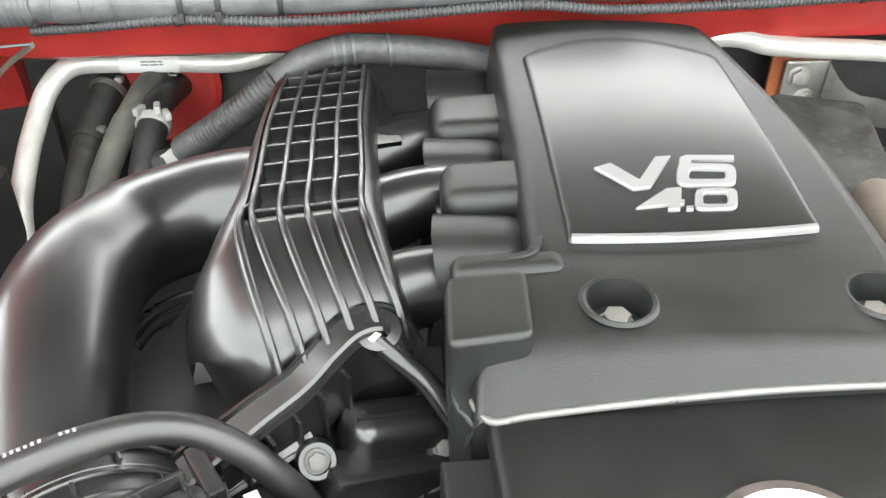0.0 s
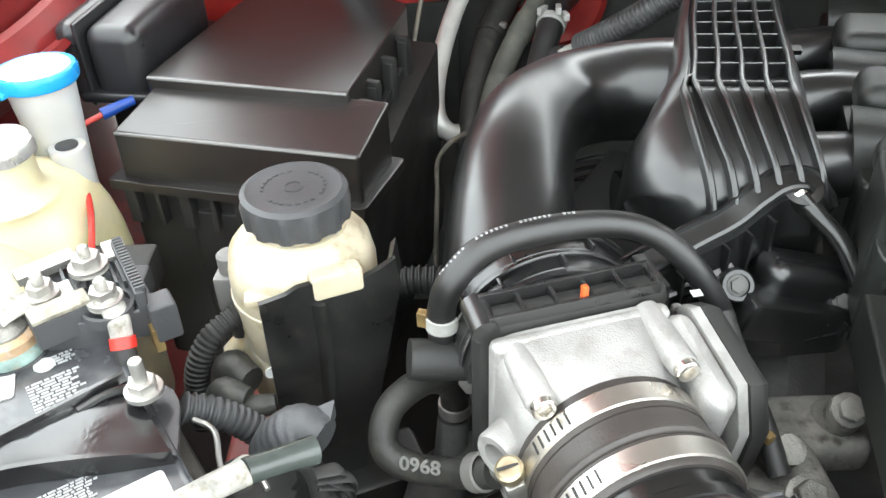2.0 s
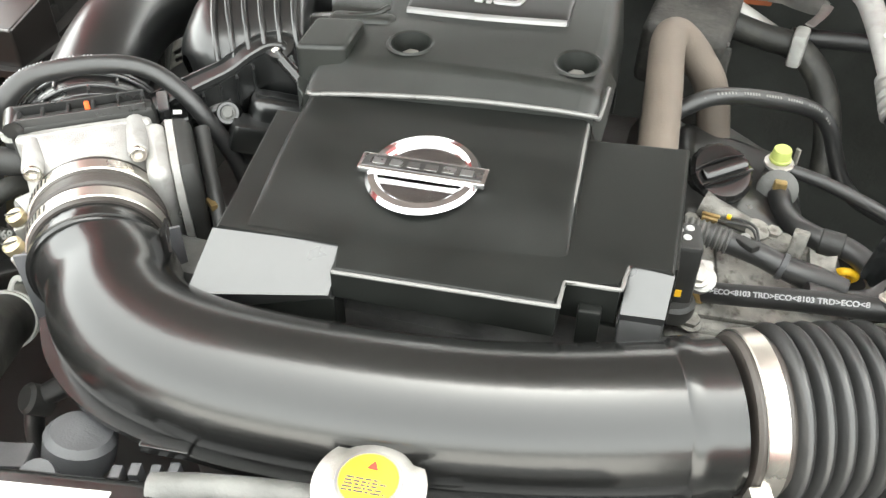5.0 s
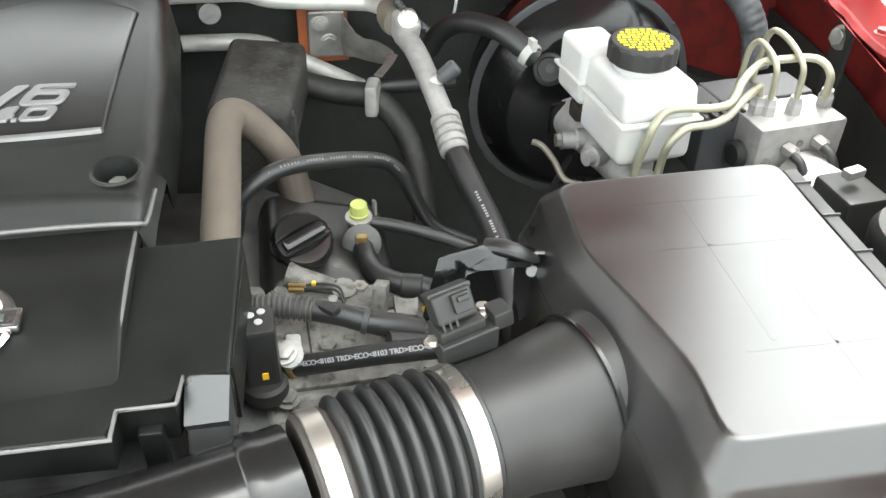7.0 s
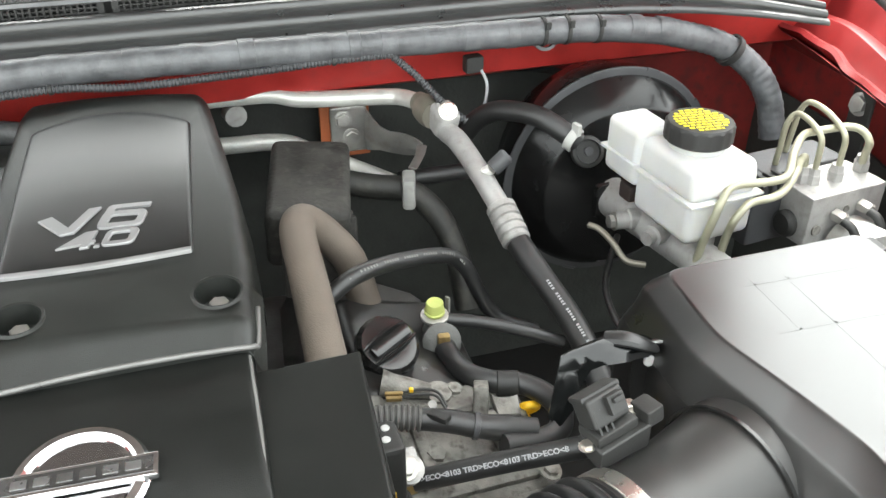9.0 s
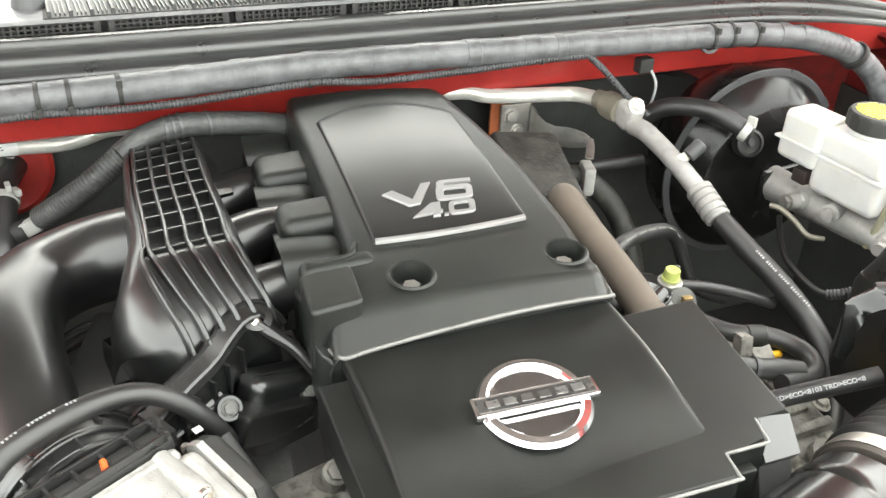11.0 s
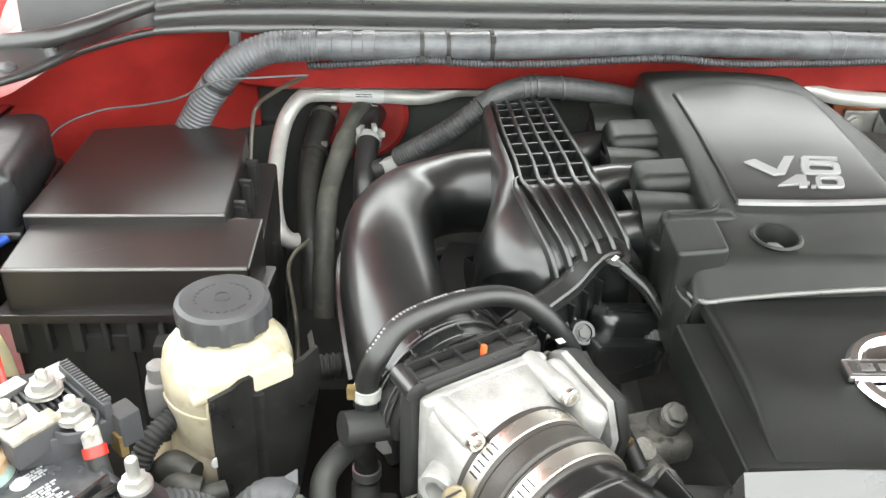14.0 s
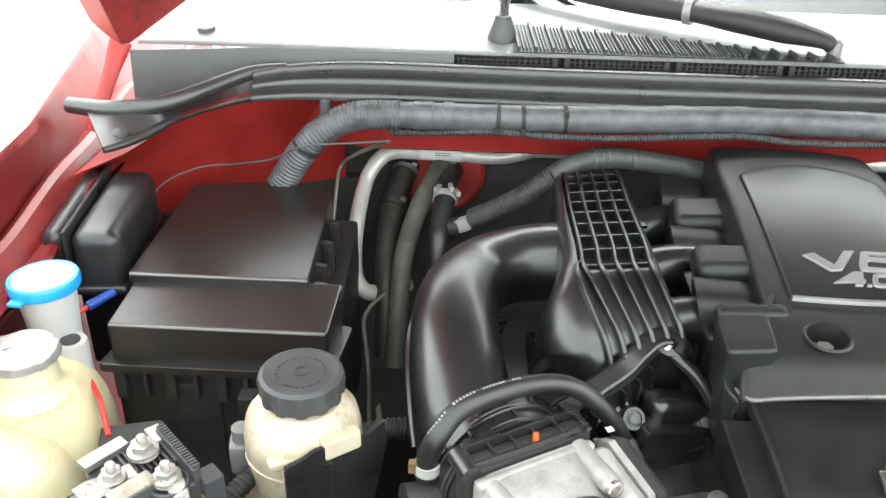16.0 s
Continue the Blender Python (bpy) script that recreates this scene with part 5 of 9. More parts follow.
LIDSTEPS = [lid_ring(LID_TOP, LID_EDGE, f, z) for f, z in ((-0.12, 1.0032), (0.0, 1.0030), (0.10, 1.0018), (0.22, 0.9985), (0.80, 0.9850), (0.93, 0.9805), (1.0, 0.9745))]
part("lid", skin(LIDSTEPS + [lid_ring(LID_EDGE, LID_FOOT, f, z) for f, z in ((0.25, 0.962), (0.75, 0.945))]), LIDPLASTIC, ac, angle=50)
part("body", skin([lid_ring(LID_EDGE, LID_FOOT, f, z) for f, z in ((0.74, 0.946), (1.0, 0.936), (1.0, 0.80))]), LIDPLASTIC, ac)
for x, y, d, w in ((0.532, 0.375, 0.07, 4), (0.566, 0.325, 0.17, 4), (0.612, 0.250, 0.10, 4), (0.575, 0.405, 0.11, 94), (0.580, 0.345, 0.13, 94), (0.600, 0.235, 0.10, 94)):
    part("lid_rib", box((x, y, 1.00302), (0.0022, d, 0.00056), turn=w), LIDPLASTIC, ac)
part("snout_bead", hoop(B0 + BA * 0.206, BA, 0.0628, 0.0035, 0.0022, 48), DUCT, ac)
part("edge_rail", box((0.704, 0.31, 0.968), (0.014, 0.35, 0.020), 0.002, turn=3.5), DARK, ac)
for k in range(7):
    part("rail_notch", box((0.704 - 0.0031 * (k - 3), 0.16 + 0.05 * k, 0.9785), (0.016, 0.0014, 0.003), turn=3.5), CAPGREY, ac)
part("snout", sweep([B0 + BA * 0.100, B0 + BA * 0.135, B0 + BA * 0.19, B0 + BA * 0.25], [0.0505, 0.052, 0.060, 0.070], 36), mat("matte_black_snout", (0.020, 0.0195, 0.0185), 0.42, scale=12, grain=900, bump=0.05, rvar=0.04, spec=0.6), ac)
ms = thing("airflow_sensor", (0.375, 0.31, 0.955), "grey black airflow sensor plugged into the snout", "sensor")
SX, SZ = Vector((0.9, 0.35, 0.10)).normalized(), Vector((-0.05, 0.10, 1)).normalized()
SY = SZ.cross(SX)
S0 = Vector((0.378, 0.300, 0.968))


def sn_at(x, y, z):
    return S0 + SX * (x * 0.86) + SY * (y * 0.86) + SZ * (z * 0.86)


part("base", prism([tuple(sn_at(x, y, 0.004)) for x, y in ((-0.028, -0.014), (0.024, -0.014), (0.028, -0.004), (0.026, 0.016), (-0.026, 0.016))], 0.955, 0.002), DARK, ms)
part("step", box(sn_at(-0.006, 0.004, 0.009), (0.0361, 0.0224, 0.0086), 0.002, x=SX, z=SZ), DARK, ms)
part("connector", box(sn_at(-0.008, 0.012, 0.024), (0.031, 0.0206, 0.0224), 0.003, x=SX, z=SZ + SY * 0.5, seg=3), DARK, ms)
part("connector_lip", box(sn_at(-0.008, 0.020, 0.034), (0.0344, 0.0172, 0.0052), 0.002, x=SX, z=SZ + SY * 0.5), DARK, ms)
part("latch_recess", box(sn_at(-0.003, 0.003, 0.031), (0.014, 0.012, 0.014), 0.001, x=SX, z=SZ + SY * 0.5), DARK, ms)
part("latch", box(sn_at(-0.003, 0.001, 0.036), (0.009, 0.012, 0.004), 0.001, x=SX, z=SZ + SY * 0.5), DARK, ms)
for k in range(3):
    part("rib", box(sn_at(-0.022 + 0.006 * k, -0.001, 0.020), (0.0016, 0.004, 0.020), x=SX, z=SZ + SY * 0.5), DARK, ms)
part("screw", bolt(sn_at(0.021, 0.010, 0.005), SZ, 0.0055, 0.007), STEEL, ms)
part("screw", bolt(sn_at(-0.030, 0.002, 0.002), SZ, 0.0045), STEEL, ms)
part("plug", box(sn_at(0.030, -0.002, 0.007), (0.0155, 0.0189, 0.0138), 0.002, x=SX, z=SZ), DARK, ms)

# ---- passenger side: fuse box, reservoirs, battery ----
fb = thing("fuse_box", (-0.59, 0.6, 0.70), "black plastic fuse box with two part lid", "fuse box")
part("front_lid", prism(rounded([(x, y, 0.951 + (y - 0.4525 - 0.09 * (x + 0.694)) * 0.215) for x, y in ((-0.694, 0.4525), (-0.478, 0.472), (-0.479, 0.541), (-0.690, 0.522))], 0.004, 3), 0.908, 0.0030, 3), FUSELID, fb)
part("rear_lid", prism(rounded([(x, y, 0.974 - (y - 0.52) * 0.025) for x, y in ((-0.696, 0.5115), (-0.510, 0.5295), (-0.540, 0.745), (-0.610, 0.765), (-0.715, 0.735))], 0.006, 3), 0.925, 0.0030, 3), FUSELID, fb)
# thin pale strips stand in for the sky glint on the lid edges
part("lid_edge", sweep([(-0.6915, 0.4530, 0.9497), (-0.480, 0.4720, 0.9497)], 0.0016, 8), EDGE_GLINT, fb)
part("lid_edge", sweep([(-0.6935, 0.5120, 0.9727), (-0.512, 0.5297, 0.9724)], 0.0016, 8), EDGE_GLINT, fb)
part("lid_edge", sweep([(-0.4785, 0.4740, 0.9497), (-0.4795, 0.539, 0.9640)], 0.0010, 8), EDGE_GLINT, fb)
part("lip", prism(rounded([(-0.706, 0.443, 0.908), (-0.472, 0.463, 0.908), (-0.470, 0.55, 0.908), (-0.70, 0.53, 0.908)], 0.006, 2), 0.899, 0.002, 2), FUSELID, fb)
part("body", prism(rounded([(-0.700, 0.456, 0.905), (-0.480, 0.474, 0.905), (-0.510, 0.755, 0.925), (-0.72, 0.735, 0.925)], 0.01, 3), 0.70), DARK, fb)
for i in range(9):
    x = -0.688 + 0.0255 * i
    part("rib", box((x, 0.452 + 0.09 * (x + 0.70), 0.882), (0.005 if i % 2 else 0.011, 0.014, 0.034), 0.0015, turn=5), DARK, fb)
for x, w in ((-0.615, 0.05), (-0.52, 0.035)):
    part("side_rib", box((x, 0.457 + 0.09 * (x + 0.70), 0.80), (w, 0.010, 0.16), 0.004, turn=5), DARK, fb)
for i in range(3):
    cp = part("clip", box((-0.512 - 0.005 * i, 0.585 + 0.05 * i, 0.936), (0.012, 0.012, 0.040), 0.003, turn=-8), DARK, fb)
    part("clip_hook", box((-0.513 - 0.005 * i, 0.585 + 0.05 * i, 0.957), (0.014, 0.007, 0.005), 0.0012, turn=-8), DARK, cp)
part("side_lug", box((-0.503, 0.540, 0.944), (0.018, 0.022, 0.034), 0.004, turn=-8), FUSELID, fb)
part("clip_plate", box((-0.517, 0.63, 0.910), (0.006, 0.13, 0.04), 0.002, turn=8), DARK, fb)
part("latch", box((-0.55, 0.452, 0.872), (0.030, 0.02, 0.024), 0.003, turn=5), DARK, fb)

rb = thing("relay_box", (-0.768, 0.61, 0.90), "rounded black plastic relay box by the wing", "box")
RELAY = mat("satin_relay_box_plastic", (0.018, 0.0185, 0.020), 0.36, grain=700, bump=0.06, spec=0.6)
part("main_shell", box((-0.747, 0.600, 0.975), (0.052, 0.166, 0.070), 0.015, turn=11, seg=5), RELAY, rb)
part("end_shell", box((-0.7885, 0.592, 0.975), (0.026, 0.160, 0.074), 0.0125, turn=11, seg=5), RELAY, rb)
part("seam_lip", box((-0.7745, 0.5945, 0.976), (0.005, 0.170, 0.078), 0.0022, turn=11), RELAY, rb)
part("skirt", box((-0.752, 0.600, 0.946), (0.066, 0.180, 0.010), 0.004, turn=11, seg=3), RELAY, rb)
part("foot", box((-0.768, 0.61, 0.88), (0.05, 0.1, 0.13), 0.004, turn=11), DARK, rb)

wb = thing("washer_filler", (-0.72, 0.42, 0.86), "translucent washer filler neck with blue cap", "filler neck")
part("neck", lathe([(0.018, 0.0), (0.0205, 0.06), (0.0235, 0.10), (0.0275, 0.145), (0.0280, 0.152), (0.025, 0.152)], (-0.734, 0.436, 0.855), (-0.03, 0.02, 1), 28), MILK, wb)
part("cap", lathe([(0.0310, 0.0), (0.0325, 0.002), (0.0330, 0.009), (0.0315, 0.0120), (0.0285, 0.0115), (0.0, 0.0120)], (-0.7365, 0.4365, 0.999), (-0.03, 0.02, 1), 40), BLUE, wb, "bright blue cap")
part("cap_disc", lathe([(0.0280, 0.0), (0.0270, 0.0010), (0.0, 0.0022)], (-0.7369, 0.4367, 1.0108), (-0.03, 0.02, 1), 36), mat("pale_blue_plastic", (0.50, 0.66, 0.80), 0.3), wb, "pale blue cap face")
part("cap_tab", box((-0.7455, 0.4035, 1.001), (0.014, 0.010, 0.004), 0.0015), BLUE, wb)

ct = thing("coolant_tank", (-0.80, 0.34, 0.70), "yellowed translucent coolant overflow tank", "tank")


def lobe(cx, cy, sx, sy, z0, z1, turn, dome, neck=None):
    """A moulded tank lobe: straight sides and a domed shoulder."""
    w = radians(turn)
    rings = []
    for k in range(14):
        t = k / 13
        z = z0 + (z1 - z0) * t
        q = 1.0 if t < 0.55 else math.sqrt(max(0.0, 1 - ((t - 0.55) / 0.45) ** 2.4)) * (1 - dome) + dome
        ring = []
        for i in range(32):
            a = 2 * math.pi * i / 32
            e = 0.55
            px = sx * q * math.copysign(abs(math.cos(a)) ** e, math.cos(a))
            py = sy * q * math.copysign(abs(math.sin(a)) ** e, math.sin(a))
            ring.append(Vector((cx + px * math.cos(w) - py * math.sin(w), cy + px * math.sin(w) + py * math.cos(w), z)))
        rings.append(ring)
    return skin(rings)


for name, lob in (("front_lobe", lobe(-0.785, 0.288, 0.088, 0.088, 0.68, 0.946, 25, 0.10)), ("rear_lobe", lobe(-0.738, 0.372, 0.074, 0.066, 0.68, 0.960, 25, 0.16)), ("saddle", lobe(-0.750, 0.325, 0.082, 0.085, 0.68, 0.930, 25, 0.25))):
    finish(name, lob, TANK, ct, angle=80, weigh=False)
part("neck", lathe([(0.036, 0.0), (0.033, 0.003), (0.0285, 0.008), (0.0262, 0.013), (0.0255, 0.04)], (-0.7125, 0.352, 0.947), (0, 0, 1), 32), TANK, ct, angle=60)
fcap = part("cap", lathe([(0.0270, 0.0), (0.0285, 0.001), (0.0288, 0.0085), (0.0275, 0.0105), (0.0235, 0.0115), (0.0, 0.0120)], (-0.7125, 0.352, 0.982), (-0.05, -0.05, 1), 48, wave=(2, 0.0030, 0.0270)), mat("pale_grey_cap", (0.52, 0.52, 0.50), 0.30, metal=0.6, var=0.2, wear=(0.3, 0.3, 0.28), wear_amount=0.5), ct, "pale silver filler cap")
part("cap_mark", box((-0.718, 0.354, 0.9942), (0.022, 0.005, 0.0007), 0.0003, turn=35), SATIN, fcap)
part("spout", sweep([(-0.735, 0.347, 0.972), (-0.758, 0.340, 0.972), (-0.785, 0.331, 0.969)], [0.0060, 0.0055, 0.0055], 12), MILK, ct)
part("ear", lathe([(0.0150, -0.05), (0.0155, -0.002), (0.0145, 0.001), (0.0100, 0.0012)], (-0.7120, 0.4195, 0.952), (0, 0, 1), 24), MILK, ct)
part("ear_plug", lathe([(0.0095, -0.002), (0.0092, 0.0022), (0.0065, 0.0030), (0.0, 0.0026)], (-0.7120, 0.4195, 0.952), (0, 0, 1), 24), CAPGREY, ct, "black rubber plug")
tk = thing("tank_bracket", (-0.86, 0.46, 0.90), "cream painted bracket bolted behind the coolant tank", "bracket")
part("plate", skin([[Vector((x, 0.462 + o, z)) for x, z in ((-0.899, 0.902), (-0.884, 0.940), (-0.862, 0.964), (-0.846, 0.968), (-0.840, 0.948), (-0.852, 0.925), (-0.868, 0.900))] for o in (0.0, 0.004)]), mat("cream_painted_steel", (0.36, 0.33, 0.28), 0.5, var=0.2, bump=0.1), tk)
part("bolt", bolt((-0.858, 0.462, 0.953), (0.1, -1, 0.2), 0.0085, 0.006), ZINC, tk)

ps = thing("steering_reservoir", (-0.464, 0.350, 0.80), "yellowed power steering reservoir with black cap", "reservoir")
part("body", lathe([(0.032, 0.0), (0.042, 0.02), (0.046, 0.05), (0.0485, 0.10), (0.0500, 0.122), (0.0500, 0.138), (0.0470, 0.152), (0.038, 0.163), (0.028, 0.168), (0.028, 0.18)], (-0.467, 0.350, 0.805), (0, 0, 1), 36), CREAM, ps)
part("shoulder_ring", lathe([(0.0490, 0.0), (0.0510, 0.001), (0.0510, 0.0035), (0.0490, 0.0045)], (-0.467, 0.350, 0.922), (0, 0, 1), 36), CREAM, ps)
part("neck_ring", lathe([(0.026, 0.0), (0.0295, 0.0006), (0.0295, 0.003), (0.026, 0.0036)], (-0.464, 0.3505, 0.970), (0, 0, 1), 32), CREAM, ps)
pcap = part("cap", lathe([(0.031, 0.0), (0.0350, 0.0015), (0.0360, 0.017), (0.0345, 0.0215), (0.031, 0.0235), (0.026, 0.0226), (0.0, 0.0235)], (-0.466, 0.351, 0.9765), (0, 0, 1), 72, wave=(12, -0.0022, 0.0345)), CAPGREY, ps, "black ribbed screw cap")
part("centre_ring", lathe([(0.0065, 0), (0.0065, 0.0008), (0.0052, 0.0008), (0.0052, 0)], (-0.466, 0.351, 0.9997), (0, 0, 1), 24), CAPGREY, pcap)
for i in range(26):
    w = 2 * math.pi * i / 26
    if i % 9 in (7, 8):
        continue
    part("raised_mark", box((-0.466 + 0.020 * math.cos(w), 0.351 + 0.020 * math.sin(w), 0.9995), (0.0032, 0.0018, 0.0012), turn=math.degrees(w) + 90), CAPGREY, pcap)
part("sight_moulding", box((-0.448, 0.308, 0.935), (0.05, 0.016, 0.018), 0.004, turn=41), CREAM, ps)
part("front_ledge", box((-0.459, 0.3085, 0.946), (0.050, 0.012, 0.006), 0.002, turn=30), CREAM, ps)
part("front_rib", box((-0.470, 0.3060, 0.920), (0.006, 0.006, 0.060), 0.002, turn=10), CREAM, ps)
part("mould_seam", box((-0.5085, 0.345, 0.89), (0.003, 0.003, 0.12), 0.001), CREAM, ps)
part("lower_bulge", lathe([(0.040, 0.0), (0.046, 0.010), (0.047, 0.040), (0.044, 0.052)], (-0.470, 0.348, 0.835), (0, 0, 1), 32), CREAM, ps)
part("foot_block", box((-0.428, 0.322, 0.955), (0.034, 0.014, 0.018), 0.003, turn=41), CREAM, ps)
part("side_stub", sweep([(-0.505, 0.345, 0.87), (-0.515, 0.343, 0.865), (-0.528, 0.335, 0.85)], 0.011, 12), CREAM, ps)
lp = part("level_plug", box((-0.520, 0.338, 0.915), (0.018, 0.022, 0.030), 0.003, turn=15), mat("pale_grey_plug", (0.20, 0.195, 0.19), 0.5, var=0.2, bump=0.1), ps, "pale grey sensor plug")
part("plug_top", lathe([(0.008, 0.0), (0.008, 0.014), (0.006, 0.016)], (-0.5185, 0.339, 0.929), (0, 0, 1), 18), lp.data.materials[0], lp)
part("plug_tail", lathe([(0.006, -0.03), (0.006, 0.0)], (-0.5205, 0.337, 0.902), (0, 0, 1), 14), CAPGREY, lp)
br = thing("reservoir_bracket", (-0.44, 0.31, 0.75), "black steel bracket holding the steering reservoir", "bracket")
BX, BN = Vector((0.752, 0.659, 0)), Vector((0.659, -0.752, 0))
OUT = ((-0.027, 0.755), (-0.027, 0.9555), (-0.010, 0.9575), (-0.002, 0.9610), (0.010, 0.9610), (0.015, 0.9530), (0.020, 0.9490), (0.036, 0.9540), (0.050, 0.9580), (0.062, 0.9640), (0.064, 0.940), (0.056, 0.905), (0.046, 0.86), (0.030, 0.80), (0.020, 0.755))
part("front_plate", skin([[Vector((-0.447, 0.308, z)) + BX * s + BN * o for s, z in OUT] for o in (0.004, 0.008)]), BRACKET, br)
part("side_flap", skin([[Vector((-0.447, 0.308, z)) + BX * (s + 0.010 * k) + BN * (o - 0.016 * k) for s, z in ((0.060, 0.964), (0.0625, 0.940), (0.054, 0.905), (0.050, 0.905), (0.058, 0.940), (0.056, 0.960))] for k, o in ((0, 0.006), (0.5, 0.005), (1, 0.002))]), BRACKET, br)
part("foot", box((-0.43, 0.315, 0.745), (0.11, 0.05, 0.07), 0.006, x=BX), BRACKET, br)
part("pressed_ridge", sweep([Vector((-0.441, 0.314, 0.945)) + BN * 0.008, Vector((-0.441, 0.314, 0.90)) + BN * 0.0085, Vector((-0.443, 0.312, 0.84)) + BN * 0.008], 0.006, 10, squash=0.5), BRACKET, br)
part("bead", lathe([(0.007, 0), (0.007, 0.0015), (0.0045, 0.0018), (0.0, 0.0018)], Vector((-0.434, 0.323, 0.937)) + BN * 0.0085, BN, 18), BRACKET, br)
part("hole", lathe([(0.0045, 0), (0.0045, 0.0012), (0.0, 0.0012)], Vector((-0.469, 0.292, 0.898)) + BN * 0.0085, BN, 16), PAPER, br, "pale round hole")

# battery: u along its length, v towards the radiator
BU, BV = Vector((-0.8, 0.6, 0)), Vector((-0.6, -0.8, 0))
BC = Vector((-0.377, 0.119, 0))


def bat(u, v, z):
    return BC + BU * u + BV * v + Vector((0, 0, z))


bt = thing("battery", bat(0.13, 0.087, 0.735), "grey black car battery with worn printed labels", "battery")
part("case", box(bat(0.13, 0.087, 0.835), (0.256, 0.170, 0.20), 0.004, x=BU), BATTERY, bt)
part("lid", box(bat(0.13, 0.087, 0.936), (0.262, 0.175, 0.022), 0.004, x=BU, seg=3), BATTERY, bt)
for c, seed in (((-0.4925, 0.0735), 67), ((-0.598, 0.1385), 187)):
    c = Vector((*c, 0))
    o = [c + BU * a + BV * b for a, b in ((-0.041, -0.016), (-0.030, -0.028), (0.030, -0.028), (0.041, -0.016), (0.041, 0.020), (0.030, 0.031), (-0.030, 0.031), (-0.041, 0.020))]
    cap = part("vent_cap", prism([(p.x, p.y, 0.9640) for p in o], 0.944, 0.0022, 2), BATTERY, bt, "vent cap covered with small print")
    part("skirt", prism([tuple(c + (p - c) * 1.09 + Vector((0, 0, 0.9555))) for p in o], 0.944, 0.002, 2), BATTERY, cap)
    part("print", print_bars(c + BU * 0.033 - BV * 0.024 + Vector((0, 0, 0.9641)), BV, -BU, 0.050, 0.036, 15, seed, fill=0.62), INK, cap)
    part("print", print_bars(c - BU * 0.006 - BV * 0.024 + Vector((0, 0, 0.9641)), BV, -BU, 0.050, 0.026, 6, seed + 1, fill=0.68), INK, cap)
LX, LY = Vector((0.60, 0.80, 0)), Vector((0.80, -0.60, 0))
lab = part("sticker", prism(rounded([(-0.4898, 0.114, 0.9482), (-0.4737, 0.1032, 0.9482), (-0.4370, 0.1520, 0.9482), (-0.4525, 0.1640, 0.9482)], 0.003, 3), 0.9470), PAPER, bt, "white printed sticker")
part("print", print_bars(Vector((-0.4835, 0.1175, 0.9485)), LX, LY, 0.046, 0.009, 1, 5, fill=0.95), INK, lab)
part("lid_print", print_bars(Vector((-0.5085, 0.122, 0.9472)), LX, LY, 0.044, 0.018, 9, 9, fill=0.6), INK, bt)
part("recycling_mark", hoop(Vector((-0.4925, 0.1265, 0.9474)), (0, 0, 1), 0.0042, 0.0004, 0.0014, 6), INK, bt)
part("lid_print", print_bars(Vector((-0.5690, 0.2085, 0.9472)), LX, LY, 0.024, 0.010, 4, 12, fill=0.62), INK, bt)
part("lid_print", print_bars(Vector((-0.5610, 0.1905, 0.9472)), LX, LY, 0.030, 0.026, 10, 15, fill=0.62), INK, bt)
part("label_oval", lathe([(0.0062, 0.0), (0.0060, 0.0005), (0.0, 0.0005)], (-0.5625, 0.2085, 0.9472), (0, 0, 1), 24), PAPER, bt, "white oval mark")
part("sticker", prism(rounded([(-0.590, 0.194, 0.9480), (-0.578, 0.203, 0.9480), (-0.561, 0.182, 0.9480), (-0.574, 0.171, 0.9480)], 0.003, 3), 0.9470), PAPER, bt, "white blank label")
for u, v, nm in ((0.047, 0.047, "negative_post"), (0.2275, 0.053, "positive_post")):
    part(nm, lathe([(0.011, 0.0), (0.0105, 0.003), (0.0095, 0.0245), (0.0085, 0.0265), (0.0, 0.0265)], bat(u, v, 0.9465), (0, 0, 1), 24), OLDCAST, bt, "dull lead terminal post")
    part("post_collar", lathe([(0.024, 0.0), (0.0235, 0.0022), (0.021, 0.0024), (0.0205, 0.001), (0.011, 0.001)], bat(u, v, 0.9468), (0, 0, 1), 28), BATTERY, bt)
sl = thing("battery_sleeve", bat(0.13, 0.087, 0.735), "dark woven insulation sleeve round the battery", "sleeve")
part("front_wall", box(bat(-0.008, 0.080, 0.83), (0.008, 0.185, 0.20), 0.003, x=BU), FELT, sl)
part("side_wall", box(bat(0.12, -0.006, 0.83), (0.26, 0.008, 0.20), 0.003, x=BU), FELT, sl)
part("rear_wall", box(bat(0.12, 0.181, 0.83), (0.26, 0.008, 0.20), 0.003, x=BU), FELT, sl)
part("fold", sweep([bat(-0.011, 0.17, 0.925), bat(-0.013, 0.09, 0.931), bat(-0.011, 0.0, 0.928), bat(0.0, -0.011, 0.926), bat(0.06, -0.011, 0.922)], 0.006, 8), FELT, sl)

nc = thing("negative_cable", bat(0.04, 0.048, 0.95), "corroded white metal battery clamp with black cable", "battery cable")
part("clamp", lathe([(0.0175, 0.0), (0.018, 0.004), (0.015, 0.010), (0.0145, 0.020), (0.0105, 0.021), (0.0105, 0.0)], bat(0.047, 0.047, 0.9485), (0, 0, 1), 24), CRUST, nc, "white crusted clamp")
part("clamp_ear", box(bat(0.030, 0.036, 0.957), (0.018, 0.012, 0.013), 0.004, x=BU + BV * 0.5), CRUST, nc)
part("clamp_bolt", bolt(bat(0.020, 0.030, 0.957), -BU - BV * 0.3, 0.0055, 0.012), ZINC, nc)
part("lug", sweep([bat(0.046, 0.036, 0.962), bat(0.048, 0.018, 0.964), bat(0.049, 0.0, 0.963), bat(0.050, -0.022, 0.961)], [0.0075, 0.0065, 0.0075, 0.0078], 14, squash=0.75), CRUST, nc)
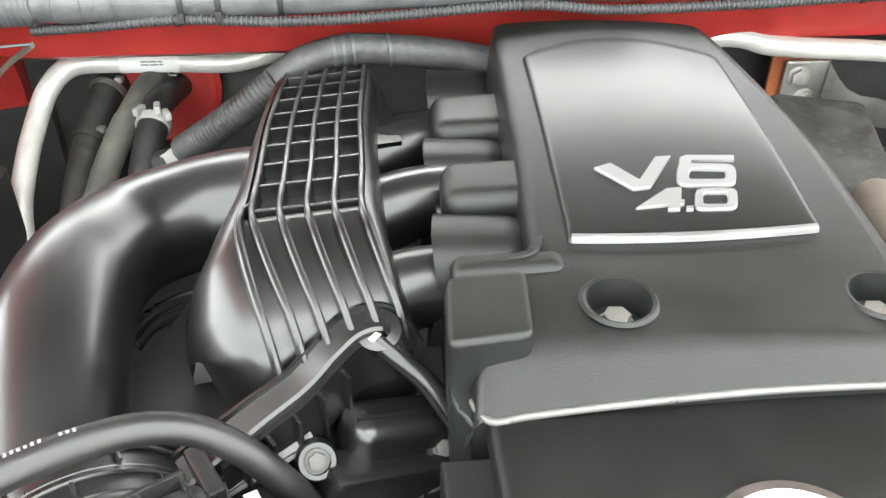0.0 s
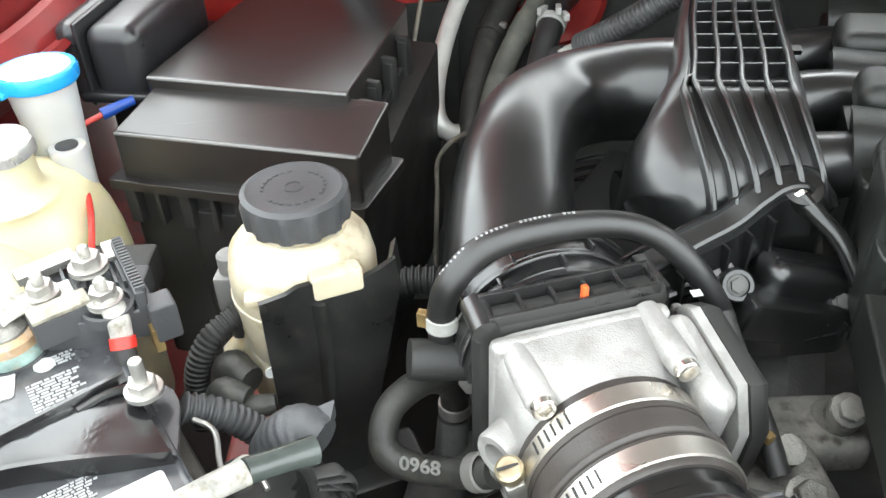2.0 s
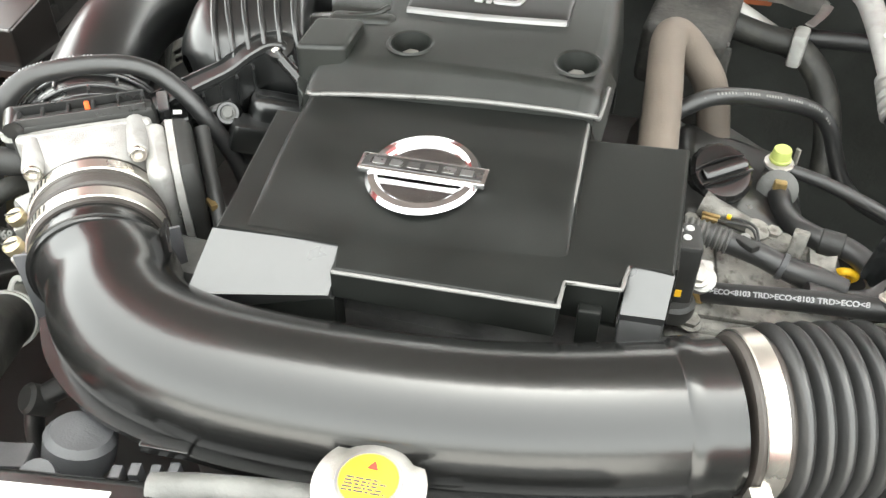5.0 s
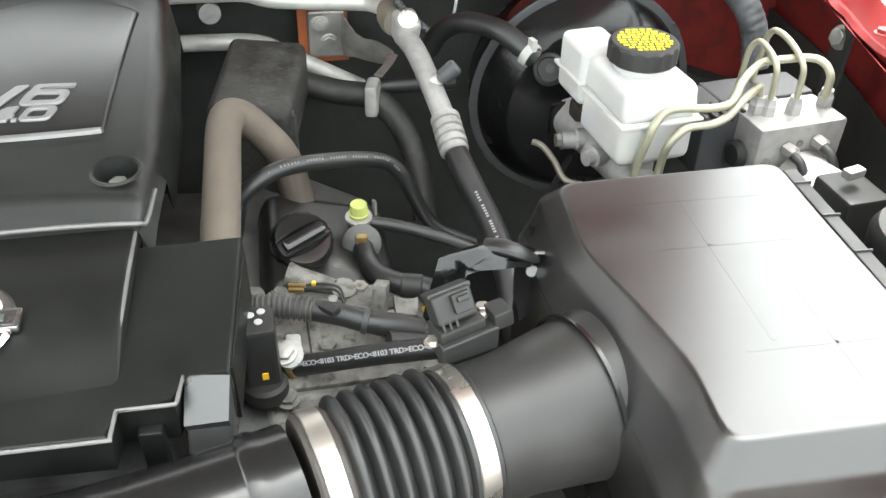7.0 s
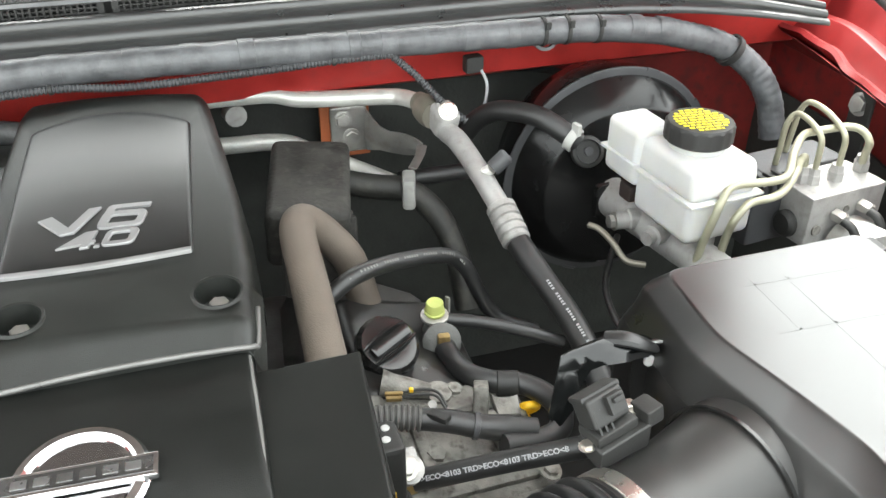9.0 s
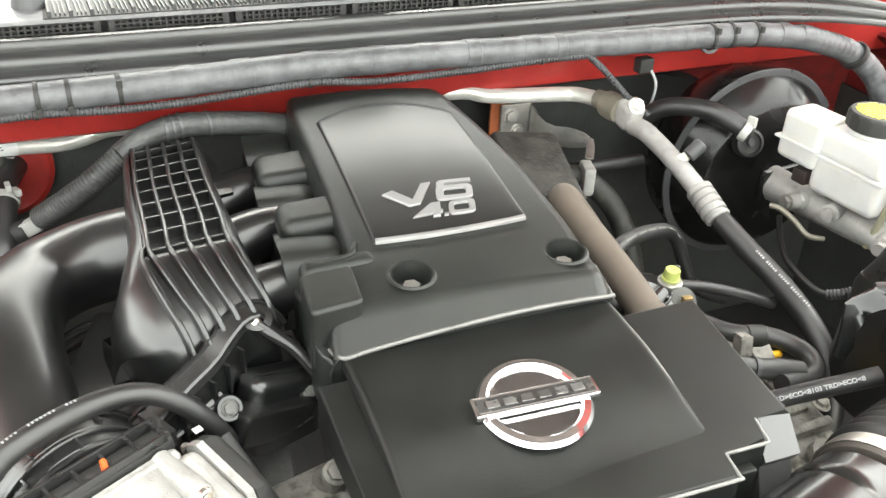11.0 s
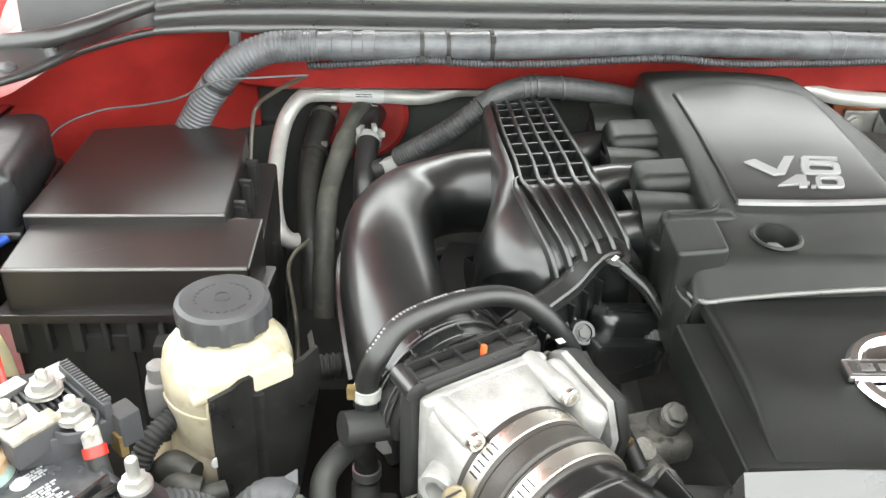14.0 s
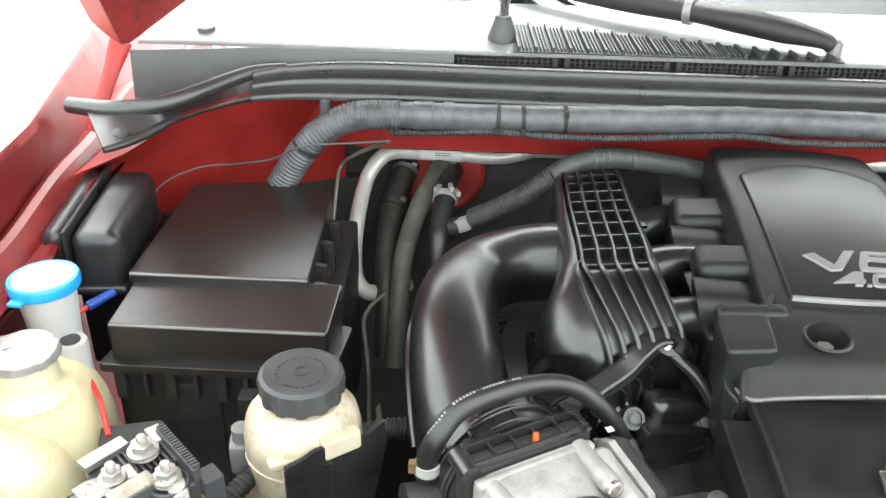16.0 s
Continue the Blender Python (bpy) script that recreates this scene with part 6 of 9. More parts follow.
part("cable", sweep([bat(0.050, -0.016, 0.961), bat(0.050, -0.036, 0.957), bat(0.049, -0.052, 0.947), bat(0.047, -0.056, 0.92), bat(0.045, -0.052, 0.86)], [0.0050, 0.0050, 0.0055, 0.0065, 0.0065], 12), DARK, nc, "black cable in clear sleeve")
part("sleeve_end", sweep([bat(0.050, -0.022, 0.961), bat(0.050, -0.038, 0.957), bat(0.050, -0.058, 0.952)], [0.0070, 0.0068, 0.0080], 14), mat("dirty_clear_sleeve", (0.055, 0.065, 0.06), 0.22, var=0.6), nc, "cloudy clear plastic sleeve")
rnd = random.Random(5)
for k in range(9):
    a = bat(0.040 + 0.0025 * k, -0.052 - 0.001 * (k % 4), 0.948 - 0.008 * (k % 3))
    b = a + Vector((rnd.uniform(-0.02, 0.02), rnd.uniform(-0.005, 0.02), -0.02 - 0.006 * k))
    part("frayed_wrap", sweep([a, (a + b) / 2 + Vector((0.006, 0.004, 0.004)), b], [0.004, 0.005, 0.002], 8, squash=0.35), DARK, nc)

hd = thing("battery_hold_down", bat(0.14, 0.08, 0.95), "black steel strap across the battery top", "strap")
STRAP_REAR = spline([Vector(p) for p in ((-0.637, 0.022, 0.952), (-0.600, 0.068, 0.956), (-0.571, 0.104, 0.959), (-0.557, 0.121, 0.960), (-0.537, 0.149, 0.9615), (-0.519, 0.180, 0.9615), (-0.507, 0.211, 0.957))], 6)
STRAP_FRONT = spline([Vector(p) for p in ((-0.620, 0.008, 0.952), (-0.583, 0.055, 0.956), (-0.554, 0.091, 0.958), (-0.543, 0.108, 0.959), (-0.523, 0.130, 0.960), (-0.486, 0.150, 0.9605), (-0.449, 0.170, 0.956))], 6)
rings = []
for i, (a, b) in enumerate(zip(STRAP_REAR, STRAP_FRONT)):
    c = (b - a).normalized()
    up = Vector((0, 0, 1))
    drop = lerp(((0, 0.006), (22, 0.006), (36, 0.004)), i)
    web = lerp(((0, 0.0), (20, 0.0), (26, 0.003), (36, 0.001)), i)
    m, n = a - up * drop, b - up * drop
    rings.append([a - up * 0.013 - c * 0.001, a - c * 0.0005, a + c * 0.0022 + up * 0.0003, m + c * 0.0045, m.lerp(n, 0.25) + up * web, m.lerp(n, 0.5) + up * web, m.lerp(n, 0.75) + up * web, n - c * 0.0045, b - c * 0.0022 + up * 0.0003, b + c * 0.0005, b - up * 0.013 + c * 0.001])
part("strap", skin(rings), mat("glossy_black_steel", (0.012, 0.012, 0.0125), 0.2, var=0.4, scale=40, grain=300, bump=0.12, rvar=0.08, spec=0.8), hd, "glossy black pressed strap", angle=50)
part("end_plate", prism(rounded([(-0.507, 0.211, 0.950), (-0.480, 0.214, 0.951), (-0.468, 0.205, 0.951), (-0.448, 0.171, 0.949), (-0.480, 0.180, 0.9515)], 0.004, 3), 0.946, 0.0012, 2), mat("worn_black_steel", (0.04, 0.04, 0.042), 0.28, metal=0.3, var=0.4, bump=0.05), hd, "splayed end plate")
part("web_lip", sweep([(-0.512, 0.178, 0.9565), (-0.503, 0.192, 0.958), (-0.494, 0.203, 0.956)], 0.0026, 8), PLATE, hd)
part("stud", lathe([(0.004, 0), (0.004, 0.024), (0.0035, 0.025)], (-0.484, 0.199, 0.957), (0, 0, 1), 12), ZINC, hd)
part("washer", lathe([(0.0105, 0.0), (0.0105, 0.0016), (0.004, 0.0016)], (-0.484, 0.199, 0.9590), (0, 0, 1), 20), ZINC, hd)
part("nut", bolt((-0.484, 0.199, 0.9604), (0, 0, 1), 0.0078, 0.008), ZINC, hd)

fl = thing("fusible_link_block", (-0.57, 0.25, 0.955), "black fusible link block with plated studs and nuts", "fuse block")
part("base", prism(rounded([(-0.606, 0.250, 0.966), (-0.588, 0.284, 0.966), (-0.566, 0.300, 0.966), (-0.512, 0.256, 0.966), (-0.541, 0.232, 0.966), (-0.572, 0.218, 0.966)], 0.003, 2), 0.946, 0.0015), CAPGREY, fl)
FD = Vector((0.0468, -0.0401, 0)).normalized()  # along the toothed edge
FC = Vector((0.65, 0.76, 0)).normalized()
part("comb_wall", box(Vector((-0.5412, 0.2710, 0.971)), (0.062, 0.006, 0.016), 0.001, x=FD), CAPGREY, fl)
for i in range(18):
    part("comb_tooth", box(Vector((-0.5412, 0.2725, 0.9795)) + FD * (-0.0285 + 0.00335 * i), (0.0016, 0.006, 0.003), x=FD), CAPGREY, fl)
for i in range(8):
    part("cooling_fin", box(Vector((-0.5655, 0.2715, 0.968)) + FD * (0.0 + 0.0012 * i) + FC * (-0.020 + 0.0045 * i), (0.030, 0.0018, 0.007), x=FD), CAPGREY, fl)
part("busbar", box(Vector((-0.5965, 0.2620, 0.972)), (0.037, 0.013, 0.006), 0.001, x=(0.52, 0.85, 0)), ZINC, fl, "dull plated bus bar")
part("busbar", box(Vector((-0.5665, 0.2895, 0.972)), (0.020, 0.012, 0.004), 0.001, x=FD), ZINC, fl)
part("front_block", box(Vector((-0.5580, 0.2285, 0.966)), (0.035, 0.0155, 0.018), 0.001, x=(0.55, 0.83, 0)), CAPGREY, fl)
part("front_busbar", box(Vector((-0.5580, 0.2285, 0.9765)), (0.034, 0.0150, 0.003), 0.0008, x=(0.55, 0.83, 0)), mat("dirty_plated_bar", (0.34, 0.32, 0.26), 0.55, metal=0.4, var=0.5, scale=60, bump=0.5, wear=(0.10, 0.085, 0.06), wear_amount=0.8), fl, "dirty plated bus bar")
part("post_bar", box(Vector((-0.5800, 0.2340, 0.9715)), (0.042, 0.016, 0.004), 0.001, x=(0.62, 0.78, 0)), ZINC, fl)
for p, r in (((-0.5665, 0.2665, 0.974), 0.0098), ((-0.5765, 0.2365, 0.973), 0.0085), ((-0.5385, 0.2445, 0.972), 0.0090)):
    nt = part("nut", bolt(Vector(p) + Vector((0, 0, 0.002)), (0, 0, 1), r * 0.9, 0.009), ZINC, fl)
    part("washer", lathe([(r * 1.22, 0.0), (r * 1.2, 0.002), (0.0, 0.0022)], p, (0, 0, 1), 20), CRUST, nt)
    part("stud", lathe([(0.0038, 0), (0.0038, 0.016), (0.0030, 0.017)], p, (0, 0, 1), 12), CRUST, nt)
part("stud_well", hoop((-0.5385, 0.2445, 0.9665), (0, 0, 1), 0.0135, 0.008, 0.0020, 28), CAPGREY, fl)
part("cable_lug", sweep([(-0.5385, 0.2445, 0.976), (-0.534, 0.243, 0.974), (-0.527, 0.238, 0.966), (-0.522, 0.231, 0.954)], [0.0085, 0.0075, 0.0068, 0.0066], 12, squash=0.6), CRUST, fl, "crusted cable lug")
part("red_sleeve", sweep([(-0.5235, 0.2335, 0.958), (-0.5215, 0.2302, 0.9525)], 0.0078, 14), REDCABLE, fl, "short red sleeve")
part("cable", sweep([(-0.522, 0.231, 0.953), (-0.518, 0.226, 0.942), (-0.513, 0.222, 0.92)], 0.0065, 12), DARK, fl)
part("side_plug", box((-0.512, 0.258, 0.957), (0.018, 0.016, 0.026), 0.002, x=FD), CAPGREY, fl)
part("brown_plug", box((-0.516, 0.2520, 0.946), (0.015, 0.006, 0.018), 0.001, x=FD), BRASS, fl, "tarnished brass contact")
part("positive_clamp", lathe([(0.022, 0.0), (0.022, 0.004), (0.020, 0.008), (0.0095, 0.009), (0.0095, 0.0)], bat(0.2275, 0.053, 0.949), (0, 0, 1), 28), VERDIGRIS, fl, "clamp with green corrosion")
part("clamp_collar", lathe([(0.0205, 0.0), (0.0195, 0.006), (0.0150, 0.009), (0.0105, 0.009)], bat(0.2275, 0.053, 0.9555), (0, 0, 1), 28), mat("copper_stained_clamp", (0.40, 0.27, 0.16), 0.5, metal=0.3, var=0.5, scale=60, bump=0.5, wear=(0.45, 0.42, 0.36), wear_amount=0.8), fl, "copper stained collar")
part("clamp_jaw", box((-0.6090, 0.2085, 0.962), (0.022, 0.016, 0.013), 0.003, x=(0.7, -0.6, 0)), CRUST, fl)
part("clamp_tab", box((-0.5985, 0.1975, 0.959), (0.010, 0.018, 0.016), 0.0015, x=(0.7, -0.6, 0)), BRASS, fl)
part("clamp_bridge", sweep([(-0.592, 0.216, 0.972), (-0.586, 0.224, 0.974), (-0.578, 0.234, 0.9735)], [0.013, 0.011, 0.009], 14, squash=0.3), CRUST, fl)
part("post_head", lathe([(0.0155, -0.004), (0.0155, 0.003), (0.0125, 0.0065), (0.007, 0.0085), (0.0, 0.009)], bat(0.2275, 0.053, 0.963), (0, 0, 1), 24), OLDCAST, fl, "domed lead post")

rw = thing("red_cable", (-0.70, 0.42, 0.90), "red battery cable behind the coolant tank", "cable")
part("wire", sweep([(-0.7310, 0.490, 0.944), (-0.7437, 0.470, 0.938), (-0.738, 0.456, 0.930), (-0.7251, 0.4445, 0.925), (-0.7006, 0.4147, 0.920), (-0.6699, 0.3809, 0.920), (-0.645, 0.345, 0.910)], 0.0026, 8), REDCABLE, rw)
part("joint", sweep([(-0.7150, 0.513, 0.948), (-0.7320, 0.488, 0.944)], [0.0045, 0.0055], 10), BLUECABLE, rw, "blue crimp joint")
tr = thing("tray_parts", (-0.63, 0.36, 0.86), "dark plastic connector below the fuse box", "connector")
part("housing", box((-0.625, 0.345, 0.895), (0.055, 0.045, 0.03), 0.004, turn=20), DARK, tr)
part("plug", box((-0.60, 0.33, 0.905), (0.026, 0.022, 0.02), 0.003, turn=20), CAPGREY, tr)

cl = thing("corrugated_conduit", (-0.51, 0.30, 0.85), "black corrugated conduit beside the reservoir", "conduit")
part("conduit", sweep([(-0.497, 0.338, 0.905), (-0.508, 0.318, 0.906), (-0.520, 0.300, 0.896), (-0.527, 0.288, 0.872), (-0.527, 0.282, 0.83)], 0.0080, 12, ribs=(0.0038, 0.0011)), DARK, cl)
cl2 = thing("corrugated_conduit", (-0.47, 0.22, 0.86), "grey black corrugated conduit and taped leads under the battery clamp", "conduit")
part("conduit", sweep([(-0.490, 0.228, 0.915), (-0.474, 0.238, 0.905), (-0.455, 0.247, 0.886), (-0.442, 0.247, 0.868)], 0.0085, 14, ribs=(0.0046, 0.0016)), CAPGREY, cl2)
part("stay_wire", sweep([(-0.478, 0.222, 0.915), (-0.462, 0.218, 0.914), (-0.452, 0.205, 0.900), (-0.440, 0.214, 0.904), (-0.420, 0.200, 0.900)], 0.0018, 8, 6), ZINC, cl2, "bent steel wire")
bt2 = thing("terminal_boot", (-0.41, 0.225, 0.90), "dark grey ribbed rubber boot beside the battery cable", "boot")
part("boot", sweep([(-0.436, 0.226, 0.895), (-0.420, 0.226, 0.915), (-0.406, 0.228, 0.925), (-0.394, 0.226, 0.924)], [0.011, 0.0145, 0.0150, 0.010], 18, 8, ribs=(0.0055, 0.0006)), CAPGREY, bt2)
part("tip", prism(rounded([(-0.403, 0.236, 0.935), (-0.394, 0.242, 0.938), (-0.392, 0.230, 0.932)], 0.001, 2), 0.926), CAPGREY, bt2)
part("pull_ring", sweep([(-0.392, 0.205, 0.918), (-0.380, 0.207, 0.914), (-0.384, 0.200, 0.898), (-0.392, 0.205, 0.918)], 0.0014, 8, 3), ZINC, bt2, "small bent wire ring")
for a_, b_, r_ in (((-0.512, 0.305, 0.868), (-0.480, 0.285, 0.885), 0.014), ((-0.498, 0.270, 0.880), (-0.468, 0.262, 0.895), 0.011), ((-0.480, 0.262, 0.870), (-0.452, 0.268, 0.890), 0.009)):
    a_, b_ = Vector(a_), Vector(b_)
    part("taped_lead", sweep([a_, (a_ + b_) / 2 + Vector((0, -0.004, 0.008)), b_], [r_ * 0.8, r_, r_ * 0.7], 12), HOSEDARK, cl2)
cl3 = thing("corrugated_conduit", (-0.42, 0.44, 0.85), "black corrugated conduit running to the manifold", "conduit")
part("conduit", sweep([(-0.455, 0.415, 0.86), (-0.425, 0.425, 0.875), (-0.39, 0.435, 0.875), (-0.36, 0.44, 0.86)], 0.010, 12, ribs=(0.005, 0.0018)), DARK, cl3)
jb = thing("cable_junction", (-0.42, 0.20, 0.80), "dark cable junction bolted by the battery", "connector")
part("block", box((-0.425, 0.215, 0.865), (0.05, 0.035, 0.03), 0.004, turn=40), DARK, jb)
part("latch", box((-0.405, 0.20, 0.875), (0.022, 0.018, 0.016), 0.003, turn=35), CAPGREY, jb)
part("clip", box((-0.392, 0.196, 0.862), (0.012, 0.008, 0.014), 0.002, turn=35), CAPGREY, jb)
part("tape", sweep([(-0.46, 0.225, 0.88), (-0.435, 0.20, 0.855), (-0.415, 0.19, 0.82)], 0.014, 10), DARK, jb)
mb = thing("mounting_foot", (-0.42, 0.24, 0.77), "bare alloy mounting foot with two bolts", "bracket")
part("plate", box((-0.418, 0.244, 0.782), (0.062, 0.032, 0.010), 0.005, turn=38), OLDCAST, mb)
for p in ((-0.434, 0.232, 0.787), (-0.402, 0.256, 0.787)):
    part("bolt", bolt(p, (0, 0, 1), 0.008), OLDCAST, mb)
rp = thing("frame_bracket", (-0.42, 0.22, 0.72), "red painted bracket on the chassis", "bracket")
part("plate", box((-0.408, 0.232, 0.752), (0.075, 0.040, 0.010), 0.003, x=BX, z=(0, -0.2, 1)), REDSHADEDUST, rp)
part("rail", box((-0.50, 0.30, 0.76), (0.05, 0.16, 0.06), 0.005, turn=20), REDSHADEDUST, rp)

# ---- front: radiator, hoses, refrigerant line ----
ra = thing("radiator", (-0.05, 0.03, 0.5), "black plastic topped radiator behind the front panel", "radiator")
part("top_tank", box(Vector((0.0, 0.050, 0.875)), (0.46, 0.052, 0.062), 0.014, turn=11, seg=5), DUCT, ra)
part("tank_end", box(Vector((-0.244, 0.002, 0.876)), (0.070, 0.062, 0.064), 0.012, turn=18, seg=4), DUCT, ra)
part("core", box(Vector((0.02, 0.05, 0.62)), (0.62, 0.03, 0.42), 0.002, turn=15), BAREMETAL, ra)
part("hose_neck", lathe([(0.026, 0.0), (0.026, 0.05), (0.028, 0.052), (0.028, 0.056)], (-0.238, 0.000, 0.884), (0.12, 0.9, 0.35), 24), DUCT, ra)
part("sticker", box(Vector((-0.121, 0.0280, 0.9064)), (0.078, 0.017, 0.0008), 0.0003, turn=11), PAPER, ra, "white sticker with grey code bars")
VIOLET = mat("violet_grey_print", (0.20, 0.20, 0.33), 0.5)
for i in range(9):
    part("code_bar", box(Vector((-0.140 + 0.0040 * i, 0.0243 + 0.0008 * i, 0.9071)), (0.0018 if i % 3 else 0.0030, 0.010, 0.0005), turn=11), VIOLET, ra)
part("filler_neck", lathe([(0.016, 0.0), (0.018, 0.03), (0.026, 0.034), (0.026, 0.040)], (0.068, 0.082, 0.880), (0, 0, 1), 28), OLDCAST, ra)
part("filler_pipe", sweep([(0.056, 0.080, 0.902), (0.015, 0.072, 0.908), (-0.03, 0.064, 0.906), (-0.065, 0.056, 0.900)], [0.009, 0.0085, 0.0085, 0.011], 14), BAREMETAL, ra)
rc = part("pressure_cap", lathe([(0.024, 0.0), (0.0285, 0.001), (0.029, 0.006), (0.026, 0.009), (0.0205, 0.0105), (0.0, 0.0105)], (0.068, 0.082, 0.921), (0, 0, 1), 40, wave=(2, 0.005, 0.0275)), ZINC, ra, "metal pressure cap with yellow warning label")
part("label_ring", lathe([(0.0202, 0.0), (0.0198, 0.0009), (0.0, 0.0010)], (0.068, 0.082, 0.9314), (0, 0, 1), 36), TRIM, rc, "pale label rim")
part("label", lathe([(0.0178, 0.0), (0.0174, 0.0006), (0.0, 0.0007)], (0.068, 0.082, 0.9324), (0, 0, 1), 36), YELLOW, rc, "yellow warning label")
part("label_print", print_bars((0.055, 0.081, 0.9331), (1, 0.1, 0), (0, -1, 0), 0.026, 0.011, 5, 21, fill=0.55), DARKINK, rc)
part("warning_triangle", lathe([(0.0042, 0.0), (0.0042, 0.0005)], (0.068, 0.0905, 0.9331), (0, 0, 1), 3, side=(0, 1, 0)), REDCABLE, rc, "red warning triangle")

uh = thing("radiator_hose", (-0.32, 0.16, 0.78), "grey black rubber upper radiator hose with spring clamps", "hose")
part("hose", sweep([(-0.226, 0.026, 0.902), (-0.234, 0.056, 0.906), (-0.260, 0.108, 0.890), (-0.298, 0.165, 0.852), (-0.334, 0.216, 0.812), (-0.354, 0.250, 0.786), (-0.361, 0.275, 0.774)], [0.0275, 0.028, 0.029, 0.028, 0.0255, 0.0235, 0.0235], 26), HOSEDARK, uh)
part("outlet_pipe", sweep([(-0.342, 0.228, 0.802), (-0.354, 0.250, 0.786), (-0.363, 0.278, 0.772), (-0.366, 0.31, 0.755)], [0.0245, 0.0245, 0.0245, 0.025], 24), OLDCAST, uh, "stained grey outlet pipe")
for p, ax, r in (((-0.230, 0.044, 0.905), (-0.25, 0.9, 0.1), 0.0282), ((-0.339, 0.223, 0.806), (-0.42, 0.72, -0.55), 0.0252)):
    a, s, u = basis(ax)
    cp = part("spring_clamp", hoop(Vector(p) + a * 0.0045, ax, r, 0.0042, 0.0020, 36, hoop(Vector(p) - a * 0.0045, ax, r, 0.0042, 0.0020, 36)), WHITECLIP, uh, "white spring clamp")
    for o in (-0.006, 0.006):
        q = Vector(p) + a * o * 0.6
        part("clamp_ear", sweep([q + s * (r + 0.001) + u * o, q + s * (r + 0.008) + u * (o * 1.5), q + s * (r + 0.011) + u * (o * 2.2), q + s * (r + 0.009) + u * (o * 2.9)], [0.0035, 0.003, 0.003, 0.0025], 8, squash=0.5), WHITECLIP, cp)
op = thing("water_outlet", (-0.36, 0.33, 0.72), "dark metal coolant outlet pipe", "pipe")
part("pipe", sweep([(-0.357, 0.262, 0.780), (-0.363, 0.305, 0.774), (-0.364, 0.335, 0.768), (-0.35, 0.38, 0.74)], [0.024, 0.023, 0.024, 0.026], 20), BAREMETAL, op)
part("joint", sweep([(-0.362, 0.335, 0.778), (-0.362, 0.350, 0.82)], 0.012, 14), BAREMETAL, op)
part("gusset", box((-0.35, 0.345, 0.79), (0.03, 0.03, 0.02), 0.004), BAREMETAL, op)
bh = thing("bypass_hose", (-0.36, 0.29, 0.85), "grey rubber bypass hose bent in a loop", "hose")
part("hose", sweep([(-0.361, 0.352, 0.822), (-0.362, 0.345, 0.858), (-0.372, 0.322, 0.882), (-0.386, 0.295, 0.878), (-0.382, 0.275, 0.862), (-0.358, 0.273, 0.855), (-0.330, 0.270, 0.865), (-0.305, 0.262, 0.885)], 0.0098, 16), HOSEDARK, bh)
part("clamp", hoop((-0.361, 0.351, 0.832), (0, 0, 1), 0.0108, 0.010, 0.0015, 24), ZINC, bh)
part("clamp", hoop((-0.316, 0.266, 0.876), (0.7, -0.2, 0.6), 0.0108, 0.010, 0.0015, 24), ZINC, bh)
letters("stencil", "0968", 0.012, (-0.368, 0.2635, 0.8625), (0.93, -0.05, 0.2), (0, 0.5, 0.8), 0.0003, FAINT, bh, 1.2, "faint stencilled number")
sh = thing("heater_return_hose", (-0.28, 0.24, 0.80), "black hose under the intake duct", "hose")
part("hose", sweep([(-0.335, 0.278, 0.790), (-0.31, 0.262, 0.803), (-0.27, 0.235, 0.825), (-0.22, 0.21, 0.84)], 0.016, 16), RUBBER, sh)
part("clamp", hoop((-0.318, 0.267, 0.799), (0.8, -0.5, 0.3), 0.0162, 0.012, 0.0015, 24), ZINC, sh)

al = thing("refrigerant_line", (-0.37, 0.03, 0.85), "white aluminium refrigerant line with service port", "pipe")
part("line", sweep([(-0.395, -0.07, 0.90), (-0.402, -0.03, 0.925), (-0.404, -0.004, 0.932), (-0.395, 0.018, 0.933), (-0.375, 0.036, 0.933), (-0.345, 0.052, 0.933), (-0.322, 0.046, 0.931), (-0.306, 0.034, 0.92), (-0.300, 0.026, 0.89), (-0.298, 0.022, 0.85)], 0.0055, 14), mat("dull_white_alloy", (0.36, 0.355, 0.34), 0.5, metal=0.3, var=0.2, grain=600, bump=0.2), al)
part("port", lathe([(0.009, 0.0), (0.007, 0.006), (0.006, 0.014)], (-0.379, 0.034, 0.936), (0, 0, 1), 16), PIPE, al)
a6 = [[Vector((-0.379 + q * math.cos(math.pi * i / 3), 0.034 + q * math.sin(math.pi * i / 3), z)) for i in range(6)] for q, z in ((0.0105, 0.947), (0.0115, 0.950), (0.0115, 0.966), (0.009, 0.973))]
part("port_cap", skin(a6), mat("grey_port_cap", (0.13, 0.13, 0.13), 0.5, var=0.25, grain=500, bump=0.3), al, "grey six sided cap")
sp = thing("radiator_support", (-0.38, 0.0, 0.85), "grey metal radiator support bracket with bolts", "bracket")
part("plate", prism(rounded([(-0.375, -0.075, 0.886), (-0.339, 0.019, 0.888), (-0.297, 0.038, 0.889), (-0.263, 0.025, 0.889), (-0.238, -0.012, 0.888), (-0.26, -0.08, 0.886)], 0.014, 4), 0.872, 0.003), CAPGREY, sp)
part("loop", sweep([(-0.352, -0.075, 0.891), (-0.312, -0.005, 0.892), (-0.300, 0.020, 0.892), (-0.278, 0.022, 0.892), (-0.268, 0.004, 0.892), (-0.285, -0.04, 0.891), (-0.30, -0.075, 0.890)], 0.006, 10, squash=0.7), CAPGREY, sp)
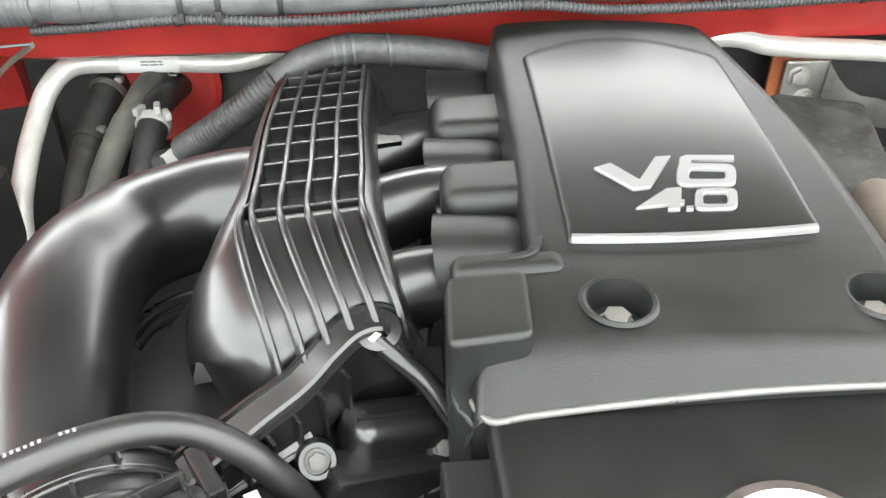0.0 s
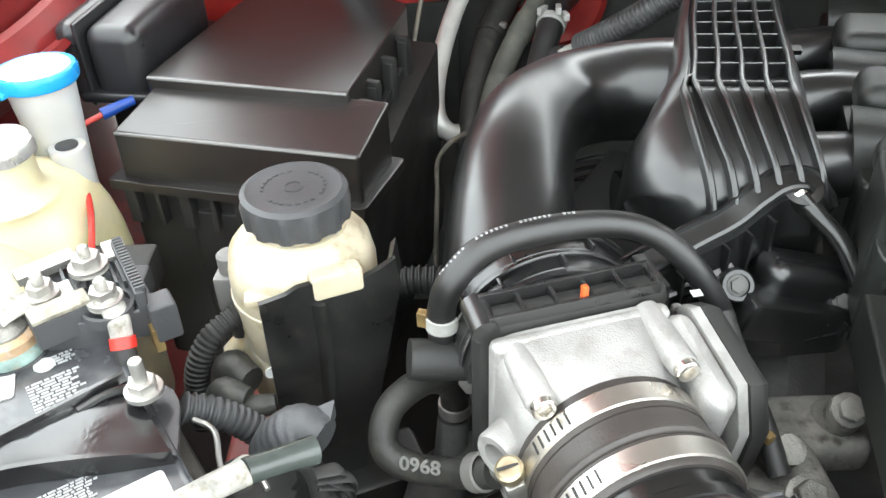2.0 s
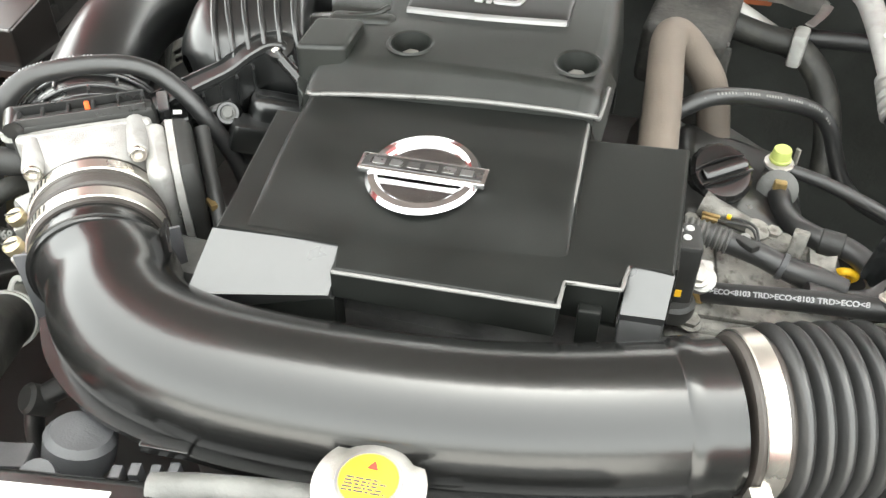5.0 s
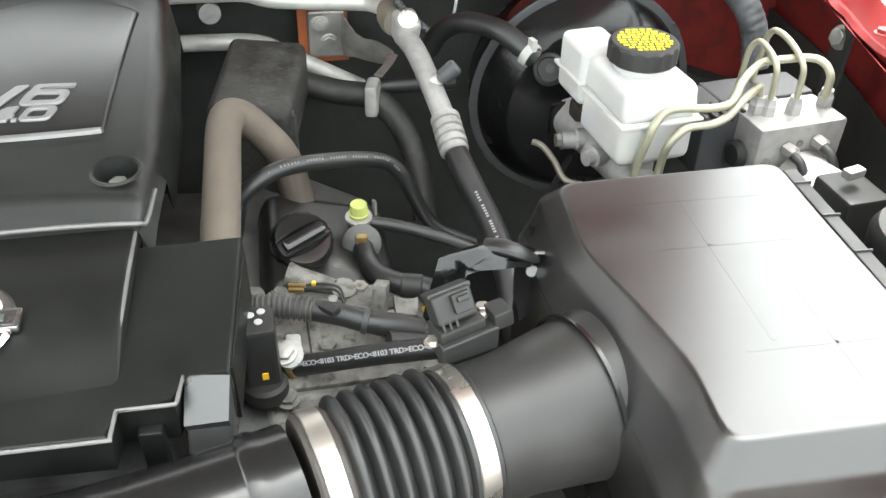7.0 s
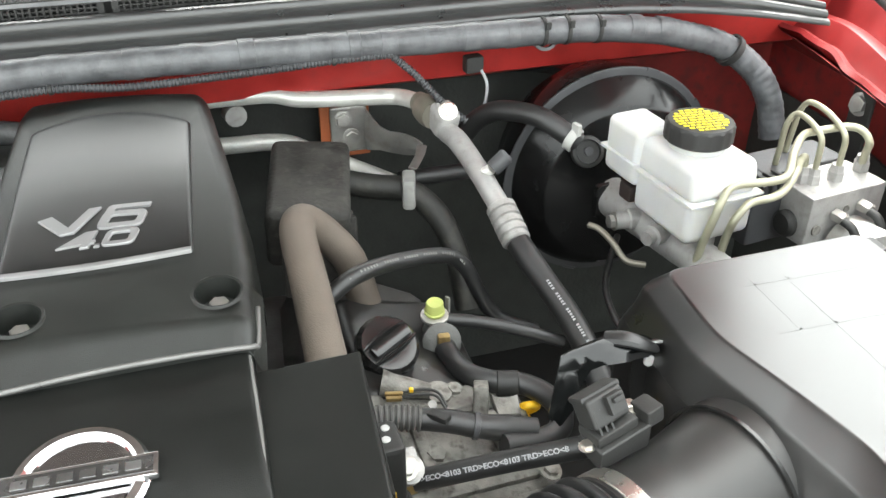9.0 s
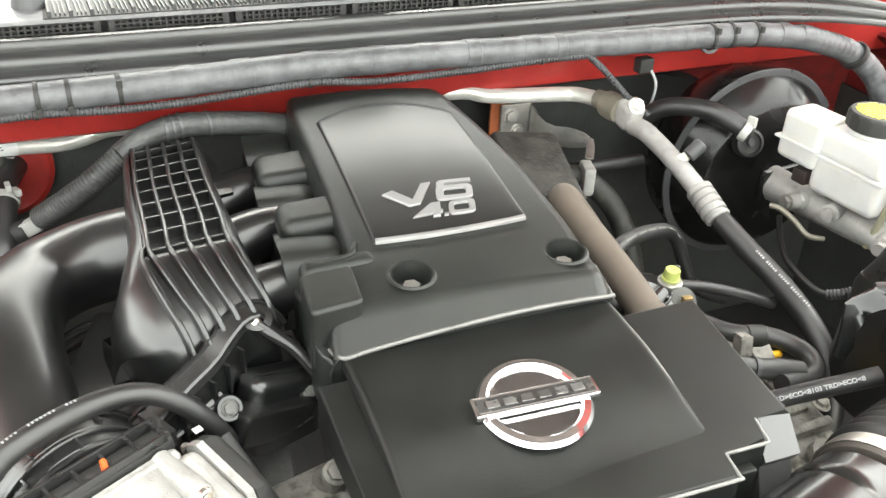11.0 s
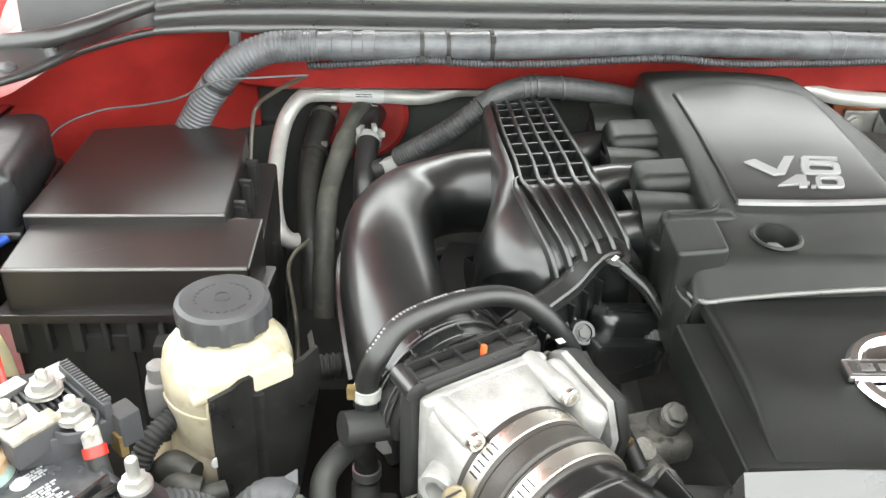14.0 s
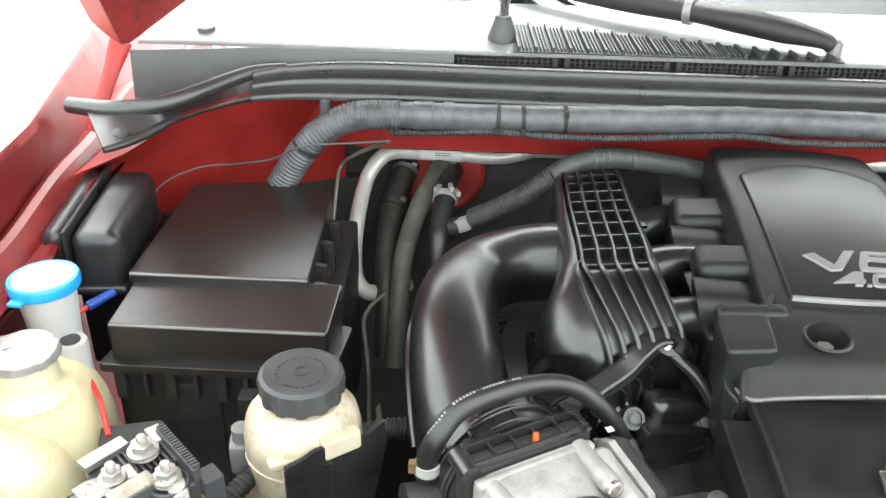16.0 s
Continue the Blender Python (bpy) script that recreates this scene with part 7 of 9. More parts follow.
for p in ((-0.326, -0.002, 0.890), (-0.294, 0.010, 0.891)):
    part("washer", lathe([(0.012, 0.0), (0.012, 0.0015), (0.006, 0.002)], p, (0, 0, 1), 20), ZINC, sp)
    part("bolt", lathe([(0.0065, 0.0), (0.0065, 0.010), (0.0045, 0.011), (0.0045, 0.004), (0.0, 0.004)], p, (0, 0, 1), 12), ZINC, sp)
fc2 = thing("corrugated_conduit", (-0.40, 0.02, 0.85), "black corrugated conduit at the radiator support", "conduit")
part("conduit", sweep([(-0.42, -0.08, 0.880), (-0.375, -0.035, 0.890), (-0.350, 0.005, 0.892), (-0.335, 0.034, 0.885), (-0.318, 0.045, 0.86)], 0.008, 12, ribs=(0.0045, 0.0016)), DARK, fc2)
sn = thing("fan_motor_parts", (-0.14, 0.08, 0.82), "grey electric parts behind the radiator", "motor")
part("motor", lathe([(0.022, 0.0), (0.024, 0.004), (0.024, 0.022), (0.020, 0.027), (0.0, 0.028)], (-0.148, 0.082, 0.862), (0.2, 0.3, 1), 24), CAPGREY, sn)
part("stem", lathe([(0.013, 0.0), (0.013, 0.03)], (-0.155, 0.064, 0.855), (0.1, -0.5, 1), 18), CAPGREY, sn)
part("frame", box((-0.195, 0.066, 0.868), (0.038, 0.020, 0.006), 0.001, turn=15), CAPGREY, sn)
part("frame_leg", box((-0.213, 0.060, 0.855), (0.004, 0.020, 0.03), 0.001, turn=15), CAPGREY, sn)
part("frame_leg", box((-0.178, 0.070, 0.855), (0.004, 0.020, 0.03), 0.001, turn=15), CAPGREY, sn)
part("spindle", lathe([(0.009, 0.0), (0.009, 0.025)], (-0.196, 0.066, 0.838), (0, 0, 1), 16), CAPGREY, sn)
for k in range(4):
    part("terminal", box((-0.105 + 0.012 * k, 0.070 + 0.004 * k, 0.878), (0.007, 0.010, 0.012 + 0.004 * (k % 2)), 0.001, turn=15), CAPGREY, sn)

# ---- in the shade in front of the engine ----
dp2 = thing("drive_pulley", (-0.17, 0.215, 0.70), "dark steel belt pulley low on the engine front", "pulley", "belt pulleys")
part("rim", lathe([(0.030, 0.0), (0.040, 0.002), (0.038, 0.006), (0.040, 0.010), (0.038, 0.014), (0.040, 0.018), (0.030, 0.020), (0.028, 0.008), (0.0, 0.008)], (-0.17, 0.225, 0.745), (0, -1, 0.1), 36), BAREMETAL, dp2)
part("hub", lathe([(0.012, 0.0), (0.012, 0.020), (0.0, 0.021)], (-0.17, 0.225, 0.745), (0, -1, 0.1), 18), ZINC, dp2)
copy_thing(dp2, Matrix.Translation((0.16, 0.005, -0.055)))
dbt = thing("drive_belt", (-0.09, 0.212, 0.72), "black ribbed drive belt round the pulleys", "belt")
part("upper_run", sweep([(-0.172, 0.212, 0.7865), (-0.09, 0.214, 0.760), (-0.012, 0.217, 0.7315)], 0.010, 8, squash=0.22), RUBBER, dbt)
part("lower_run", sweep([(-0.172, 0.212, 0.7040), (-0.09, 0.214, 0.677), (-0.012, 0.217, 0.6490)], 0.010, 8, squash=0.22), RUBBER, dbt)
pb = thing("pump_bracket", (-0.265, 0.262, 0.74), "stained alloy pump bracket with bolts under the throttle", "bracket")
part("casting", box((-0.262, 0.262, 0.748), (0.080, 0.040, 0.030), 0.008, turn=25, seg=3), OLDCAST, pb)
part("ear", lathe([(0.016, 0.0), (0.016, 0.020), (0.010, 0.022)], (-0.285, 0.235, 0.752), (-0.2, -0.8, 0.5), 18), OLDCAST, pb)
part("pipe_boss", sweep([(-0.235, 0.262, 0.765), (-0.225, 0.245, 0.785), (-0.222, 0.232, 0.80)], [0.014, 0.012, 0.011], 14), BAREMETAL, pb)
for p in ((-0.285, 0.250, 0.765), (-0.255, 0.262, 0.765), (-0.235, 0.278, 0.765)):
    part("bolt", bolt(p, (0, -0.2, 1), 0.007), OLDCAST, pb)
hk = thing("lower_hose", (-0.22, 0.16, 0.76), "black rubber hose with a steel clamp below the duct", "hose")
part("hose", sweep([(-0.250, 0.150, 0.812), (-0.225, 0.168, 0.822), (-0.195, 0.190, 0.815), (-0.165, 0.205, 0.79)], 0.0095, 14), RUBBER, hk)
part("riser", sweep([(-0.250, 0.150, 0.815), (-0.256, 0.142, 0.785), (-0.262, 0.138, 0.74)], 0.008, 12), RUBBER, hk)
part("elbow", lathe([(0.013, -0.010), (0.013, 0.008), (0.010, 0.011)], (-0.250, 0.150, 0.812), (-0.4, -0.5, 0.6), 16), DARK, hk)
part("clamp", hoop((-0.210, 0.179, 0.819), (0.75, 0.6, -0.1), 0.0097, 0.008, 0.0014, 20), ZINC, hk)

# ---- along the bulkhead ----
lm = thing("wiring_loom", (0.0, 0.82, 1.04), "thick grey taped wiring loom tied along the bulkhead", "wiring loom")
LM = [(-0.64, 0.765, 0.915), (-0.612, 0.764, 0.962), (-0.585, 0.765, 1.005), (-0.556, 0.768, 1.038), (-0.515, 0.775, 1.058), (-0.46, 0.780, 1.062), (-0.345, 0.789, 1.063), (-0.20, 0.806, 1.065), (-0.058, 0.824, 1.068), (0.12, 0.842, 1.066), (0.307, 0.858, 1.063), (0.44, 0.866, 1.062), (0.56, 0.872, 1.060), (0.66, 0.880, 1.048), (0.74, 0.884, 1.024), (0.79, 0.876, 0.99), (0.815, 0.865, 0.95), (0.825, 0.855, 0.90)]
part("trunk", sweep(LM[5:14], 0.0165, 18, 10), LOOM, lm)
part("left_bend", sweep(LM[:6], 0.0172, 18, ribs=(0.005, 0.0012)), LOOM, lm)
part("right_bend", sweep(LM[13:], 0.0168, 18, ribs=(0.011, 0.0006)), LOOM, lm)
ll = even(spline(LM, 12), 0.01)
rnd = random.Random(7)
for x0 in (-0.43, -0.40, -0.345, -0.31, -0.13, 0.085, 0.265, 0.355, 0.45, 0.525, 0.61, -0.262, -0.19, -0.058, 0.03, 0.14, 0.225, 0.307, 0.40, 0.49, 0.56, 0.655):
    i = min(range(2, len(ll) - 2), key=lambda j: abs(ll[j].x - x0))
    t = (ll[i + 1] - ll[i - 1]).normalized()
    w = rnd.choice((0.005, 0.019, 0.024, 0.014))
    tie = part("cable_tie" if w < 0.01 else "tape_band", hoop(ll[i], t, 0.0166, w, 0.0012 if w < 0.01 else 0.0005 + 0.0005 * rnd.random(), 24), DARK if w < 0.01 else LOOM, lm)
    if w < 0.01:
        part("tie_head", box(ll[i] + Vector((0.002, -0.0175, -0.010 if x0 < -0.3 or x0 == -0.058 else 0.012)), (0.006, 0.005, 0.009), 0.001), DARK, tie)
part("bend_tie", hoop((-0.575, 0.766, 1.017), (0.5, 0, 0.8), 0.0178, 0.006, 0.0014, 24), DARK, lm)
part("bend_tie", hoop((0.755, 0.882, 1.016), (0.8, 0, -0.6), 0.0185, 0.010, 0.003, 24), DARK, lm)
part("clip_tab", box((-0.553, 0.778, 1.066), (0.012, 0.008, 0.020), 0.002, turn=-20), CAPGREY, lm)
part("hanger", hoop((0.50, 0.874, 1.054), (0.1, -1, 0.2), 0.014, 0.005, 0.004, 20), LOOM, lm)

l2 = thing("thin_conduit", (0.0, 0.81, 1.03), "thin black corrugated conduit hanging under the loom", "conduit")
part("run", sweep([(-0.473, 0.786, 1.036), (-0.42, 0.780, 1.042), (-0.345, 0.776, 1.050), (-0.27, 0.782, 1.047), (-0.19, 0.790, 1.048), (-0.058, 0.810, 1.053), (0.02, 0.818, 1.047), (0.14, 0.832, 1.048), (0.24, 0.842, 1.052), (0.307, 0.846, 1.053)], 0.0036, 10, ribs=(0.004, 0.0012)), CAPGREY, l2)
part("drop_run", sweep([(0.306, 0.846, 1.053), (0.335, 0.842, 1.027), (0.365, 0.828, 0.995), (0.39, 0.82, 0.975)], 0.0036, 10, ribs=(0.004, 0.0012)), CAPGREY, l2)
for x, y, z in ((-0.345, 0.776, 1.050), (-0.058, 0.810, 1.053), (0.24, 0.842, 1.052)):
    part("tie", hoop((x, y, z), (1, 0.12, 0.02), 0.0046, 0.004, 0.0012, 16), DARK, l2)
wr = thing("loose_wire", (-0.6, 0.75, 0.98), "loose thin grey wire over the fuse box", "wire")
part("wire", sweep([(-0.735, 0.62, 0.93), (-0.745, 0.69, 0.975), (-0.715, 0.745, 0.985), (-0.66, 0.755, 0.992), (-0.615, 0.748, 1.005), (-0.57, 0.742, 1.028), (-0.52, 0.756, 1.030), (-0.473, 0.782, 1.026)], 0.0013, 6), WASH, wr)
ol = thing("brake_pipe", (-0.54, 0.8, 0.9), "thin grey metal pipe beside the fuse box", "pipe")
part("pipe", sweep([(-0.538, 0.70, 0.80), (-0.548, 0.76, 0.88), (-0.553, 0.82, 0.945), (-0.549, 0.838, 0.965), (-0.52, 0.818, 0.992), (-0.478, 0.79, 1.022)], 0.0026, 8), JOINT, ol)

ap = thing("air_conditioning_pipe", (0.0, 0.93, 0.95), "bright aluminium air conditioning pipe along the bulkhead", "pipe")
AP = [(-0.455, 0.805, 0.805), (-0.476, 0.770, 0.817), (-0.497, 0.746, 0.824), (-0.5125, 0.747, 0.842), (-0.5208, 0.770, 0.870), (-0.5245, 0.815, 0.9016), (-0.5237, 0.855, 0.9261), (-0.5175, 0.871, 0.9431), (-0.5065, 0.886, 0.9560), (-0.4918, 0.900, 0.9600), (-0.4572, 0.915, 0.9560), (-0.4136, 0.925, 0.9533), (-0.3539, 0.932, 0.9495), (-0.3237, 0.935, 0.9542), (-0.2973, 0.937, 0.9616), (-0.2557, 0.937, 0.9643), (-0.10, 0.935, 0.972), (0.06, 0.930, 0.980), (0.135, 0.925, 0.984), (0.170, 0.923, 0.984), (0.205, 0.921, 0.9765), (0.30, 0.915, 0.9745), (0.330, 0.902, 0.976), (0.352, 0.862, 0.979), (0.358, 0.838, 0.982)]
part("pipe", sweep(AP, 0.0105, 18, 8), PIPE, ap)
part("label", sweep([(-0.4572, 0.9150, 0.9560), (-0.4350, 0.9205, 0.9547), (-0.4136, 0.9250, 0.9533), (-0.3990, 0.9270, 0.9522)], 0.0111, 18), mat("bright_paper_label", (0.74, 0.74, 0.72), 0.5, var=0.06), ap, "white paper label")
part("label_print", print_bars((-0.434, 0.9105, 0.9600), (1, 0.2, -0.06), (0, -0.5, -1), 0.024, 0.006, 2, 33, fill=0.4), DARKINK, ap)
part("stub", sweep([(0.343, 0.879, 0.979), (0.352, 0.862, 0.980)], 0.0130, 18), JOINT, ap)
tp = thing("fuel_pipe", (-0.475, 0.66, 0.84), "thin pale metal pipe beside the heater hoses", "pipe")
part("pipe", sweep([(-0.468, 0.712, 0.846), (-0.478, 0.700, 0.842), (-0.4854, 0.690, 0.835), (-0.4883, 0.675, 0.825), (-0.480, 0.650, 0.807), (-0.471, 0.620, 0.786), (-0.468, 0.60, 0.72)], 0.0026, 8), JOINT, tp)
jt = thing("pipe_joint", (0.364, 0.82, 0.965), "alloy pipe joint block with a bolt", "pipe joint")
part("block", box((0.364, 0.826, 0.977), (0.030, 0.034, 0.036), 0.008, x=(0.95, 0.3, 0), z=(0, -0.4, 1), seg=3), CAST, jt)
part("bolt", bolt((0.366, 0.812, 0.993), (0.05, -0.75, 0.65), 0.0085, 0.008), STEEL, jt)
part("collar", lathe([(0.018, -0.016), (0.019, 0.0), (0.017, 0.012)], (0.352, 0.842, 0.980), (0.25, -1, 0), 20), JOINT, jt)
DP = [(0.366, 0.812, 0.966), (0.372, 0.79, 0.966), (0.380, 0.762, 0.958), (0.390, 0.722, 0.944), (0.400, 0.685, 0.927), (0.404, 0.668, 0.919)]
dp = thing("refrigerant_pipe", (0.39, 0.73, 0.93), "pale alloy refrigerant pipe crimped to a black hose", "pipe")
part("pipe", sweep(DP, [0.0125, 0.0125, 0.0122, 0.0122, 0.0122, 0.0122], 18), CAST, dp)
ax = Vector((0.010, -0.055, -0.026)).normalized()
prof = [(0.0128, -0.012), (0.0160, -0.010)]
for k in range(4):
    a = -0.010 + 0.0105 * k
    prof += [(0.0165, a + 0.001), (0.0165, a + 0.0070), (0.0138, a + 0.0080), (0.0138, a + 0.0100)]
part("crimp", lathe(prof + [(0.0160, 0.033), (0.0160, 0.036), (0.0135, 0.038)], (0.401, 0.680, 0.925), ax, 24), CAST, dp, angle=20)
part("service_valve", sweep([(0.388, 0.728, 0.950), (0.397, 0.722, 0.960)], [0.008, 0.006], 12), PIPE, dp)
part("valve_cap", lathe([(0.009, 0.0), (0.0095, 0.003), (0.0095, 0.020), (0.007, 0.023), (0.0, 0.023)], (0.398, 0.721, 0.960), (0.75, 0.1, 0.65), 16), CAPGREY, dp, "black valve cap")
part("hose", sweep([(0.408, 0.645, 0.909), (0.424, 0.597, 0.889), (0.438, 0.552, 0.872), (0.446, 0.505, 0.854), (0.449, 0.468, 0.83), (0.450, 0.440, 0.79), (0.450, 0.43, 0.74)], 0.0132, 18), RUBBER, dp, "black rubber hose")
bm = bmesh.new()
hl = even(spline([(0.424, 0.597, 0.889), (0.438, 0.552, 0.872), (0.448, 0.505, 0.858)], 10), 0.0035)
for i in range(2, len(hl) - 2):
    if i % 6 == 0:
        continue
    t = (hl[i + 1] - hl[i - 1]).normalized()
    u = Vector((-0.2, -0.5, 0.8))
    u = (u - t * u.dot(t)).normalized()
    box(hl[i] + u * 0.0132, (0.0018, 0.0030, 0.0004), x=t, z=u, bm=bm)
part("hose_print", bm, INK, dp)

# heater hoses through the bulkhead
hh = thing("heater_hose", (-0.43, 0.85, 0.85), "grey weathered heater hose from the bulkhead", "hose", "heater hoses")
part("hose", sweep([(-0.425, 0.985, 0.905), (-0.4270, 0.945, 0.926), (-0.4300, 0.905, 0.934), (-0.4424, 0.860, 0.9127), (-0.4523, 0.815, 0.8864), (-0.4565, 0.770, 0.8545), (-0.4534, 0.720, 0.804), (-0.4526, 0.690, 0.750)], 0.0133, 18), OLDHOSE, hh)
hk = part("clamp", hoop((-0.4276, 0.935, 0.9290), (-0.1, -0.95, 0.18), 0.0136, 0.009, 0.0014, 24), ZINC, hh)
part("clamp_ear", box((-0.413, 0.934, 0.934), (0.012, 0.008, 0.006), 0.001), ZINC, hk)
part("end_cuff", hoop((-0.4440, 0.853, 0.9090), (-0.22, -0.85, -0.5), 0.0134, 0.030, 0.0010, 24), OLDHOSE, hh)
hb = thing("heater_hose", (-0.48, 0.85, 0.85), "dark grey heater hose with spring clamps", "hose", "heater hoses")
part("hose", sweep([(-0.474, 0.985, 0.910), (-0.4787, 0.930, 0.9225), (-0.4856, 0.885, 0.897), (-0.4875, 0.840, 0.8737), (-0.4823, 0.785, 0.846), (-0.4731, 0.740, 0.8077), (-0.4688, 0.710, 0.750)], [0.0165, 0.0175, 0.0165, 0.0145, 0.014, 0.014, 0.014], 18), HOSEDARK, hb)
for p in ((-0.4795, 0.924, 0.9195), (-0.4862, 0.870, 0.889)):
    c = part("clamp", hoop(p, (-0.12, -0.9, -0.45), 0.0176, 0.008, 0.0016, 24), HOSEDARK if p[1] < 0.9 else ZINC, hb)
    part("clamp_ear", box(Vector(p) + Vector((0.014, 0, 0.014)), (0.008, 0.008, 0.006), 0.001), ZINC, c)
hc = thing("heater_hose", (-0.40, 0.85, 0.85), "black heater hose with white spring clip", "hose", "heater hoses")
part("hose", sweep([(-0.410, 0.97, 0.915), (-0.4131, 0.885, 0.9263), (-0.4115, 0.850, 0.9174), (-0.4120, 0.820, 0.900), (-0.4108, 0.790, 0.8757), (-0.408, 0.765, 0.82)], 0.0145, 18), RUBBER, hc)
part("clip", hoop((-0.4116, 0.852, 0.918), (0, -0.9, -0.4), 0.0150, 0.009, 0.002, 24), WHITECLIP, hc, "white spring clip")
for dx, dz in ((-0.010, 0.016), (0.008, 0.019), (0.016, 0.012)):
    part("clip_ear", box((-0.4116 + dx, 0.849, 0.918 + dz), (0.006, 0.014, 0.008), 0.001, turn=20 * dx * 100), WHITECLIP, hc)
solid("bulkhead_grommet", lathe([(0.064, 0.0), (0.064, 0.006), (0.058, 0.010), (0.050, 0.006), (0.0, 0.006)], (-0.430, 0.946, 0.918), (0.09, -1, 0.1), 32), RED, "red painted opening round the heater pipes", "grommet", kind="structure")
pc = thing("plenum_conduit", (-0.25, 0.79, 0.95), "grey corrugated conduit wrapped over the manifold", "conduit")
part("corrugated_run", sweep([(-0.368, 0.800, 0.918), (-0.335, 0.782, 0.945), (-0.300, 0.776, 0.972), (-0.270, 0.782, 0.995)], 0.0125, 16, ribs=(0.0045, 0.0014)), OLDLOOM, pc)
part("taped_run", sweep([(-0.272, 0.782, 0.994), (-0.245, 0.795, 1.008), (-0.21, 0.806, 1.014), (-0.17, 0.814, 1.011), (-0.12, 0.823, 1.003), (-0.06, 0.83, 0.99)], 0.0135, 16), OLDLOOM, pc)
for x, y, z in ((-0.222, 0.803, 1.0125), (-0.214, 0.805, 1.0135), (-0.206, 0.807, 1.0140), (-0.175, 0.813, 1.0115)):
    part("tie", hoop((x, y, z), (1, 0.2, 0.05), 0.0138, 0.003, 0.0012, 20), WASH, pc)
part("end_plug", box((-0.380, 0.808, 0.905), (0.028, 0.018, 0.018), 0.003, x=(0.8, -0.3, 0.5)), WHITECLIP, pc, "pale connector plug")
part("dark_plug", lathe([(0.014, 0.0), (0.014, 0.03)], (-0.413, 0.815, 0.888), (0.8, -0.1, 0.3), 16), DARK, pc)

# ---- driver side: bracket, booster, master cylinder, pump ----
bk = thing("pipe_bracket", (0.26, 0.98, 0.88), "bare steel bracket on orange primed plate", "bracket")
part("back_plate", box((0.259, 0.981, 0.906), (0.068, 0.006, 0.082), 0.002, turn=5.4), RUST, bk, "orange brown primed plate")
part("plate", box((0.264, 0.974, 0.908), (0.050, 0.005, 0.066), 0.004, turn=5.4), ZINC, bk)
rings = []
for f, lo, hi in ((0.0, 0.877, 0.938), (0.12, 0.880, 0.926), (0.25, 0.883, 0.917), (0.42, 0.884, 0.914), (0.6, 0.886, 0.917), (0.75, 0.888, 0.917), (0.9, 0.892, 0.915), (1.0, 0.896, 0.911)):
    a, o = Vector((0.287, 0.969, 0)).lerp(Vector((0.352, 0.902, 0)), f), Vector((-0.72, -0.70, 0)) * 0.0014
    m = Vector((0, 0, lo + (hi - lo) * 0.42))
    rings.append([a + o + Vector((0, 0, lo)), a + o * 3 + m, a + o + Vector((0, 0, hi)), a - o + Vector((0, 0, hi)), a + o + m, a - o + Vector((0, 0, lo))])
part("arm", skin(rings), ZINC, bk, angle=25)
for p in ((0.256, 0.971, 0.922), (0.267, 0.971, 0.896)):
    part("bolt", bolt(p, (0.09, -1, 0.1), 0.0095, 0.007), ZINC, bk)
part("stay", sweep([(0.351, 0.902, 0.908), (0.344, 0.880, 0.905), (0.330, 0.852, 0.902)], [0.007, 0.006, 0.006], 8, squash=0.25), ZINC, bk)
dh = thing("heater_hose", (0.32, 0.86, 0.85), "dark heater hose held by a pale clip", "hose", "heater hoses")
part("hose", sweep([(0.20, 0.86, 0.905), (0.24, 0.858, 0.890), (0.28, 0.855, 0.880), (0.315, 0.850, 0.876), (0.340, 0.842, 0.862), (0.362, 0.822, 0.838), (0.378, 0.795, 0.795), (0.384, 0.765, 0.74)], 0.0158, 16), HOSEDARK, dh)
part("branch", sweep([(0.315, 0.87, 0.878), (0.37, 0.875, 0.878), (0.43, 0.885, 0.875)], 0.011, 14), RUBBER, dh)
part("clip", box((0.3225, 0.838, 0.880), (0.017, 0.036, 0.042), 0.005, turn=-10), WHITECLIP, dh, "pale metal clip")
a2 = thing("heater_pipe", (0.2, 0.87, 0.9), "bright alloy pipe beside the bracket", "pipe")
part("pipe", sweep([(0.06, 0.945, 0.910), (0.115, 0.945, 0.911), (0.160, 0.945, 0.911), (0.186, 0.946, 0.905), (0.212, 0.948, 0.890), (0.255, 0.952, 0.866), (0.30, 0.957, 0.840), (0.335, 0.960, 0.82)], 0.0112, 16), PIPE, a2)
part("fitting", lathe([(0.014, 0), (0.014, 0.02)], (0.115, 0.945, 0.958), (0.3, -1, 0), 14), CAST, a2)
hs = thing("heat_shield", (0.195, 0.735, 0.88), "dusty black textured shield behind the engine cover", "shield")
part("panel", box((0.196, 0.740, 0.930), (0.088, 0.14, 0.075), 0.010, x=(1, -0.1, -0.06), z=(0.06, -0.16, 1), seg=3), DUSTY, hs)
part("front_fold", box((0.200, 0.672, 0.900), (0.080, 0.008, 0.09), 0.003, x=(1, -0.1, 0), z=(0, 0.15, 1)), DUSTY, hs)
part("edge_bead", sweep([(0.157, 0.675, 0.950), (0.200, 0.671, 0.951), (0.236, 0.680, 0.944)], 0.004, 8), DUSTY, hs)
bh2 = thing("breather_hose", (0.18, 0.55, 0.90), "brown fabric sleeved breather hose", "hose")
part("collar", hoop((0.1893, 0.427, 0.951), (-0.05, 0.9, 0.35), 0.0170, 0.012, 0.002, 24), BROWN, bh2)
part("hose", sweep([(0.190, 0.412, 0.945), (0.1885, 0.440, 0.956), (0.183, 0.52, 0.970), (0.178, 0.585, 0.978), (0.180, 0.612, 0.979), (0.190, 0.626, 0.970), (0.208, 0.632, 0.948), (0.228, 0.628, 0.918), (0.240, 0.615, 0.87)], 0.0168, 22), BROWN, bh2)
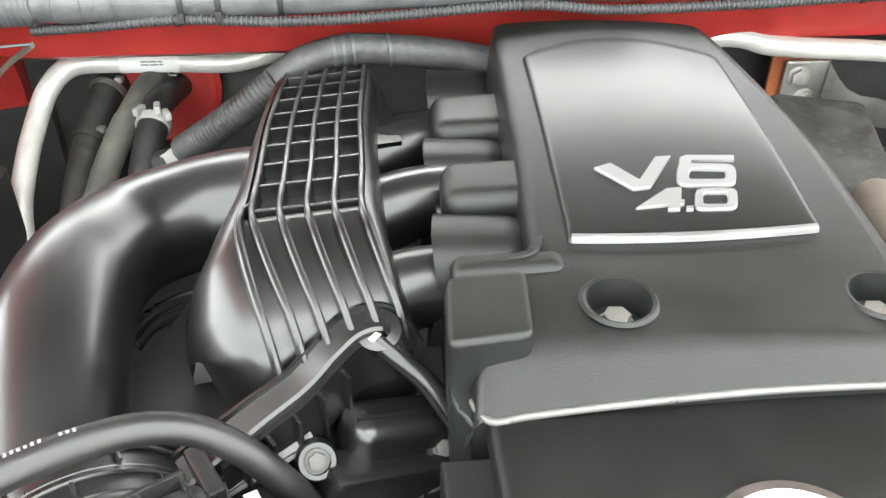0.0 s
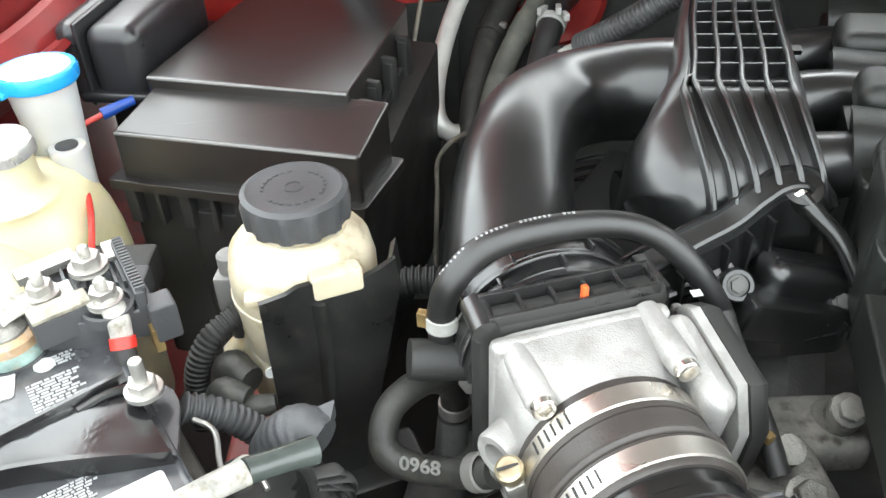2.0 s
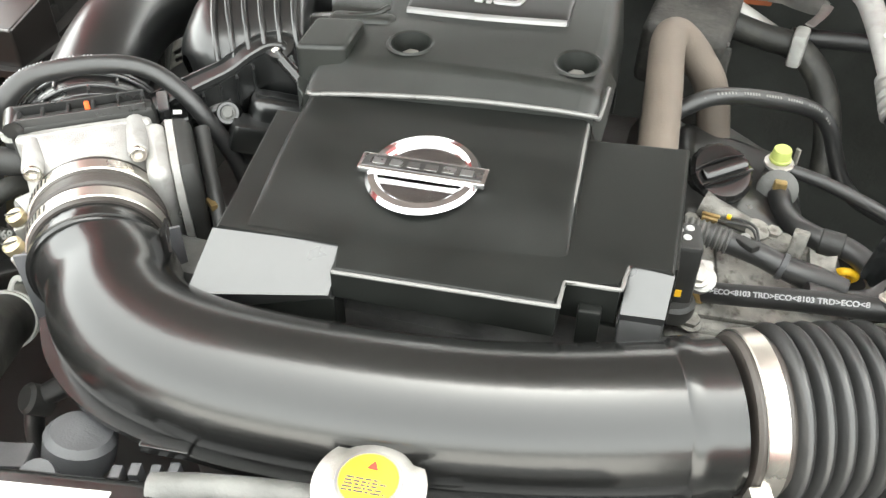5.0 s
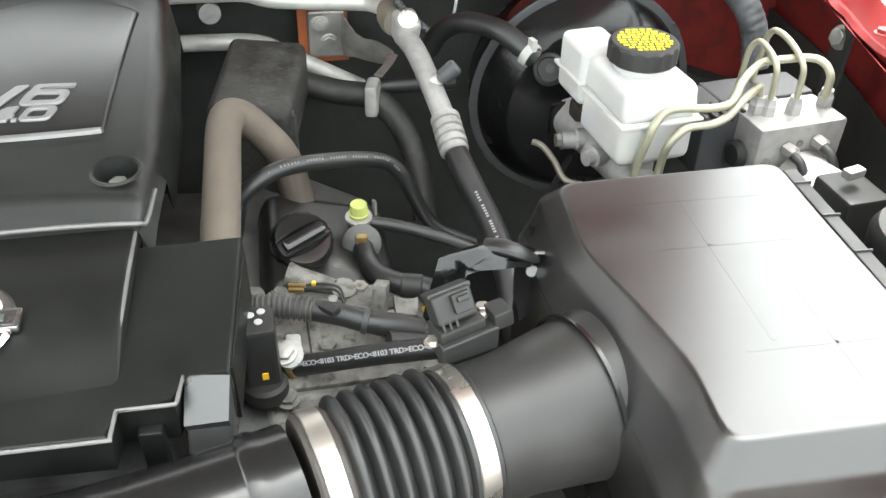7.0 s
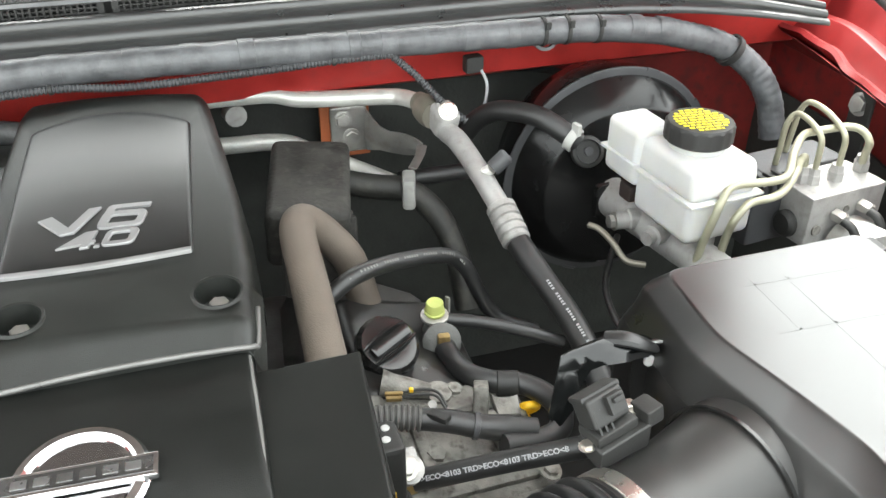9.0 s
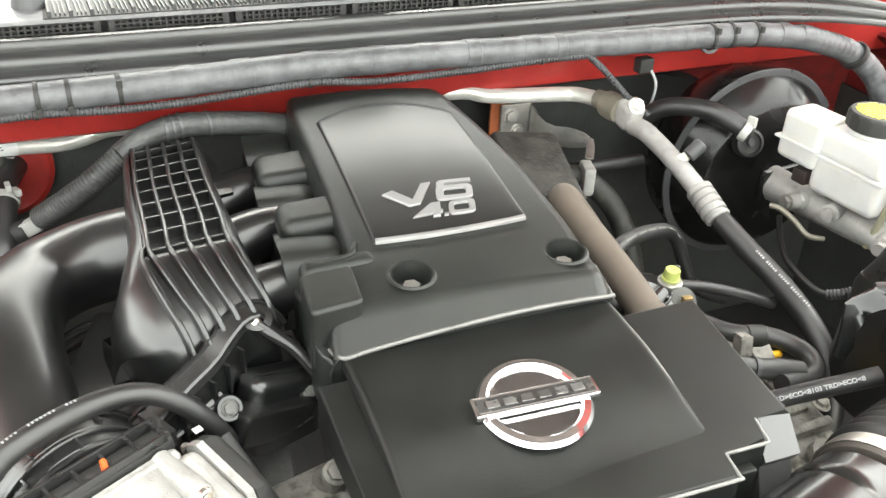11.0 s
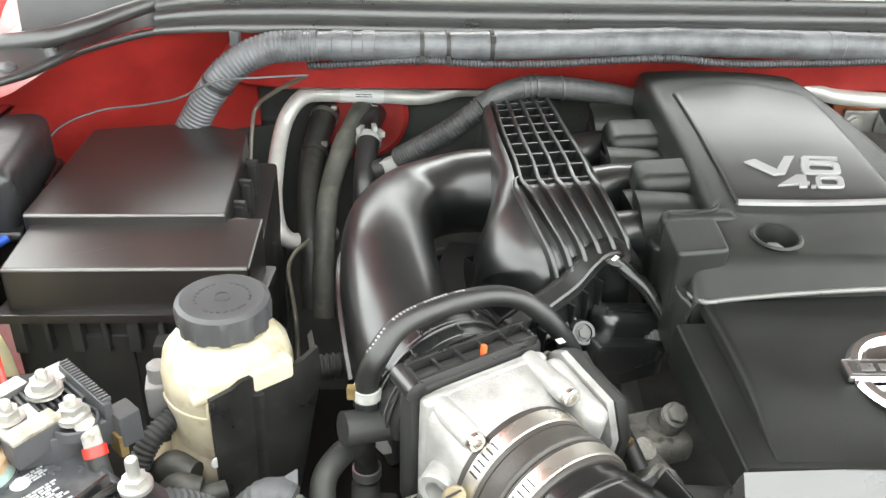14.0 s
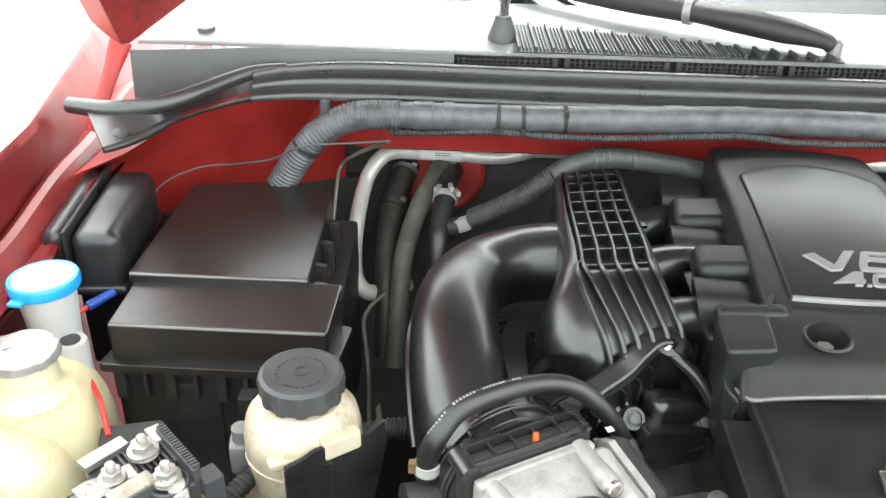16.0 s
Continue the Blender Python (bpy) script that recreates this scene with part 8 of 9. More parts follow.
vb = thing("brake_booster", (0.60, 0.86, 0.72), "large black brake booster on the bulkhead", "brake booster")
VA = Vector((0.095, -1, 0)).normalized()
part("rear_shell", lathe([(0.09, -0.10), (0.135, -0.055), (0.142, -0.02), (0.142, 0.0), (0.146, 0.002), (0.146, 0.008)], (0.592, 0.862, 0.868), VA, 56), BOOSTER, vb)
part("front_shell", lathe([(0.140, 0.006), (0.134, 0.018), (0.122, 0.034), (0.112, 0.046), (0.106, 0.050), (0.07, 0.058), (0.03, 0.062), (0.0, 0.062)], (0.592, 0.862, 0.868), VA, 56), BOOSTER, vb)
part("rim_bead", lathe([(0.1455, 0.006), (0.1475, 0.008), (0.1475, 0.010), (0.1440, 0.011)], (0.592, 0.862, 0.868), VA, 56), CAPGREY, vb)
for k in range(10):
    w = 2 * math.pi * k / 10
    part("crimp", box(Vector((0.592, 0.862, 0.868)) + VA * 0.0105 + Vector((0.1455 * math.cos(w), 0.0138 * math.cos(w), 0.1455 * math.sin(w))), (0.016, 0.003, 0.003), 0.0008, x=(-math.sin(w), 0, math.cos(w)), z=(math.cos(w), 0, math.sin(w))), CAPGREY, vb)
vv = thing("vacuum_hose", (0.46, 0.79, 0.95), "black vacuum hose to the booster", "hose")
part("hose", sweep([(0.395, 0.865, 0.93), (0.41, 0.855, 0.958), (0.435, 0.835, 0.978), (0.470, 0.795, 0.985), (0.498, 0.768, 0.972), (0.510, 0.764, 0.962)], 0.0125, 16), RUBBER, vv)
part("clip", hoop((0.503, 0.759, 0.969), (0.6, -0.6, -0.35), 0.013, 0.011, 0.0018, 24), WHITECLIP, vv, "white wire clip")
part("clip_ear", box((0.504, 0.752, 0.984), (0.006, 0.012, 0.014), 0.001, turn=20), WHITECLIP, vv)
vl_ = part("valve", lathe([(0.019, -0.012), (0.020, 0.0), (0.019, 0.006), (0.015, 0.008), (0.014, 0.004), (0.0, 0.004)], (0.5345, 0.788, 0.936), VA + Vector((-0.25, 0, 0.45)), 28), DARK, vv)
part("spigot", lathe([(0.0055, 0.0), (0.0055, 0.010), (0.0, 0.010)], (0.5345, 0.7885, 0.937), VA + Vector((-0.25, 0, 0.45)), 14), CAPGREY, vl_)

MX, MY = Vector((0.966, 0.20, 0)).normalized(), Vector((-0.24, 0.966, 0)).normalized()
M0 = Vector((0.590, 0.645, 0.969))


def mc(x, y, z):
    return M0 + MX * x + MY * y + Vector((0, 0, z))


br2 = thing("brake_reservoir", mc(0, 0, -0.04), "milky white brake fluid reservoir with black cap", "reservoir")
part("lower_body", box(mc(0.004, -0.010, -0.022), (0.084, 0.098, 0.050), 0.010, x=MX, seg=4), MILK, br2)
part("upper_body", box(mc(0.004, -0.008, 0.020), (0.086, 0.104, 0.038), 0.010, x=MX, seg=4, taper=0.93), MILK, br2)
part("seam", box(mc(0.004, -0.009, 0.002), (0.092, 0.110, 0.004), 0.0015, x=MX), MILK, br2)
part("rear_chamber", box(mc(-0.016, 0.062, 0.012), (0.050, 0.062, 0.066), 0.009, x=MX, seg=4), MILK, br2)
part("rear_seam", box(mc(-0.016, 0.064, 0.006), (0.056, 0.066, 0.004), 0.0015, x=MX), MILK, br2)
part("neck", lathe([(0.029, 0.0), (0.029, 0.02)], (0.594, 0.641, 1.000), (0, 0, 1), 32), MILK, br2)
cap = part("cap", lathe([(0.033, 0.0), (0.0355, 0.002), (0.0355, 0.018), (0.033, 0.021), (0.030, 0.0213), (0.0, 0.0213)], (0.594, 0.641, 1.015), (0, 0, 1), 64, wave=(16, -0.0012, 0.0345)), DARK, br2, "black ribbed cap with yellow print")
bm = bmesh.new()
rnd = random.Random(4)
for i in range(9):
    v = -0.024 + 0.006 * i
    half = math.sqrt(max(0.0, 0.0275 ** 2 - v * v))
    x = -half
    while x < half - 0.002:
        w = min(rnd.uniform(0.003, 0.009), half - x)
        box((0.594 + x + w / 2, 0.641 + v, 1.0367), (w, 0.0031, 0.0006), bm=bm)
        x += w + 0.0018
part("print", bm, PRINTYELLOW, cap)
ml = thing("master_cylinder", mc(-0.01, 0.0, -0.09), "cast alloy brake master cylinder under the reservoir", "master cylinder")
part("barrel", sweep([mc(-0.01, 0.11, -0.075), mc(-0.008, 0.03, -0.075), mc(-0.004, -0.06, -0.075), mc(-0.003, -0.085, -0.075)], [0.024, 0.021, 0.021, 0.019], 20), CAST, ml)
part("mount", box(mc(-0.002, 0.105, -0.075), (0.070, 0.012, 0.045), 0.006, x=MX), BOOSTER, ml)
part("riser", lathe([(0.013, 0.0), (0.013, 0.04)], mc(-0.004, 0.03, -0.07), (0, 0, 1), 16), CAST, ml)
part("riser", lathe([(0.013, 0.0), (0.013, 0.04)], mc(0.0, -0.04, -0.07), (0, 0, 1), 16), CAST, ml)
part("port", lathe([(0.012, 0.0), (0.012, 0.030), (0.008, 0.031), (0.008, 0.040)], mc(-0.01, 0.0, -0.06), -MX + Vector((0, -0.3, 0)), 16), CAST, ml)
part("port", lathe([(0.012, 0.0), (0.012, 0.034), (0.008, 0.035), (0.008, 0.044)], mc(-0.004, -0.07, -0.07), -MX + Vector((0, -0.4, 0)), 16), CAST, ml)
part("sensor", box((0.556, 0.690, 0.934), (0.030, 0.022, 0.020), 0.003, x=MX), mat("brown_black_plug", (0.030, 0.022, 0.020), 0.5, var=0.2), ml, "small brown black plug")
part("feed_pipe", sweep([(0.497, 0.672, 0.905), (0.506, 0.663, 0.904), (0.516, 0.645, 0.896), (0.525, 0.625, 0.884), (0.545, 0.618, 0.880)], 0.0036, 10), JOINT, ml)
pl_ = part("plug", lathe([(0.0125, -0.02), (0.0125, 0.018), (0.0105, 0.020), (0.0105, 0.034), (0.0075, 0.036), (0.0, 0.036)], (0.566, 0.683, 0.900), (-1, -0.05, 0.02), 20), CAST, ml)
part("plug_hex", bolt((0.532, 0.6815, 0.9005), (-1, -0.05, 0.02), 0.0082, 0.008), ZINC, pl_)

ab = thing("brake_control_unit", (0.775, 0.66, 0.86), "alloy brake control block with pipe fittings", "control unit")
part("block", box((0.775, 0.655, 0.912), (0.108, 0.062, 0.062), 0.003, turn=12), CAST, ab)
FIT = ((0.7367, 0.656), (0.7477, 0.651), (0.7777, 0.6525), (0.820, 0.668))
for x, y in FIT:
    part("fitting", lathe([(0.0090, 0.0), (0.0092, 0.002), (0.0092, 0.012), (0.0078, 0.0135), (0.0072, 0.020), (0.0055, 0.021)], (x, y, 0.942), (0, 0, 1), 6), CAST, ab)
for x, y, z in ((0.764, 0.618, 0.918), (0.80, 0.626, 0.922)):
    part("front_fitting", lathe([(0.008, 0.0), (0.008, 0.012), (0.005, 0.016)], (x, y, z), (0.1, -1, 0.1), 6), ZINC, ab)
    part("front_pipe", sweep([(x, y - 0.014, z), (x + 0.006, y - 0.026, z - 0.006), (x + 0.012, y - 0.034, z - 0.03), (x + 0.012, y - 0.034, z - 0.08)], 0.005, 10), DARK, ab)
part("port_plug", lathe([(0.0040, 0.0), (0.0040, 0.0012), (0.0, 0.0012)], (0.7795, 0.6235, 0.921), (0.2, -1, 0.05), 16), OLDCAST, ab)
part("port_plug", lathe([(0.0065, 0.0), (0.0060, 0.0014), (0.0, 0.0014)], (0.742, 0.6155, 0.902), (0.2, -1, 0.05), 18), OLDCAST, ab)
part("side_cap", lathe([(0.016, 0.0), (0.0155, 0.006), (0.012, 0.009), (0.0, 0.009)], (0.7215, 0.640, 0.900), (-1, -0.2, 0.05), 22), DARK, ab, "round black cap")
part("motor", lathe([(0.033, 0.0), (0.033, 0.07), (0.029, 0.076), (0.0, 0.077)], (0.785, 0.62, 0.880), (0.25, -1, 0.0), 28), ZINC, ab)
part("motor_label", lathe([(0.0335, 0.015), (0.0335, 0.058)], (0.785, 0.62, 0.880), (0.25, -1, 0.0), 20, start=-60, turn=120, side=(0, 0, 1)), PAPER, ab, "white label on the motor")
part("motor_stripe", lathe([(0.0338, 0.060), (0.0338, 0.066)], (0.785, 0.62, 0.880), (0.25, -1, 0.0), 20, start=-60, turn=120, side=(0, 0, 1)), YELLOW, ab)
part("module", box((0.700, 0.690, 0.905), (0.060, 0.075, 0.075), 0.005, turn=12), CAPGREY, ab, "dark grey plug housing")
part("module_lid", box((0.760, 0.715, 0.935), (0.12, 0.055, 0.018), 0.004, turn=12), CAPGREY, ab)
for k in range(4):
    part("module_rib", box((0.685 + 0.012 * k, 0.66 + 0.003 * k, 0.94), (0.004, 0.03, 0.012), 0.001, turn=12), DARK, ab)
bp = thing("brake_pipes", (0.72, 0.62, 0.94), "olive coated bent brake pipes", "pipe")
part("pipe", sweep([(0.820, 0.668, 0.945), (0.813, 0.658, 0.970), (0.8055, 0.648, 0.988), (0.799, 0.655, 0.999), (0.785, 0.663, 1.002), (0.745, 0.661, 1.001), (0.729, 0.659, 0.998), (0.7005, 0.628, 0.995), (0.680, 0.600, 0.986), (0.6605, 0.594, 0.983), (0.6245, 0.594, 0.983), (0.608, 0.588, 0.982), (0.596, 0.578, 0.974), (0.590, 0.576, 0.955), (0.586, 0.581, 0.925), (0.585, 0.59, 0.88)], 0.0044, 10, 10), OLIVE, bp)
part("pipe", sweep([(0.7367, 0.656, 0.945), (0.7362, 0.655, 0.966), (0.733, 0.653, 0.975), (0.724, 0.647, 0.972), (0.702, 0.618, 0.979), (0.677, 0.594, 0.973), (0.657, 0.584, 0.970), (0.634, 0.582, 0.968), (0.622, 0.577, 0.964), (0.612, 0.575, 0.950), (0.612, 0.583, 0.925), (0.612, 0.59, 0.88)], 0.0044, 10, 10), OLIVE, bp)
part("pipe", sweep([(0.7477, 0.651, 0.945), (0.745, 0.646, 0.975), (0.742, 0.645, 1.000), (0.740, 0.665, 1.010), (0.738, 0.690, 1.010), (0.733, 0.697, 0.995), (0.731, 0.697, 0.965), (0.73, 0.70, 0.92)], 0.0034, 10, 10), OLIVE, bp)
part("pipe", sweep([(0.7777, 0.6525, 0.945), (0.775, 0.648, 0.975), (0.772, 0.648, 1.000), (0.767, 0.675, 1.014), (0.761, 0.704, 1.016), (0.759, 0.716, 1.000), (0.760, 0.722, 0.975), (0.76, 0.73, 0.92)], 0.0034, 10, 10), OLIVE, bp)
fbk = thing("wing_bracket", (0.862, 0.75, 0.95), "black bracket bolted to the inner wing", "bracket")
part("plate", box((0.879, 0.765, 0.945), (0.006, 0.045, 0.11), 0.004, turn=-4), DARK, fbk)
part("bolt", bolt((0.876, 0.765, 0.979), (-1, -0.3, 0.2), 0.011, 0.010), ZINC, fbk)
gs = thing("hood_strut", (0.81, 0.62, 1.10), "black gas strut beside the wing rail", "strut")
part("rod", sweep([(0.790, 0.40, 1.075), (0.806, 0.54, 1.098), (0.816, 0.62, 1.112)], 0.0052, 10), PLATE, gs)
part("cylinder", sweep([(0.814, 0.60, 1.109), (0.824, 0.68, 1.122), (0.845, 0.86, 1.152)], 0.0095, 14), CAPGREY, gs)
part("end_fitting", lathe([(0.011, -0.01), (0.011, 0.01)], (0.814, 0.60, 1.109), (0.12, 1, 0.16), 14), DARK, gs)
rm = thing("wing_module", (0.80, 0.47, 0.90), "rounded grey black module by the inner wing", "module")
part("housing", lathe([(0.045, 0.0), (0.046, 0.03), (0.040, 0.042), (0.0, 0.045)], (0.815, 0.44, 0.90), (-0.1, -0.1, 1), 28), DARK, rm)
part("tab", box((0.795, 0.54, 0.935), (0.022, 0.012, 0.010), 0.002, turn=20), ZINC, rm)
part("base", box((0.80, 0.54, 0.895), (0.05, 0.06, 0.05), 0.006, turn=10), DARK, rm)
cn = thing("loom_connector", (0.415, 0.9, 1.01), "black connector with a pale wire under the loom", "connector")
part("plug", box((0.415, 0.893, 1.018), (0.024, 0.018, 0.022), 0.004, turn=10), DARK, cn)
part("wire", sweep([(0.424, 0.886, 1.012), (0.430, 0.878, 0.995), (0.427, 0.876, 0.97), (0.420, 0.88, 0.94)], 0.002, 6), INK, cn)

# ---- driver side of the engine ----
hd2 = thing("valve_cover", (0.29, 0.43, 0.80), "stained cast alloy valve cover with bolts", "valve cover")
part("rear_cover", box((0.265, 0.545, 0.845), (0.13, 0.16, 0.06), 0.018, x=(0.95, 0.1, -0.25), z=(0.25, 0, 1), seg=3), BRACKET, hd2)
part("casting", box((0.292, 0.418, 0.840), (0.150, 0.13, 0.045), 0.010, x=(0.95, 0.15, -0.12), z=(0.15, -0.15, 1), seg=3), OLDCAST, hd2)
part("front_casting", box((0.30, 0.335, 0.815), (0.16, 0.08, 0.05), 0.012, x=(0.95, 0.2, -0.1), z=(0.1, -0.3, 1), seg=3), OLDCAST, hd2)
part("flange", box((0.285, 0.372, 0.858), (0.14, 0.020, 0.010), 0.003, x=(0.95, 0.2, -0.1), z=(0.1, -0.2, 1)), OLDCAST, hd2)
for p, r in (((0.205, 0.466, 0.869), 0.0088), ((0.2286, 0.464, 0.874), 0.0068), ((0.2678, 0.495, 0.866), 0.0070), ((0.301, 0.472, 0.870), 0.0068), ((0.2706, 0.404, 0.862), 0.0085), ((0.255, 0.315, 0.850), 0.008)):
    b_ = part("bolt", bolt(p, (0.15, -0.15, 1), r), OLDCAST, hd2)
    part("washer", lathe([(r * 1.35, 0.0), (r * 1.3, 0.0018), (0.0, 0.002)], p, (0.15, -0.15, 1), 18), OLDCAST, b_)
part("cast_ear", prism(rounded([(0.195, 0.456, 0.869), (0.205, 0.480, 0.869), (0.240, 0.476, 0.873), (0.285, 0.470, 0.872), (0.318, 0.482, 0.869), (0.322, 0.452, 0.870), (0.260, 0.440, 0.872), (0.215, 0.450, 0.870)], 0.007, 3), 0.855, 0.003, 3), OLDCAST, hd2)
part("sensor_tube", lathe([(0.0125, 0.0), (0.0120, 0.002), (0.0100, 0.010), (0.0085, 0.030), (0.0070, 0.044)], (0.236, 0.4775, 0.886), (0.95, -0.26, -0.16), 20, caps=False), OLDCAST, hd2)
part("tube_bore", lathe([(0.0108, 0.0005), (0.0, 0.001)], (0.2365, 0.4773, 0.886), (0.95, -0.26, -0.16), 20), DARK, hd2)
part("clip_block", box((0.3195, 0.447, 0.876), (0.013, 0.020, 0.034), 0.0015, x=(0.95, -0.2, 0), z=(0, 0.4, 1)), OLDCAST, hd2)
part("bent_clip", prism([(0.331, 0.456, 0.876), (0.337, 0.453, 0.871), (0.347, 0.452, 0.871), (0.354, 0.451, 0.876), (0.353, 0.434, 0.868), (0.333, 0.437, 0.868)], 0.864, 0.0008), OLDCAST, hd2)
part("pale_spot", lathe([(0.0045, 0.0), (0.004, 0.0012), (0.0, 0.0012)], (0.2768, 0.4500, 0.8775), (0.1, -0.4, 1), 14), CAST, hd2)
part("boss", lathe([(0.012, 0.0), (0.011, 0.03), (0.009, 0.034)], (0.240, 0.400, 0.845), (0.1, -0.5, 0.8), 16), OLDCAST, hd2)
part("side_pipe", sweep([(0.235, 0.318, 0.855), (0.262, 0.32, 0.853), (0.30, 0.325, 0.848)], 0.007, 10), OLDCAST, hd2)
part("drain", lathe([(0.008, 0.0), (0.009, 0.012), (0.006, 0.014)], (0.245, 0.312, 0.853), (-0.3, -0.8, 0.3), 6), CAST, hd2)
part("top_ridge", box((0.300, 0.452, 0.862), (0.11, 0.012, 0.016), 0.004, x=(0.95, 0.15, -0.12), z=(0.15, -0.15, 1)), OLDCAST, hd2)
part("cross_ridge", box((0.262, 0.405, 0.864), (0.012, 0.07, 0.010), 0.003, x=(0.95, 0.15, -0.12), z=(0.15, -0.15, 1)), OLDCAST, hd2)
part("cross_ridge", box((0.330, 0.415, 0.858), (0.012, 0.06, 0.012), 0.003, x=(0.95, 0.15, -0.12), z=(0.15, -0.15, 1)), OLDCAST, hd2)
part("front_ridge", box((0.325, 0.352, 0.850), (0.085, 0.010, 0.016), 0.003, x=(0.95, 0.2, -0.1), z=(0.1, -0.3, 1)), OLDCAST, hd2)
part("front_pad", lathe([(0.016, 0.0), (0.015, 0.008), (0.008, 0.009)], (0.335, 0.325, 0.842), (0.1, -0.4, 0.9), 18), OLDCAST, hd2)
part("rear_pad", lathe([(0.013, 0.0), (0.012, 0.010), (0.006, 0.011)], (0.285, 0.470, 0.866), (0.1, -0.2, 1), 16), OLDCAST, hd2)
for p, r in (((0.240, 0.345, 0.862), 0.0075), ((0.360, 0.370, 0.862), 0.007), ((0.300, 0.330, 0.846), 0.007)):
    part("bolt", bolt(p, (0.15, -0.2, 1), r), OLDCAST, hd2)
part("bracket_leg", box((0.243, 0.385, 0.868), (0.014, 0.030, 0.040), 0.003, x=(0.95, 0.15, -0.1), z=(0.0, -0.4, 1)), CAST, hd2)
part("bracket_eye", lathe([(0.012, 0.0), (0.012, 0.008), (0.006, 0.009)], (0.242, 0.372, 0.884), (0.1, -0.5, 0.85), 18), CAST, hd2)
oc = thing("oil_filler_cap", (0.25, 0.505, 0.885), "black oil filler cap with grip bar", "cap")
OA = Vector((0.22, -0.45, 0.86)).normalized()
OC = Vector((0.2485, 0.516, 0.897))
part("disc", lathe([(0.026, -0.030), (0.028, -0.020), (0.0305, -0.008), (0.0300, 0.0), (0.026, 0.0035), (0.0, 0.0045)], OC, OA, 72, wave=(18, -0.0009, 0.0295)), DUCT, oc)
for w in (-0.0085, 0.0085):
    part("grip_edge", sweep([OC + OA * 0.004 + Vector((0.75, 0.55, 0.1)).normalized() * x + Vector((-0.55, 0.75, 0.3)).normalized() * (w + (w / 0.0085) * 0.002 * (1 - (x / 0.025) ** 2)) + OA * (0.006 * (1 - (x / 0.028) ** 2)) for x in (-0.025, -0.015, 0.0, 0.015, 0.025)], 0.0018, 8), DUCT, oc)
part("grip", box(OC + OA * 0.006, (0.046, 0.013, 0.012), 0.004, x=(0.75, 0.55, 0.1), z=OA), DUCT, oc)
pv = thing("purge_valve", (0.305, 0.545, 0.85), "lime green capped fuel line damper", "valve")
part("cap", lathe([(0.0098, 0.0), (0.0104, 0.001), (0.0104, 0.003), (0.0094, 0.0035), (0.0086, 0.0125), (0.0078, 0.0135), (0.0, 0.0125)], (0.302, 0.568, 0.888), (0, -0.1, 1), 20), LIME, pv, "lime green plastic cap")
part("flange", lathe([(0.014, 0.0), (0.014, 0.003), (0.010, 0.005)], (0.302, 0.568, 0.883), (0, -0.1, 1), 20), ZINC, pv)
part("body", lathe([(0.012, 0.0), (0.014, 0.012), (0.011, 0.025)], (0.303, 0.563, 0.858), (0, 0.1, 1), 20), BAREMETAL, pv)
part("disc", lathe([(0.012, -0.012), (0.019, -0.006), (0.0195, 0.0), (0.013, 0.004), (0.0, 0.004)], (0.304, 0.540, 0.872), (0.1, -0.85, 0.5), 28), BAREMETAL, pv)
part("clip", box((0.304, 0.533, 0.881), (0.012, 0.008, 0.012), 0.002), BRASS, pv)
part("hose", sweep([(0.305, 0.534, 0.872), (0.310, 0.515, 0.868), (0.320, 0.490, 0.871), (0.340, 0.473, 0.873), (0.363, 0.467, 0.872), (0.381, 0.449, 0.871), (0.387, 0.425, 0.870), (0.376, 0.404, 0.870), (0.352, 0.394, 0.873), (0.325, 0.389, 0.878)], 0.0102, 14), RUBBER, pv)
part("sleeve", hoop((0.350, 0.470, 0.8727), (1, -0.2, 0), 0.0104, 0.020, 0.0012, 20), DARK, pv)
part("rear_hose", sweep([(0.312, 0.566, 0.880), (0.345, 0.560, 0.876), (0.385, 0.552, 0.866), (0.43, 0.545, 0.85)], 0.0065, 12), RUBBER, pv)
part("lever", box((0.318, 0.582, 0.884), (0.003, 0.006, 0.022), 0.001, turn=30), OLDCAST, pv)
wh = thing("coolant_hose", (0.30, 0.61, 0.88), "black coolant hose with printed marks", "hose")
WH = [(0.186, 0.540, 0.925), (0.205, 0.548, 0.940), (0.2324, 0.562, 0.9485), (0.280, 0.598, 0.934), (0.326, 0.629, 0.913), (0.348, 0.636, 0.892), (0.362, 0.636, 0.862), (0.376, 0.633, 0.835), (0.395, 0.630, 0.817), (0.43, 0.63, 0.800)]
part("hose", sweep(WH, 0.0082, 14), RUBBER, wh)
bm = bmesh.new()
hl = even(spline(WH[1:6], 10), 0.0035)
for i in range(3, len(hl) - 3):
    if i % 8 in (6, 7):
        continue
    t = (hl[i + 1] - hl[i - 1]).normalized()
    u = Vector((0, -0.7, 0.7))
    u = (u - t * u.dot(t)).normalized()
    box(hl[i] + u * 0.0082, (0.0018, 0.0024, 0.0004), x=t, z=u, bm=bm)
part("print", bm, FAINT, wh)
eh = thing("evaporator_hose", (0.30, 0.35, 0.87), "black hose with white print over the valve cover", "hose")
EH = [(0.243, 0.371, 0.874), (0.270, 0.362, 0.885), (0.310, 0.350, 0.902), (0.348, 0.339, 0.916), (0.375, 0.332, 0.925)]
part("hose", sweep(EH, 0.0088, 14), RUBBER, eh)
letters("print", ">ECO<8103 TRD>ECO<8103 TRD>ECO<8", 0.0058, (0.2505, 0.3595, 0.8838), (0.100, -0.0285, 0.0395), (-0.15, 0.62, 0.75), 0.0003, INK, eh, 1.10, "white printed letters")
part("clip", hoop((0.244, 0.3705, 0.8745), (0.9, -0.2, 0.3), 0.009, 0.006, 0.0015, 20), BRASS, eh)
